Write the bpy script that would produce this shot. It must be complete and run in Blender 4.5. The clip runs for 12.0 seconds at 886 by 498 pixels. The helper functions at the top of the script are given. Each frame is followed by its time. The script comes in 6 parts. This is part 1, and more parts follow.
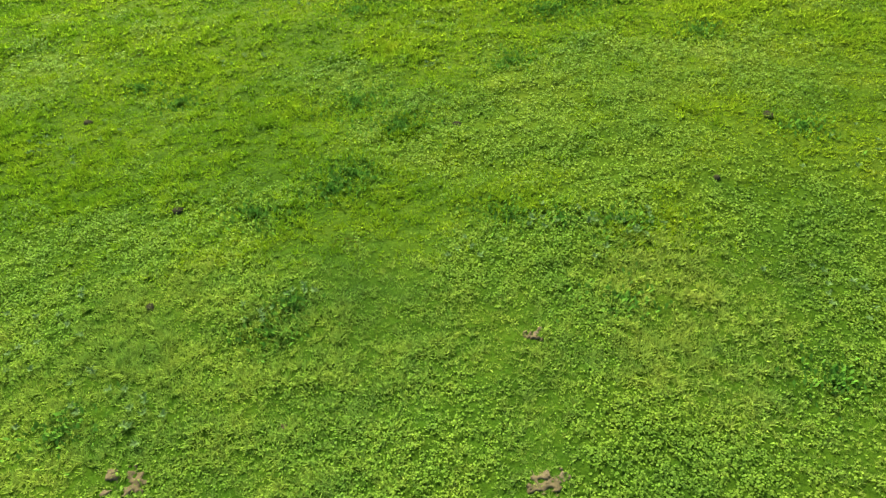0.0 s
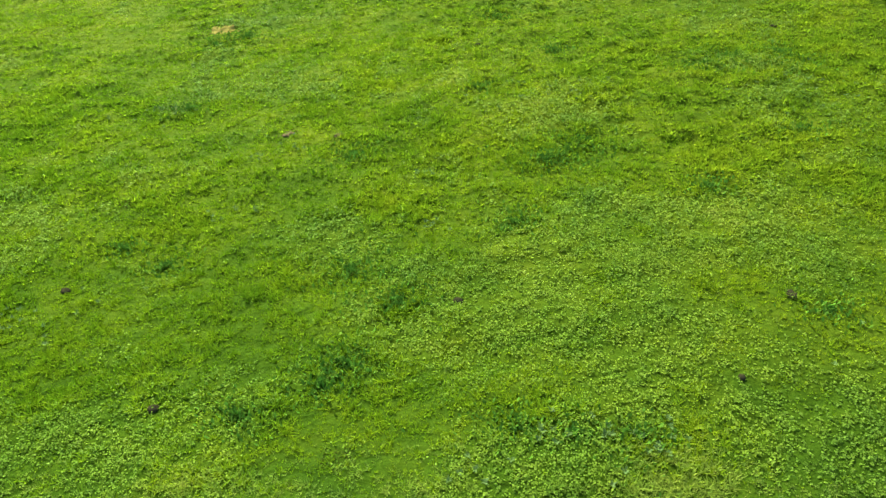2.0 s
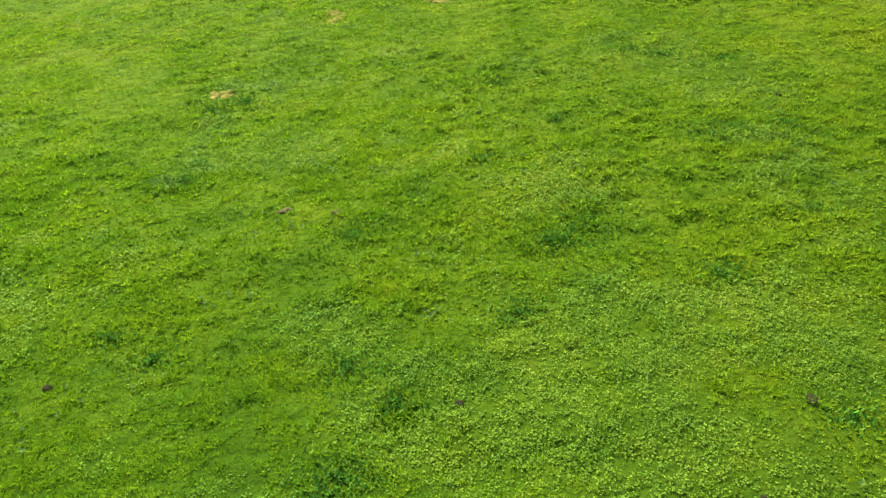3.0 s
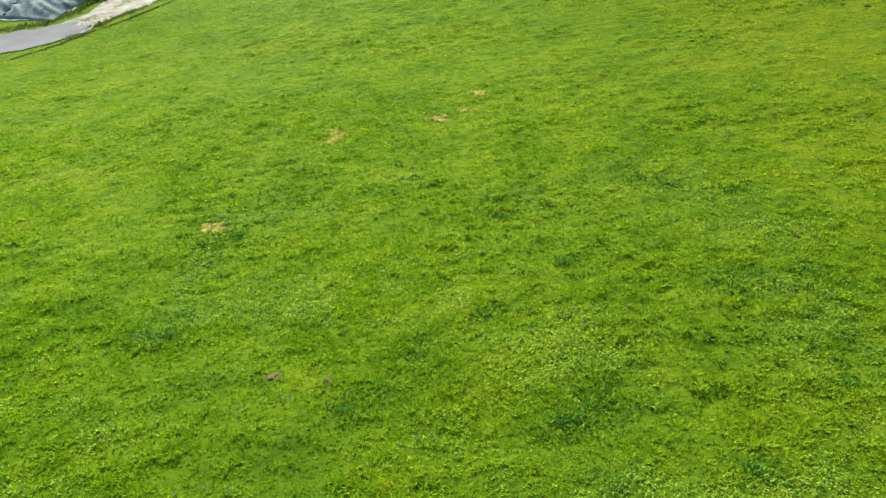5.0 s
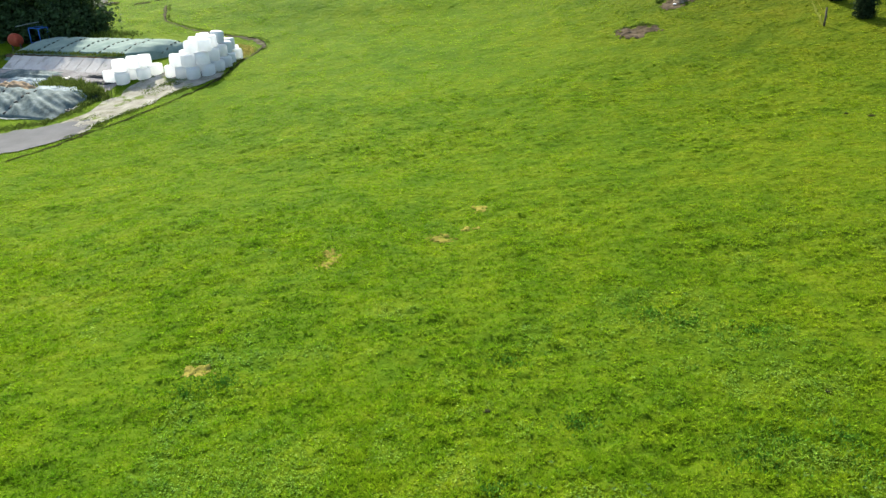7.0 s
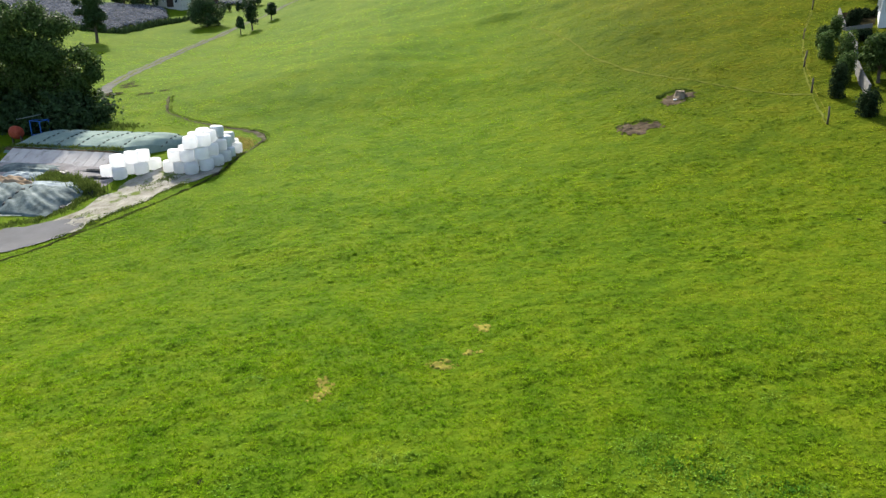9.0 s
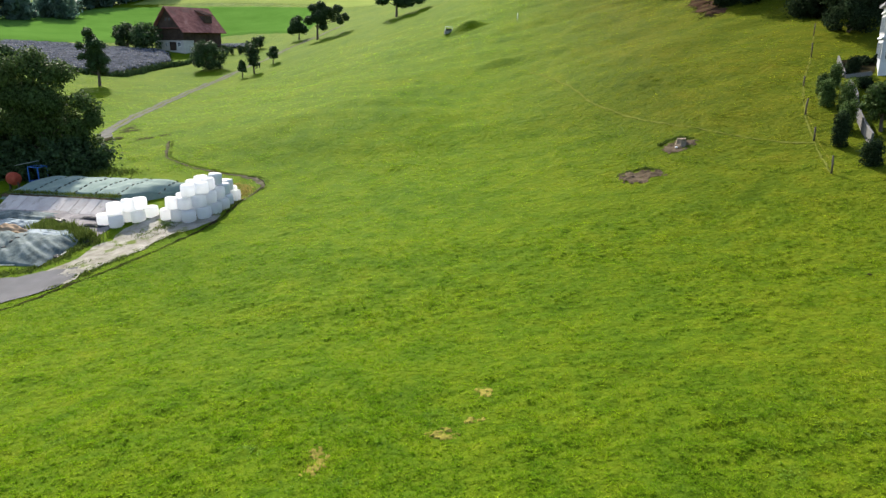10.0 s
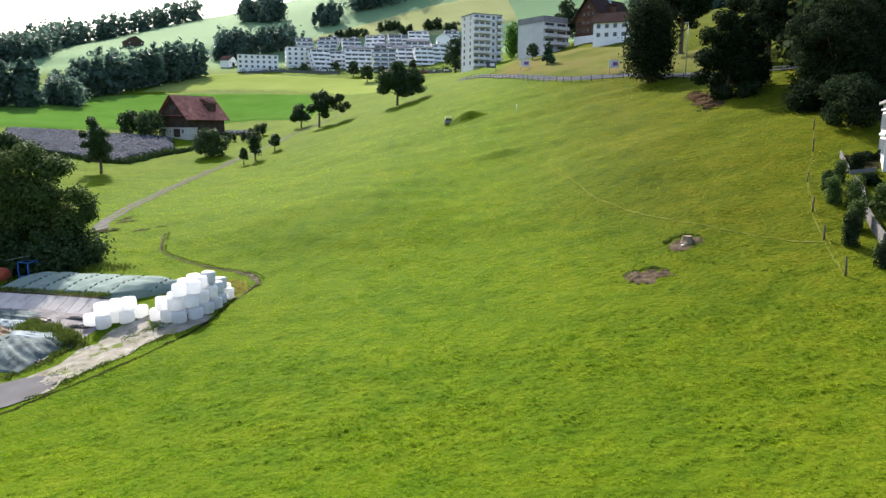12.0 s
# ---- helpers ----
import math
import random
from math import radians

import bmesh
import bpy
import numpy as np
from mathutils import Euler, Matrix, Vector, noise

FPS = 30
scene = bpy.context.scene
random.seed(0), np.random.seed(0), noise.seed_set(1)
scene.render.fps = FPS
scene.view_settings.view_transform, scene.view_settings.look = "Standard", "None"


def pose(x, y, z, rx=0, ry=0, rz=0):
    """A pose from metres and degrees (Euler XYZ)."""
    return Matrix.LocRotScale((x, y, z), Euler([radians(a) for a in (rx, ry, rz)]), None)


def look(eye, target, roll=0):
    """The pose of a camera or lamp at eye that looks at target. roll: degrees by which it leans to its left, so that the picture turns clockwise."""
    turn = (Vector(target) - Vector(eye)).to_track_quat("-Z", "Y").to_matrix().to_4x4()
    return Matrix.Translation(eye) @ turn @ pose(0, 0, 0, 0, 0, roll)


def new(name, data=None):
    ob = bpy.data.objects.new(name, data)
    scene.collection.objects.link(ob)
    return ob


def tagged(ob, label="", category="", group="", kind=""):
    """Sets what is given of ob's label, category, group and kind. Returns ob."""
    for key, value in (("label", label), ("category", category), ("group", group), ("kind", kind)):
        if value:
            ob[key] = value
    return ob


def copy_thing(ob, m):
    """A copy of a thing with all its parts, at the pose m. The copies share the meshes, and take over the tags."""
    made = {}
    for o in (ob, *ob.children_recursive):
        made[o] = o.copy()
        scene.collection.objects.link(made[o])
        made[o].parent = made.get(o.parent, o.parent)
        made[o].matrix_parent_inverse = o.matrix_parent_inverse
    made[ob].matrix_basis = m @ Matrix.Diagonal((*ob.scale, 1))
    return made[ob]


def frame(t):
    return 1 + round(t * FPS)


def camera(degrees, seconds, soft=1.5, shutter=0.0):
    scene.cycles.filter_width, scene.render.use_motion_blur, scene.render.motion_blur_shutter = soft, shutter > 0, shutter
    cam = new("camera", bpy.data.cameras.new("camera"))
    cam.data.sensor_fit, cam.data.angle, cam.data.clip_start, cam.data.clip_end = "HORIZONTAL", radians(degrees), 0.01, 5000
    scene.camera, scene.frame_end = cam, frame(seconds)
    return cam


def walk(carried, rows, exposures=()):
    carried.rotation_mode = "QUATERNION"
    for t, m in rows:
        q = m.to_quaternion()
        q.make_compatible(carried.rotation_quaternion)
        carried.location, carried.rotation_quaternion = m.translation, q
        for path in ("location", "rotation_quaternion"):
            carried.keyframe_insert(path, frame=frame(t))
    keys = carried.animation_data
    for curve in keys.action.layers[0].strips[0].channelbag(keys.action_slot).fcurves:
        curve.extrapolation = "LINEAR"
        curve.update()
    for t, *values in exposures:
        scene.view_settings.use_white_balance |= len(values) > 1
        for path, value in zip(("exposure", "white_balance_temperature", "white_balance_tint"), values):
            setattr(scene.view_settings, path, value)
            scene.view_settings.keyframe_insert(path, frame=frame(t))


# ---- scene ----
cam = camera(63.4, 12.0, soft=1.4)
METRES, EYE, TILT, LEAN, TURN = 20.0, 10.0, -44.5, 0.0, 0.0
ROWS = [
    (0.0, 0.0, 0.0, 0.0, 0.0, 0.0, -0.0),
    (0.5, -0.0, 0.0143, 0.034, 0.01, 1.3, -0.01),
    (1.0, 0.0001, 0.0286, 0.0685, 0.0, 2.59, -0.02),
    (1.5, -0.0001, 0.0424, 0.1036, -0.02, 3.88, -0.02),
    (2.0, -0.0008, 0.0562, 0.1391, -0.04, 5.17, -0.02),
    (2.5, -0.0013, 0.0703, 0.1756, -0.04, 6.56, -0.03),
    (3.0, -0.002, 0.0852, 0.2121, -0.05, 8.04, -0.04),
    (5.0, -0.0053, 0.1409, 0.365, -0.07, 13.81, -0.09),
    (5.5, -0.0063, 0.1546, 0.4041, -0.11, 15.27, -0.1),
    (6.0, -0.0066, 0.1682, 0.4439, -0.11, 16.74, -0.11),
    (6.5, -0.0074, 0.1806, 0.4843, -0.12, 18.18, -0.13),
    (7.0, -0.0089, 0.1938, 0.5248, -0.15, 19.64, -0.15),
    (9.0, -0.0102, 0.2474, 0.6887, -0.13, 25.46, -0.19),
    (9.5, -0.0107, 0.2601, 0.7305, -0.14, 26.91, -0.19),
    (10.0, -0.0112, 0.2736, 0.7725, -0.14, 28.45, -0.21),
    (10.5, -0.012, 0.2868, 0.8151, -0.14, 30.01, -0.22),
    (11.0, -0.0128, 0.2995, 0.8578, -0.16, 31.57, -0.23),
    (11.5, -0.0127, 0.3132, 0.901, -0.15, 33.14, -0.22),
    (12.0, -0.0134, 0.3271, 0.9443, -0.17, 34.7, -0.23),
]
walk(cam, [(t, pose(0, 0, EYE, TILT, LEAN, TURN) @ pose(METRES * x, METRES * y, METRES * z, 90 + pitch, roll, yaw)) for t, x, y, z, yaw, pitch, roll in ROWS],
     exposures=((0.0, 1.60, 6500, 10), (2.0, 1.52, 6500, 4), (6.0, 1.40, 6500, 3), (9.5, 1.11, 6500, 9), (12.0, 1.23, 6500, 13)))

# ---- light ----
SUN_AZ, SUN_EL = radians(-22.0), radians(40.0)      # azimuth from +y towards +x
world = bpy.data.worlds.new("world")
scene.world = world
world.use_nodes = True
wn = world.node_tree
sky = wn.nodes.new("ShaderNodeTexSky")
sky.sky_type, sky.sun_disc = "NISHITA", False
sky.sun_elevation, sky.sun_rotation = SUN_EL, SUN_AZ
sky.dust_density, sky.air_density = 2.5, 1.0
wn.links.new(sky.outputs[0], wn.nodes["Background"].inputs[0])
wn.nodes["Background"].inputs[1].default_value = 0.15
sun_data = bpy.data.lights.new("sun", "SUN")
sun_data.energy, sun_data.angle, sun_data.color = 4.6, radians(0.6), (1.0, 0.94, 0.84)
sun = new("sun", sun_data)
sun.matrix_world = look((0, 0, 0), (-math.sin(SUN_AZ) * math.cos(SUN_EL), -math.cos(SUN_AZ) * math.cos(SUN_EL), -math.sin(SUN_EL)))

# ---- materials ----


def node(nt, kind, x=None, **values):
    n = nt.nodes.new(kind)
    for k, v in values.items():
        n.inputs[k].default_value = v
    return n


def material(name, colours, scale=4.0, rough=0.8, bump=0.3, fine=40.0, metal=0.0, island=0.0, each=0.0, stain=None, translucent=0.0, spec=0.12, dist=0.02):
    """A surface of noise between colours at two scales, with relief. island, each: variation per joined piece, per object."""
    m = bpy.data.materials.new(name)
    m.use_nodes = True
    nt = m.node_tree
    b = nt.nodes["Principled BSDF"]
    out = nt.nodes["Material Output"]
    geo = nt.nodes.new("ShaderNodeNewGeometry")
    n1 = node(nt, "ShaderNodeTexNoise", Scale=scale, Detail=6.0, Roughness=0.6)
    n2 = node(nt, "ShaderNodeTexNoise", Scale=fine, Detail=4.0, Roughness=0.65)
    nt.links.new(geo.outputs["Position"], n1.inputs["Vector"])
    nt.links.new(geo.outputs["Position"], n2.inputs["Vector"])
    mixf = nt.nodes.new("ShaderNodeMath")
    mixf.operation = "MULTIPLY_ADD"
    mixf.inputs[1].default_value = 0.45
    nt.links.new(n2.outputs["Fac"], mixf.inputs[0])
    half = nt.nodes.new("ShaderNodeMath")
    half.operation = "MULTIPLY_ADD"
    half.inputs[1].default_value, half.inputs[2].default_value = 1.1, -0.28
    nt.links.new(n1.outputs["Fac"], half.inputs[0])
    nt.links.new(half.outputs[0], mixf.inputs[2])
    ramp = nt.nodes.new("ShaderNodeValToRGB")
    el = ramp.color_ramp.elements
    span = np.linspace(0.25, 0.78, len(colours))
    el[0].position, el[1].position = span[0], span[-1]
    el[0].color, el[1].color = (*colours[0], 1), (*colours[-1], 1)
    for p, c in list(zip(span, colours))[1:-1]:
        e = el.new(p)
        e.color = (*c, 1)
    nt.links.new(mixf.outputs[0], ramp.inputs[0])
    col = ramp.outputs[0]
    if stain:
        n3 = node(nt, "ShaderNodeTexNoise", Scale=stain[1], Detail=5.0, Roughness=0.7)
        nt.links.new(geo.outputs["Position"], n3.inputs["Vector"])
        mr = nt.nodes.new("ShaderNodeMapRange")
        mr.inputs[1].default_value, mr.inputs[2].default_value = stain[2], stain[2] + 0.12
        nt.links.new(n3.outputs["Fac"], mr.inputs[0])
        mx = nt.nodes.new("ShaderNodeMixRGB")
        mx.inputs[2].default_value = (*stain[0], 1)
        nt.links.new(mr.outputs[0], mx.inputs[0])
        nt.links.new(col, mx.inputs[1])
        col = mx.outputs[0]
    for amount, source in ((island, ("ShaderNodeNewGeometry", "Random Per Island")), (each, ("ShaderNodeObjectInfo", "Random"))):
        if amount:
            src = nt.nodes.new(source[0])
            hsv = nt.nodes.new("ShaderNodeHueSaturation")
            mr = nt.nodes.new("ShaderNodeMapRange")
            mr.inputs[3].default_value, mr.inputs[4].default_value = 1 - amount, 1 + amount
            nt.links.new(src.outputs[source[1]], mr.inputs[0])
            nt.links.new(mr.outputs[0], hsv.inputs["Value"])
            nt.links.new(col, hsv.inputs["Color"])
            col = hsv.outputs[0]
    nt.links.new(col, b.inputs["Base Color"])
    b.inputs["Roughness"].default_value, b.inputs["Metallic"].default_value = rough, metal
    b.inputs["Specular IOR Level"].default_value = spec
    if bump:
        bp = node(nt, "ShaderNodeBump", Strength=bump, Distance=dist)
        nt.links.new(mixf.outputs[0], bp.inputs["Height"])
        nt.links.new(bp.outputs[0], b.inputs["Normal"])
    if translucent:
        tr = nt.nodes.new("ShaderNodeBsdfTranslucent")
        nt.links.new(col, tr.inputs[0])
        ms = nt.nodes.new("ShaderNodeMixShader")
        ms.inputs[0].default_value = translucent
        nt.links.new(b.outputs[0], ms.inputs[1])
        nt.links.new(tr.outputs[0], ms.inputs[2])
        nt.links.new(ms.outputs[0], out.inputs[0])
    return m


def meadow_material(name, island=0.0, translucent=0.0, bump=0.0, gain=1.0, tint=(1, 1, 1), spec=0.007, rough=0.6):
    """Pasture green that drifts between lush and yellowish in patches of 2 m and 15 m, with a fine mottle."""
    m = bpy.data.materials.new(name)
    m.use_nodes = True
    nt = m.node_tree
    b, out = nt.nodes["Principled BSDF"], nt.nodes["Material Output"]
    geo = nt.nodes.new("ShaderNodeNewGeometry")
    flat = nt.nodes.new("ShaderNodeVectorMath")
    flat.operation = "MULTIPLY"
    flat.inputs[1].default_value = (1, 1, 0)
    nt.links.new(geo.outputs["Position"], flat.inputs[0])
    fac = None
    for scale, weight in ((0.06, 0.5), (0.35, 0.65), (1.6, 0.45), (9.0, 0.3)):
        n = node(nt, "ShaderNodeTexNoise", Scale=scale, Detail=3.0, Roughness=0.6)
        nt.links.new(flat.outputs[0], n.inputs["Vector"])
        ma = nt.nodes.new("ShaderNodeMath")
        ma.operation = "MULTIPLY_ADD"
        ma.inputs[1].default_value = weight
        ma.inputs[2].default_value = -weight / 2
        nt.links.new(n.outputs["Fac"], ma.inputs[0])
        if fac is None:
            fac = ma.outputs[0]
        else:
            ad = nt.nodes.new("ShaderNodeMath")
            nt.links.new(fac, ad.inputs[0])
            nt.links.new(ma.outputs[0], ad.inputs[1])
            fac = ad.outputs[0]
    ramp = nt.nodes.new("ShaderNodeValToRGB")
    mr = nt.nodes.new("ShaderNodeMapRange")
    mr.inputs[1].default_value, mr.inputs[2].default_value = -0.4, 0.4
    nt.links.new(fac, mr.inputs[0])
    nt.links.new(mr.outputs[0], ramp.inputs[0])
    el = ramp.color_ramp.elements
    shades = [tuple(q * w for q, w in zip(c, tint)) for c in MEADOW]
    el[0].position, el[0].color = 0.12, (*shades[0], 1)
    el[1].position, el[1].color = 0.9, (*shades[3], 1)
    for p, c in ((0.4, shades[1]), (0.64, shades[2])):
        e = el.new(p)
        e.color = (*c, 1)
    col = ramp.outputs[0]
    # upper slope is grazed drier and more olive; its dimmer light is painted in
    place = nt.nodes.new("ShaderNodeSeparateXYZ")
    nt.links.new(geo.outputs["Position"], place.inputs[0])
    up = nt.nodes.new("ShaderNodeMapRange")
    up.inputs[1].default_value, up.inputs[2].default_value = -4.0, 8.0
    nt.links.new(place.outputs[2], up.inputs[0])
    right = nt.nodes.new("ShaderNodeMapRange")
    right.inputs[1].default_value, right.inputs[2].default_value = -14.0, 14.0
    across = nt.nodes.new("ShaderNodeVectorMath")
    across.operation = "DOT_PRODUCT"
    across.inputs[1].default_value = (1, -0.13, 0)
    nt.links.new(geo.outputs["Position"], across.inputs[0])
    nt.links.new(across.outputs["Value"], right.inputs[0])
    both = nt.nodes.new("ShaderNodeMath")
    both.operation = "MULTIPLY"
    nt.links.new(up.outputs[0], both.inputs[0])
    nt.links.new(right.outputs[0], both.inputs[1])
    olive = nt.nodes.new("ShaderNodeMixRGB")
    olive.blend_type = "MULTIPLY"
    olive.inputs[2].default_value = (0.90, 0.69, 1.2, 1)
    nt.links.new(both.outputs[0], olive.inputs[0])
    nt.links.new(col, olive.inputs[1])
    col = olive.outputs[0]
    if island:
        hsv = nt.nodes.new("ShaderNodeHueSaturation")
        mr2 = nt.nodes.new("ShaderNodeMapRange")
        mr2.inputs[3].default_value, mr2.inputs[4].default_value = gain * (1 - island), gain * (1 + island)
        nt.links.new(geo.outputs["Random Per Island"], mr2.inputs[0])
        nt.links.new(mr2.outputs[0], hsv.inputs["Value"])
        nt.links.new(col, hsv.inputs["Color"])
        col = hsv.outputs[0]
    if bump:
        # ground far off shifts to pale bluish green: haze put into the colour
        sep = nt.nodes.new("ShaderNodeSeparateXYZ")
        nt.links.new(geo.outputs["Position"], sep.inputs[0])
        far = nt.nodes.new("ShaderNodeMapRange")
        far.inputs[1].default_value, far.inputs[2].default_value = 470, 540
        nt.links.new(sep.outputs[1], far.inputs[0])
        far_haze = nt.nodes.new("ShaderNodeMixRGB")
        far_haze.inputs[2].default_value = (0.15, 0.24, 0.12, 1)
        nt.links.new(far.outputs[0], far_haze.inputs[0])
        nt.links.new(col, far_haze.inputs[1])
        col = far_haze.outputs[0]
        # thatch, darkened with painted shade between the near blades; further off the sward closes
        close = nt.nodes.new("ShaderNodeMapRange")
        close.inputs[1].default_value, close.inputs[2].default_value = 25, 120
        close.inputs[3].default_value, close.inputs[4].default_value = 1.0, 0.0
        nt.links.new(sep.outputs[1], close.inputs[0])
        thatch_shade = nt.nodes.new("ShaderNodeMixRGB")
        thatch_shade.blend_type = "MULTIPLY"
        thatch_shade.inputs[2].default_value = (0.38, 0.52, 0.65, 1)
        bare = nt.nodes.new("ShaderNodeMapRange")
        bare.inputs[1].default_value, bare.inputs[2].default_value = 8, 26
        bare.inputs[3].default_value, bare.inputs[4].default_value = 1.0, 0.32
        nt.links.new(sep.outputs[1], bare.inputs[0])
        deep_thatch_shade = nt.nodes.new("ShaderNodeMath")
        deep_thatch_shade.operation = "MULTIPLY"
        nt.links.new(close.outputs[0], deep_thatch_shade.inputs[0])
        nt.links.new(bare.outputs[0], deep_thatch_shade.inputs[1])
        thatch_shade.use_clamp = True
        nt.links.new(deep_thatch_shade.outputs[0], thatch_shade.inputs[0])
        nt.links.new(col, thatch_shade.inputs[1])
        col = thatch_shade.outputs[0]
    nt.links.new(col, b.inputs["Base Color"])
    b.inputs["Roughness"].default_value = rough
    b.inputs["Specular IOR Level"].default_value = spec
    if bump:
        # tussocks of half a metre, wider swells, and fine roughness
        wide = nt.nodes.new("ShaderNodeVectorMath")
        wide.operation = "MULTIPLY"
        wide.inputs[1].default_value = (0.85, 1, 0)
        nt.links.new(geo.outputs["Position"], wide.inputs[0])
        below = None
        stir = node(nt, "ShaderNodeTexNoise", Scale=1.7, Detail=3.0, Roughness=0.6)
        nt.links.new(wide.outputs[0], stir.inputs["Vector"])
        swirl = nt.nodes.new("ShaderNodeVectorMath")
        swirl.operation = "MULTIPLY_ADD"
        swirl.inputs[1].default_value = (0.7, 0.7, 0)
        nt.links.new(stir.outputs["Color"], swirl.inputs[0])
        nt.links.new(wide.outputs[0], swirl.inputs[2])
        for scale, detail, deep in ((0.8, 2.0, 0.12), (2.3, 0.0, -0.10), (9.0, 5.0, 0.05)):
            if detail:
                bn = node(nt, "ShaderNodeTexNoise", Scale=scale, Detail=detail, Roughness=0.6)
                nt.links.new(wide.outputs[0], bn.inputs["Vector"])
            else:
                bn = node(nt, "ShaderNodeTexVoronoi", Scale=scale)
                bn.feature = "SMOOTH_F1"
                bn.inputs["Smoothness"].default_value = 0.35
                nt.links.new(swirl.outputs[0], bn.inputs["Vector"])
            bp = node(nt, "ShaderNodeBump", Strength=bump, Distance=abs(deep))
            bp.invert = deep < 0
            nt.links.new(bn.outputs["Fac" if detail else "Distance"], bp.inputs["Height"])
            if below:
                nt.links.new(below, bp.inputs["Normal"])
            below = bp.outputs[0]
        nt.links.new(below, b.inputs["Normal"])
    if translucent:
        tr = nt.nodes.new("ShaderNodeBsdfTranslucent")
        nt.links.new(col, tr.inputs[0])
        ms = nt.nodes.new("ShaderNodeMixShader")
        ms.inputs[0].default_value = translucent
        nt.links.new(b.outputs[0], ms.inputs[1])
        nt.links.new(tr.outputs[0], ms.inputs[2])
        nt.links.new(ms.outputs[0], out.inputs[0])
    return m


MEADOW = ((0.0385, 0.0820, 0.0045), (0.0745, 0.1290, 0.0050), (0.1085, 0.1570, 0.0058), (0.1560, 0.1800, 0.0110))
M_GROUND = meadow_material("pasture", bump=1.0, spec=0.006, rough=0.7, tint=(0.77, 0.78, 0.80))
M_GRASS = meadow_material("grass_blades", island=0.35, translucent=0.6, gain=2.3, tint=(0.96, 1.0, 0.9))
# Nearest blades: the sky's sheen on leaves is put in as extra blue
M_SWARD = meadow_material("near_grass_sheen", island=0.45, translucent=0.55, gain=2.3, tint=(1.04, 1.0, 2.8), spec=0.03, rough=0.5)
M_CLOVER = meadow_material("clover_leaves", island=0.30, translucent=0.4, gain=1.75, tint=(0.92, 1.0, 2.0), spec=0.03, rough=0.5)
M_LEAF = material("leaves", ((0.022, 0.043, 0.017), (0.048, 0.082, 0.029)), 0.6, 0.6, 0, 3.0, island=0.45, each=0.2, translucent=0.25, spec=0.06)
# Near-black copy of the leaves: the roadside trees' backlit shade is in the colour
M_LEAF_DARK = material("dark_shaded_leaves", ((0.012, 0.021, 0.010), (0.026, 0.042, 0.018)), 0.6, 0.7, 0, 3.0, island=0.5, each=0.2, translucent=0.32, spec=0.01)
M_LEAF_LIGHT = material("light_leaves", ((0.05, 0.12, 0.02), (0.09, 0.18, 0.03)), 0.6, 0.6, 0, 3.0, island=0.4, each=0.2, translucent=0.3, spec=0.0)
M_CONIFER = material("needles", ((0.015, 0.04, 0.022), (0.03, 0.07, 0.03)), 0.5, 0.7, 0, 3.0, island=0.4, each=0.2, spec=0.1)
# Far woods: the distance haze is put into a paler, bluer leaf colour
M_FARWOOD = material("hazed_far_wood", ((0.060, 0.105, 0.085), (0.11, 0.175, 0.13)), 0.04, 0.5, 0, 0.3, island=0.3, translucent=0.45, spec=0.12)
M_BARK = material("bark", ((0.05, 0.04, 0.03), (0.13, 0.10, 0.075)), 3.0, 0.9, 0.6, 25.0)
M_SOIL = material("soil", ((0.026, 0.021, 0.013), (0.078, 0.060, 0.040), (0.140, 0.110, 0.078)), 1.6, 0.95, 1.0, 9.0, spec=0.0)
M_DRYSOIL = material("dry_soil", ((0.050, 0.044, 0.018), (0.086, 0.070, 0.032), (0.132, 0.105, 0.058)), 3.0, 0.95, 0.8, 22.0, spec=0.0)
M_TRAMPLED = material("trampled_mud", ((0.012, 0.012, 0.007), (0.045, 0.038, 0.024), (0.105, 0.092, 0.064)), 1.6, 0.9, 0.9, 7.0, stain=((0.05, 0.085, 0.012), 1.3, 0.5), dist=0.1, spec=0.0)
M_PATHDIRT = material("path_dirt", ((0.028, 0.026, 0.016), (0.080, 0.070, 0.052), (0.150, 0.134, 0.108)), 1.2, 0.95, 0.9, 8.0, stain=((0.06, 0.09, 0.012), 0.9, 0.56), dist=0.06, spec=0.0)
M_MUD = material("mud", ((0.010, 0.010, 0.005), (0.028, 0.025, 0.014)), 1.0, 0.95, 0.8, 9.0, spec=0.0)
M_GRAVEL = material("gravel", ((0.120, 0.110, 0.085), (0.240, 0.226, 0.188), (0.345, 0.330, 0.290)), 0.6, 0.95, 0.6, 11.0, stain=((0.100, 0.125, 0.034), 0.55, 0.53), spec=0.0)
M_ROAD = material("road_asphalt", ((0.06, 0.06, 0.065), (0.11, 0.11, 0.115)), 0.4, 0.9, 0.3, 20.0, spec=0.0)
M_TRACK = material("track_gravel", ((0.080, 0.080, 0.074), (0.125, 0.122, 0.112), (0.170, 0.165, 0.150)), 0.7, 0.95, 0.3, 9.0, stain=((0.09, 0.12, 0.03), 0.6, 0.56), spec=0.0)
M_ASPHALT = material("asphalt", ((0.055, 0.055, 0.059), (0.095, 0.095, 0.100)), 0.4, 0.85, 0.3, 20.0)
M_CONCRETE = material("concrete", ((0.33, 0.30, 0.28), (0.47, 0.44, 0.41)), 0.7, 0.9, 0.3, 9.0, each=0.08, stain=((0.20, 0.19, 0.16), 0.5, 0.57))
M_FILM = material("white_film", ((0.86, 0.86, 0.86), (0.92, 0.92, 0.92)), 1.5, 0.4, 0.25, 7.0, each=0.03, translucent=0.72, spec=0.4)
M_NET = material("green_grey_net", ((0.102, 0.153, 0.132), (0.170, 0.225, 0.200)), 0.6, 0.85, 0.5, 5.0, stain=((0.085, 0.111, 0.102), 0.4, 0.6), dist=0.06)


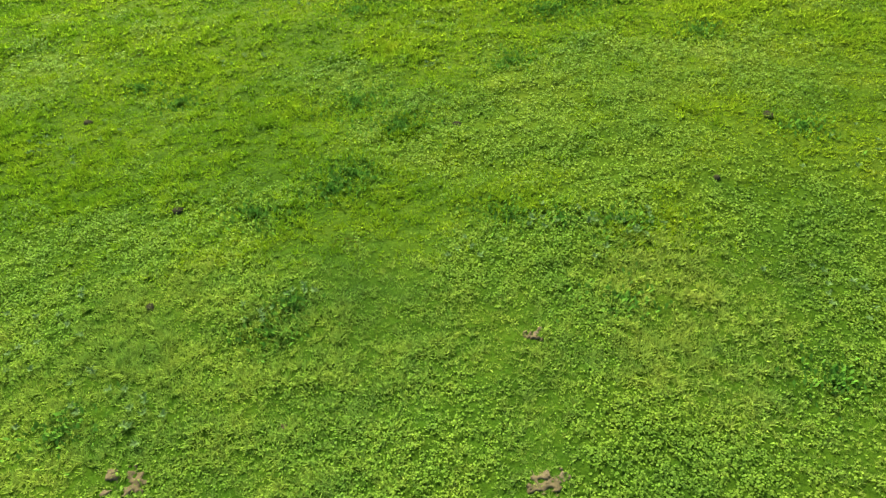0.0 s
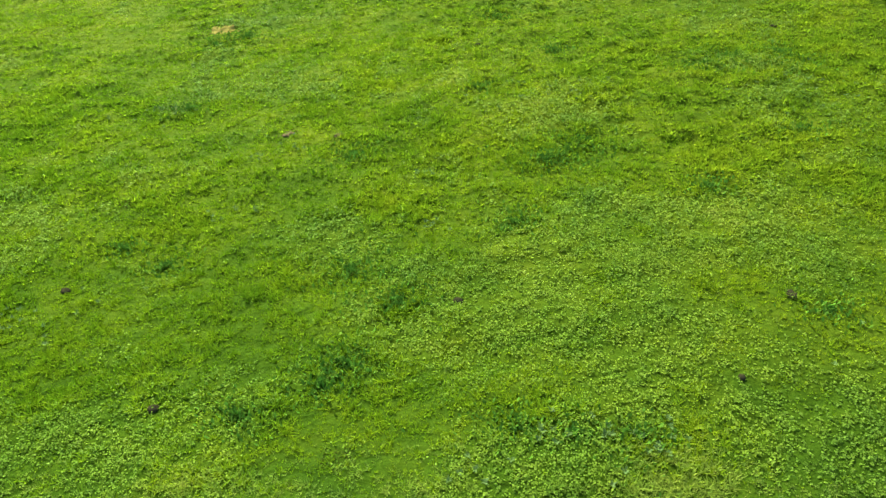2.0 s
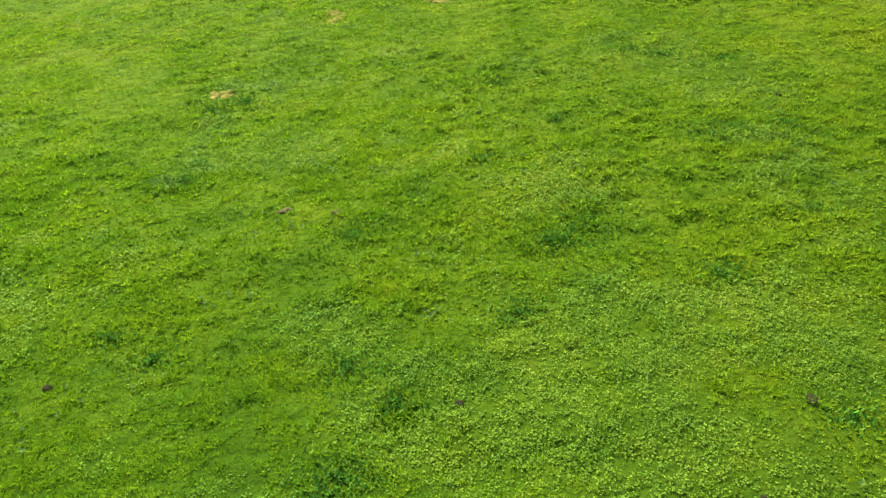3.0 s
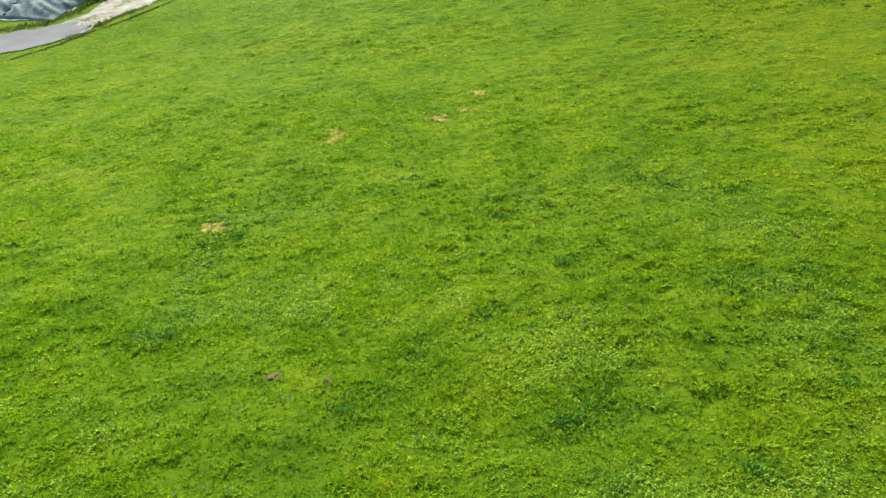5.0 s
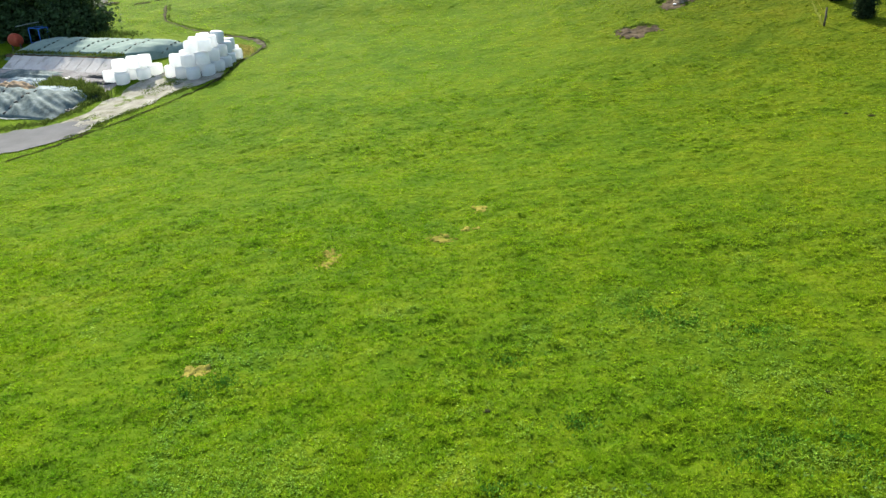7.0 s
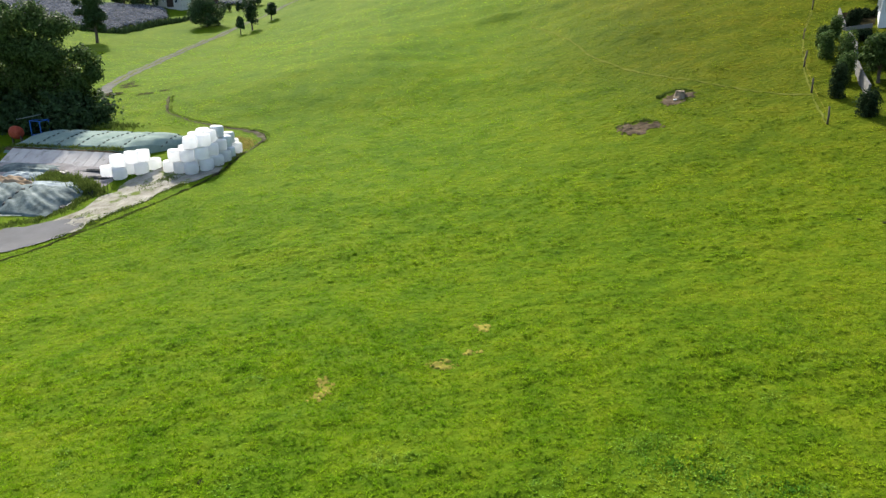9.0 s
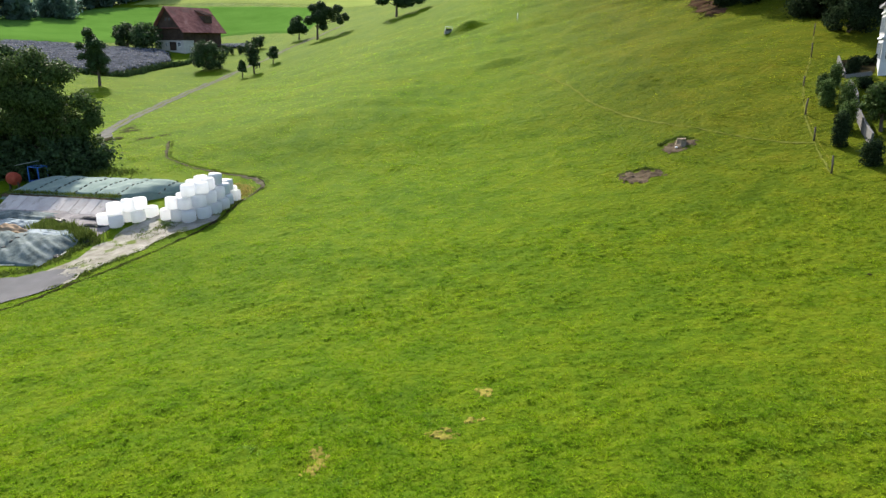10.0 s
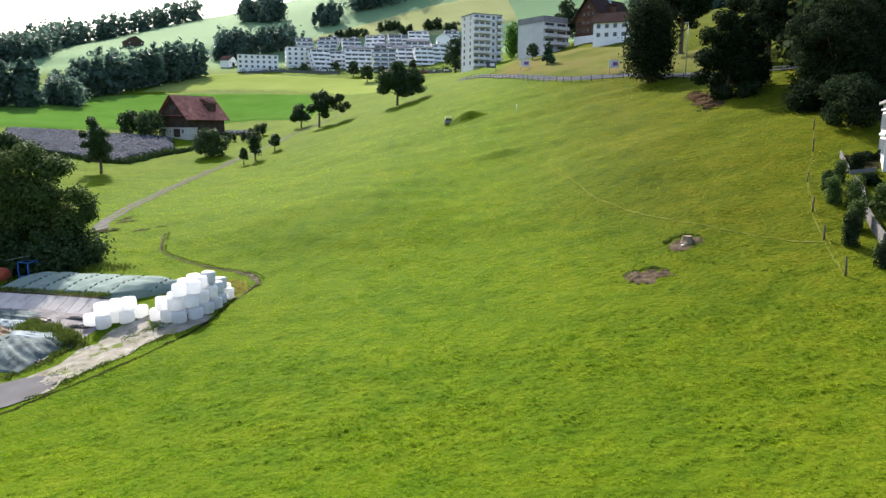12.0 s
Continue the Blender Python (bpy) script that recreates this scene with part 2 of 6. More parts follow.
# ---- helpers for meshes ----


def mesh_of(name, verts, faces, mat, smooth=False):
    me = bpy.data.meshes.new(name)
    verts = np.asarray(verts, dtype=np.float32)
    if isinstance(faces, np.ndarray):
        n, k = faces.shape
        me.vertices.add(len(verts))
        me.vertices.foreach_set("co", verts.ravel())
        me.loops.add(n * k)
        me.loops.foreach_set("vertex_index", faces.astype(np.int32).ravel())
        me.polygons.add(n)
        me.polygons.foreach_set("loop_start", np.arange(0, n * k, k, dtype=np.int32))
        me.update(calc_edges=True)
        me.validate()
    else:
        me.from_pydata([tuple(map(float, v)) for v in verts], [], [tuple(f) for f in faces])
    for mm in (mat if isinstance(mat, (list, tuple)) else (mat,)):
        me.materials.append(mm)
    if smooth:
        me.polygons.foreach_set("use_smooth", np.ones(len(me.polygons), dtype=bool))
    return me


def part(name, data, parent, label="", m=None):
    """Links a mesh as one part under a thing or a part."""
    ob = new(name, data)
    ob.parent = parent
    if m is not None:
        ob.matrix_basis = m
    if label:
        ob["label"] = label
    return ob


def bm_mesh(bm, name, mat, smooth=False):
    me = bpy.data.meshes.new(name)
    bmesh.ops.recalc_face_normals(bm, faces=bm.faces)
    bm.to_mesh(me)
    bm.free()
    me.materials.append(mat)
    if smooth:
        me.polygons.foreach_set("use_smooth", np.ones(len(me.polygons), dtype=bool))
    return me


def box_mesh(name, size, mat, centre=(0, 0, 0), bevel=0.0):
    bm = bmesh.new()
    bmesh.ops.create_cube(bm, size=1.0)
    bmesh.ops.scale(bm, vec=size, verts=bm.verts)
    bmesh.ops.translate(bm, vec=centre, verts=bm.verts)
    if bevel:
        bmesh.ops.bevel(bm, geom=bm.edges[:], offset=bevel, segments=2, affect="EDGES")
    return bm_mesh(bm, name, mat)


def tube_mesh(name, points, radii, mat, sides=8):
    """A tapered tube along points."""
    pts = [Vector(p) for p in points]
    verts, faces = [], []
    for i, p in enumerate(pts):
        d = (pts[min(i + 1, len(pts) - 1)] - pts[max(i - 1, 0)]).normalized()
        a = d.orthogonal().normalized()
        b = d.cross(a)
        for k in range(sides):
            t = 2 * math.pi * k / sides
            verts.append(p + (a * math.cos(t) + b * math.sin(t)) * radii[i])
    for i in range(len(pts) - 1):
        for k in range(sides):
            faces.append((i * sides + k, i * sides + (k + 1) % sides, (i + 1) * sides + (k + 1) % sides, (i + 1) * sides + k))
    faces.append(tuple(range(sides))[::-1])
    faces.append(tuple((len(pts) - 1) * sides + k for k in range(sides)))
    return mesh_of(name, verts, faces, mat, True)


def joined(name, meshes, mat):
    """Several (mesh, matrix) made one mesh."""
    bm = bmesh.new()
    for me, mx in meshes:
        n0 = len(bm.verts)
        bm.from_mesh(me)
        bm.verts.ensure_lookup_table()
        bmesh.ops.transform(bm, matrix=mx, verts=bm.verts[n0:])
    return bm_mesh(bm, name, mat, True)


# ---- the lie of the land ----
RS = np.random.RandomState(7)
LATTICE = RS.rand(64, 64)


def vnoise(x, y, cell, shift=0.0):
    """Smooth value noise, -1 to 1."""
    x, y = np.asarray(x, float) / cell + 31.7 + shift, np.asarray(y, float) / cell + 17.3 + shift * 1.7
    i, j = np.floor(x).astype(int), np.floor(y).astype(int)
    f, g = x - i, y - j
    f, g = f * f * (3 - 2 * f), g * g * (3 - 2 * g)
    a, b = LATTICE[i % 64, j % 64], LATTICE[(i + 1) % 64, j % 64]
    c, d = LATTICE[i % 64, (j + 1) % 64], LATTICE[(i + 1) % 64, (j + 1) % 64]
    return 2 * ((a * (1 - f) + b * f) * (1 - g) + (c * (1 - f) + d * f) * g) - 1


# heights of the valley: rows go away from the walk's start, columns fan out from left to right
FAN = np.array([-1.0, -.55, -.3, -.12, .06, .26, .5, 1.0])
AWAY = np.array([-60, -10, 20, 45, 75, 105, 140, 190, 260, 340, 430, 560.0])
HEIGHTS = np.array([
    [-2.7, 0.0, 0.8, 1.0, 1.2, 1.8, 2.7, 3.7], [-3.9, -1.8, -0.6, 0.2, 0.9, 1.1, 1.9, 5.5], [-4.3, -3.1, -1.7, -1.0, -0.2, 0.5, 1.8, 7.4],
    [-4.3, -4.4, -3.3, -1.9, -0.9, 0.5, 2.8, 10.6], [-3.8, -5.6, -4.2, -1.4, 0.1, 2.0, 6.2, 16.7], [-2.3, -3.0, -0.6, 0.2, 2.7, 8.5, 14.2, 25.0],
    [2.4, -0.4, 2.3, 7.2, 9.0, 18.1, 24.5, 37.3], [12.8, 4.6, 3.3, 11.4, 19.9, 29.0, 40.7, 56.5], [27.3, 14.9, 9.9, 20.2, 34.0, 48.1, 59.0, 79.9],
    [36.9, 25.5, 20.7, 29.1, 44.3, 60.9, 74.8, 101.0], [43.6, 38.9, 40.8, 42.0, 51.7, 66.6, 84.4, 117.5], [55.1, 63.8, 68.6, 71.4, 76.2, 84.6, 98.4, 132.3]])


def spline(c, stops):
    """Weights of a smooth curve through the stops, one row for each c."""
    c = np.clip(c, stops[0], stops[-1])
    n = len(stops)
    i = np.clip(np.searchsorted(stops, c, side="right") - 1, 0, n - 2)
    h = stops[i + 1] - stops[i]
    t = (c - stops[i]) / h
    w = np.zeros((len(c), n))
    k = np.arange(len(c))
    np.add.at(w, (k, i), 2 * t**3 - 3 * t * t + 1)
    np.add.at(w, (k, i + 1), -2 * t**3 + 3 * t * t)
    for j, v in ((i, (t**3 - 2 * t * t + t) * h), (i + 1, (t**3 - t * t) * h)):
        lo, hi = np.maximum(j - 1, 0), np.minimum(j + 1, n - 1)
        g = v / (stops[hi] - stops[lo])
        np.add.at(w, (k, hi), g)
        np.add.at(w, (k, lo), -g)
    return w


def height(x, y, rough=True):
    x, y = np.atleast_1d(np.asarray(x, float)), np.atleast_1d(np.asarray(y, float))
    u = x / (50 + np.maximum(y, 0) * 0.75)
    z = ((spline(y, AWAY) @ HEIGHTS) * spline(u, FAN)).sum(1)
    d = np.maximum(y - 540, 0)
    rise = np.interp(u, [-1.0, -0.71, -0.55, -0.40, -0.26, -0.17, 0.0, 0.2, 0.46, 1.0], [30, 45, 74, 106, 131, 156, 175, 175, 130, 60])
    z += rise * (1 - np.exp(-d / 320))
    z += 14 * np.exp(-((x - 40) / 110)**2 - ((y - 690) / 60)**2)
    if rough:
        # grazed tussocks on the open pasture, none on the yard and the track
        n = 0.62 * vnoise(0.62 * x + 0.1 * y, 0.98 * y - 0.1 * x, 0.50, 31) + 0.38 * vnoise(0.8 * x + 0.5 * y, 0.85 * y - 0.4 * x, 0.27, 33)
        n *= 0.65 + 0.55 * vnoise(x, y, 6.0, 35)
        z += 0.19 * np.maximum(n, -0.3) * np.clip((y - 4) / 22, 0.3, 1) * np.clip((150 - y) / 60, 0, 1) * np.clip((x + 21 + 2 * np.maximum(72 - y, 0)) / 5, 0, 1)
        damp = np.clip((y - 20) / 200, 0, 1)
        z += 0.05 * vnoise(x, y, 1.3, 1) + 0.09 * vnoise(x, y, 4.0, 2) * (1 + damp) + damp * np.clip((x + 75) / 40, 0.2, 1) * np.clip((225 - y) / 50, 0.22, 1) * (0.8 * vnoise(x, y, 17.0, 3) + 0.3 * vnoise(x, y, 6.5, 6)) + 0.32 * np.clip((y - 85) / 60, 0, 1) * np.clip((x + 40) / 40, 0, 1) * np.clip((260 - y) / 60, 0, 1) * vnoise(x * 0.28 + y * 0.06, y, 4.2, 8) + np.clip((y - 500) / 300, 0, 1) * 4 * vnoise(x, y, 90.0, 4)
    return z


def ground_at(x, y):
    return float(height(x, y)[0])


def terrain():
    v = [-60.0]
    while v[-1] < 2400:
        y = v[-1]
        v.append(y + (2.5 if y < 0 else 0.25 if y < 55 else 0.25 + (y - 55) * 0.006 if y < 130 else 0.70 + (y - 130) * 0.010 if y < 260 else 2.0 + (y - 260) * 0.02))
    v = np.array(v)
    side = 0.46 + 1.04 * np.linspace(0, 1, 61)[1:]**1.5
    u = np.concatenate([-side[::-1], np.linspace(-0.46, 0.46, 241), side])
    uu, vv = np.meshgrid(u, v)
    x = uu * (50 + np.maximum(vv, 0) * 0.75)
    z = height(x.ravel(), vv.ravel())
    co = np.stack([x.ravel(), vv.ravel(), z], 1)
    nu, nv = len(u), len(v)
    a = (np.arange(nv - 1)[:, None] * nu + np.arange(nu - 1)[None]).ravel()
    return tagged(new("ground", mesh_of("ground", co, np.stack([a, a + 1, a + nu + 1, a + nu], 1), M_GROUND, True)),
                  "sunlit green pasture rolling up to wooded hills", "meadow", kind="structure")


terrain()

# ---- trees ----


def leaf_cloud(lobes, count, size, seed, flat=0.5, stray=0.35):
    """Small folded leaf sprays over the shells of lobes (x, y, z, radius, squash)."""
    r = np.random.RandomState(seed)
    lobes = np.array(lobes)
    w = lobes[:, 3]**2
    pick = r.choice(len(lobes), count, p=w / w.sum())
    d = r.normal(size=(count, 3))
    d /= np.linalg.norm(d, axis=1)[:, None]
    rad = lobes[pick, 3] * (0.5 + 0.55 * r.rand(count)**0.7 + stray * (r.rand(count) < 0.1) * r.rand(count))
    c = lobes[pick, :3] + d * rad[:, None] * np.stack([np.ones(count), np.ones(count), lobes[pick, 4]], 1)
    n = d + r.normal(size=(count, 3)) * flat + (0, 0, 0.35)
    n /= np.linalg.norm(n, axis=1)[:, None]
    a = np.cross(n, r.normal(size=(count, 3)))
    a /= np.linalg.norm(a, axis=1)[:, None]
    b = np.cross(n, a)
    s = size * (0.55 + 0.9 * r.rand(count))[:, None]
    if not stray:
        deep = r.rand(count) < 0.35
        c[deep] = lobes[pick[deep], :3] + (c[deep] - lobes[pick[deep], :3]) * 0.5
        s[deep] *= 1.9
    tip, side = a * s, b * s * 0.62
    v = np.stack([c - tip, c + side - n * s * 0.25, c + tip, c - side + n * s * 0.2], 1).reshape(-1, 3)
    return v, np.arange(count * 4).reshape(-1, 4)


def tree(h, radius, clear, seed, mat, count=2600, size=0.42, shape="round", name="tree"):
    """A tapered trunk with limbs, and a crown of leaf sprays. clear: height of bare trunk."""
    r = random.Random(seed)
    root = new(name)
    lean = Vector((r.uniform(-0.4, 0.4), r.uniform(-0.4, 0.4), 0))
    thick = 0.022 * h + 0.06
    top = Vector((lean.x, lean.y, h * 0.78))
    tubes = [(tube_mesh("t", [(0, 0, -0.4), (0, 0, 0.15), lean * 0.3 + Vector((0, 0, h * 0.3)), lean * 0.7 + Vector((0, 0, h * 0.55)), top],
                        [thick * 1.5, thick * 1.1, thick * 0.8, thick * 0.5, thick * 0.12], M_BARK), Matrix())]
    lobes = []
    n = 30 if shape == "round" else 18 if shape == "patchy" else 22 if shape == "bushy" else 11
    for i in range(n):
        f = (i + 0.5) / n
        z = clear + (h - clear) * ((0.10 if clear > 0.7 else 0.02) + 0.80 * f)
        if shape == "cone":
            rr = radius * (1.02 - f) * 0.7
            lr = radius * (0.16 + 0.5 * (1 - f))
        elif shape == "bushy":
            rr = radius * r.uniform(0.3, 0.85) * (1.1 - 0.6 * f)
            lr = radius * r.uniform(0.26, 0.5)
        elif shape == "patchy":
            rr = radius * r.uniform(0.3, 0.75) * (1.15 - 0.7 * f)
            lr = radius * r.uniform(0.28, 0.5)
        elif shape == "column":
            rr = radius * 0.35
            lr = radius * (0.78 - 0.35 * abs(f - 0.45))
        else:
            prof = math.sqrt(max(0.05, 1 - (2 * f - 0.85)**2 / 1.45))
            rr = radius * r.uniform(0.45, 0.86) * prof
            lr = radius * r.uniform(0.17, 0.38)
        a = i * 2.4 + r.uniform(-0.5, 0.5)
        c = Vector((math.cos(a) * rr + lean.x * f, math.sin(a) * rr + lean.y * f, min(z, h - lr * 0.8)))
        lobes.append((c.x, c.y, c.z, lr, r.uniform(0.62, 0.85) if shape != "column" else 1.2))
        if i % (4 if n > 20 else 2) == 0:
            s = Vector((lean.x * f, lean.y * f, clear * 0.8 + (z - clear) * 0.45))
            tubes.append((tube_mesh("t", [s, s.lerp(c, 0.5) + Vector((0, 0, 0.2)), c], [thick * 0.42, thick * 0.26, thick * 0.06], M_BARK, 6), Matrix()))
    if shape == "round":
        lobes.append((lean.x, lean.y, clear + (h - clear) * 0.5, radius * 0.6, 0.8))
    part("trunk", joined("trunk", tubes, M_BARK), root)
    v, f = leaf_cloud(lobes, count, size, seed)
    part("crown", mesh_of("crown", v, f, mat), root)
    return root


def clump_tree(clumps, h, seed, mat, count, size):
    """A tree of irregular habit: clumps are (across, up, radius) in metres, spread a little in depth."""
    r = random.Random(seed)
    root = new("tree")
    thick = 0.022 * h + 0.06
    low = min(z - q for _, z, q in clumps)
    tubes = [(tube_mesh("t", [(0, 0, -0.4), (0, 0, 0.15), (0.1, 0, low + 0.15 * h), (0.2, 0.1, h * 0.7)], [thick * 1.5, thick * 1.1, thick * 0.8, thick * 0.15], M_BARK), Matrix())]
    lobes = []
    mid = (sum(c[0] * c[2] for c in clumps) / sum(c[2] for c in clumps), sum(c[1] * c[2] for c in clumps) / sum(c[2] for c in clumps))
    for x, z, q in clumps:
        y = r.uniform(-0.5, 0.5) * q
        for k in range(7):
            a = r.uniform(0, 6.28)
            e = r.uniform(0.2, 0.6) * q
            lobes.append((x + math.cos(a) * e, y + r.uniform(-0.7, 0.7) * q, z + math.sin(a) * e * 0.85, q * r.uniform(0.42, 0.72), 0.8))
        for k in (0.35, 0.65):
            lobes.append((x * (1 - k) + mid[0] * k + r.uniform(-0.3, 0.3) * q, y * 0.5, z * (1 - k) + mid[1] * k, q * r.uniform(0.6, 0.85), 0.85))
        lobes.append((x, y, z, q * 0.8, 0.9))
        s = Vector((x * 0.08, 0, low + (z - low) * 0.4))
        c = Vector((x, y, z))
        tubes.append((tube_mesh("t", [s, s.lerp(c, 0.5) + Vector((0, 0, 0.3)), c], [thick * 0.45, thick * 0.25, thick * 0.06], M_BARK, 6), Matrix()))
    part("trunk", joined("trunk", tubes, M_BARK), root)
    v, f = leaf_cloud(lobes, count, size, seed)
    part("crown", mesh_of("crown", v, f, mat), root)
    return root


def stand(ob, x, y, turn=0.0, scale=1.0, sink=0.0):
    ob.matrix_basis = Matrix.LocRotScale((x, y, ground_at(x, y) - sink), Euler((0, 0, radians(turn))), (scale, scale, scale))
    return ob


for x, y, h, rad, clear, seed, mat, count, size, shape, label in (
        (-74.4, 249, 10.0, 5.6, 0.6, 3, M_LEAF, 8000, 0.24, "round", "rounded bushy fruit tree with a short trunk below the barn"),
        (-55.7, 231, 8.5, 2.0, 2.0, 4, M_LEAF, 900, 0.35, "column", "thin young tree beside the farm track"),
        (-58.1, 227, 5.0, 1.3, 1.4, 5, M_LEAF, 600, 0.3, "round", "small sapling beside the farm track"),
        (-52.5, 242, 5.2, 1.9, 1.3, 6, M_LEAF, 700, 0.3, "round", "small young fruit tree beside the farm track"),
        (-43, 428, 10.0, 4.2, 1.5, 10, M_LEAF, 1200, 0.5, "round", "round tree at the far edge of the fields"),
        (-115.5, 287, 9.5, 5.4, 0.3, 11, M_LEAF, 4200, 0.31, "round", "dark bushy tree next to the old barn"),
        (-107, 283, 11.0, 6.2, 0.3, 12, M_LEAF, 4600, 0.31, "round", "dark bushy tree in front of the old barn"),
        (-124, 223, 6.5, 4.8, 0.8, 13, M_LEAF, 1800, 0.42, "round", "low bushy tree on the field's edge"),
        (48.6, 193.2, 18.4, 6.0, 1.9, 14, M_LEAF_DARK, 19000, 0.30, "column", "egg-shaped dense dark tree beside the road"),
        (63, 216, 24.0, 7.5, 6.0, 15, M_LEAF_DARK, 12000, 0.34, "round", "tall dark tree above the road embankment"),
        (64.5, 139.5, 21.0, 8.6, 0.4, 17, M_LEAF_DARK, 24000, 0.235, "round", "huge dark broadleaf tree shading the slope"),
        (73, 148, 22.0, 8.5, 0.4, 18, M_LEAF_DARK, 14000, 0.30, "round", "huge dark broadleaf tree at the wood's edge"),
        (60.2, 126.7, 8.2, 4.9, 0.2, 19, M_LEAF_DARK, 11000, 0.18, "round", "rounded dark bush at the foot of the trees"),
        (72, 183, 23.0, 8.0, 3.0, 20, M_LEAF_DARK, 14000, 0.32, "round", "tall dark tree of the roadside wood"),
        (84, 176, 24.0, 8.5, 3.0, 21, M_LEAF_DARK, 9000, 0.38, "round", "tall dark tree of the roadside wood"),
        (31.9, 247.7, 7.8, 2.0, 0.8, 22, M_CONIFER, 1100, 0.36, "cone", "small dark conifer on the embankment"),
        (33, 378, 17.5, 4.0, 1.0, 23, M_LEAF_LIGHT, 2000, 0.5, "column", "bright green poplar between the apartment blocks"),
        (6, 420, 19.0, 6.2, 1.5, 24, M_LEAF, 2200, 0.55, "round", "dark round tree in front of the tall block"),
        (46.5, 300, 18.0, 5.2, 2.0, 25, M_LEAF, 4200, 0.34, "round", "dark tree beside the timbered house"),
        (30.3, 273, 6.0, 2.3, 1.4, 26, M_LEAF, 1200, 0.26, "round", "small round tree on the dry bank"),
        (-54.0, 457, 10.0, 3.6, 1.0, 27, M_LEAF, 1600, 0.36, "round", "dark round tree before the terraced houses"),
        (-68.5, 483, 6.0, 3.4, 0.5, 28, M_LEAF, 1200, 0.34, "round", "low bushy tree on the bank below the houses"),
        (-79.0, 484, 6.0, 3.8, 0.5, 29, M_LEAF, 1200, 0.34, "round", "low bushy tree on the bank below the houses"),
        (-88.0, 480, 5.0, 3.4, 0.4, 30, M_LEAF, 1000, 0.34, "round", "low bushy tree on the bank below the houses"),
        (-18.5, 460, 7.0, 3.0, 0.8, 31, M_LEAF, 1200, 0.34, "round", "dark garden tree below the terraced houses"),
        (-37.0, 460, 5.5, 3.0, 0.5, 32, M_LEAF, 1000, 0.34, "round", "low garden tree below the terraced houses")):
    tagged(stand(tree(h, rad, clear, seed, mat, count, size, shape), x, y), label, "tree")

M_LEAF_MID = material("walnut_leaves", ((0.034, 0.062, 0.018), (0.078, 0.120, 0.032)), 0.6, 0.6, 0, 3.0, island=0.5, translucent=0.3, spec=0.04)
for x, y, h, seed, count, size, label, clumps in (
        (-57.0, 117.0, 17.5, 1, 40000, 0.19, "large broadleaf tree with a dense uneven crown beside the silage yard",
         ((-4.5, 14.2, 3.0), (-0.5, 15.0, 2.7), (2.7, 13.7, 2.4), (-2.7, 10.7, 3.4), (1.8, 10.3, 3.3), (6.2, 9.4, 2.3), (7.5, 7.5, 1.6), (4.5, 6.4, 2.8), (-1.8, 6.4, 3.4), (-7.3, 11.6, 3.0), (-7.3, 6.2, 3.0), (1.8, 3.9, 2.4), (-4.5, 3.2, 2.4), (6.0, 3.8, 1.8))),
        (-92.4, 211.8, 15.5, 2, 13000, 0.22, "slim upright broadleaf tree with a patchy crown by the orchard",
         ((-2.0, 14.0, 1.6), (-0.9, 12.3, 1.6), (-4.3, 10.5, 1.2), (-4.0, 7.7, 1.4), (0.5, 10.5, 2.3), (-0.3, 8.2, 2.5), (1.9, 7.0, 1.9), (0.9, 4.5, 1.9), (-2.8, 3.8, 1.2), (-1.2, 5.6, 1.9))),
        (-43.7, 272.5, 13.5, 7, 15000, 0.24, "leaning broadleaf tree with an open uneven crown by the track",
         ((0.6, 7.3, 3.2), (-2.6, 6.3, 2.0), (1.4, 11.4, 2.2), (4.0, 9.3, 2.2), (7.0, 10.0, 1.9), (9.6, 7.7, 1.6), (7.9, 6.3, 1.5), (-1.0, 10.0, 2.1), (2.0, 4.6, 1.8))),
        (54.8, 160.5, 18.5, 16, 29000, 0.245, "large dark tree with foliage to the ground",
         ((0.6, 16.6, 2.4), (-1.8, 13.8, 2.7), (3.0, 13.2, 2.7), (-4.2, 10.8, 2.3), (0.6, 9.6, 4.0), (5.2, 9.6, 2.8), (6.8, 6.0, 2.2), (-4.2, 6.6, 2.9), (1.8, 5.0, 3.9), (-5.2, 3.2, 2.1), (-1.8, 2.4, 2.3), (6.2, 3.2, 2.1), (3.0, 2.2, 2.3))),
        (-53.4, 289.8, 9.0, 8, 8000, 0.25, "round broadleaf tree next to the farm track",
         ((-0.6, 4.5, 3.0), (-1.7, 6.4, 2.0), (1.5, 3.6, 2.4), (0.0, 7.5, 1.5), (-2.8, 3.4, 1.9))),
        (-16.2, 269.8, 15.0, 9, 21000, 0.29, "wide spreading old tree alone on the green slope",
         ((-2.2, 8.6, 4.6), (0.4, 13.2, 2.6), (-5.0, 5.4, 2.5), (2.4, 9.4, 3.4), (6.4, 8.4, 3.3), (7.8, 5.6, 2.1), (5.4, 10.8, 2.3), (1.0, 4.9, 2.6), (4.4, 5.0, 2.3), (-4.2, 9.6, 2.6)))):
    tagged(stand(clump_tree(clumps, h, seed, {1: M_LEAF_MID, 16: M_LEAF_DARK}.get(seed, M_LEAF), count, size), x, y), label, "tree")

young = tree(3.4, 1.0, 0.7, 26, M_LEAF, 420, 0.24, "column", "young_tree")
tagged(stand(young, -80.2, 284.6), "young leafy fruit tree in a row beside the barn", "tree", "young fruit trees")
for x, y, k in ((-76.8, 283.6, 0.9), (-78.6, 284.2, 0.75), (-73.2, 281.8, 1.0), (-71.6, 281.9, 0.8), (-70.2, 282.1, 1.3), (-68.8, 284.6, 1.5), (-68.1, 290.4, 1.4)):
    copy_thing(young, Matrix.LocRotScale((x, y, ground_at(x, y)), Euler((0, 0, x)), (k, k, k)))

# ---- wrapped bales ----


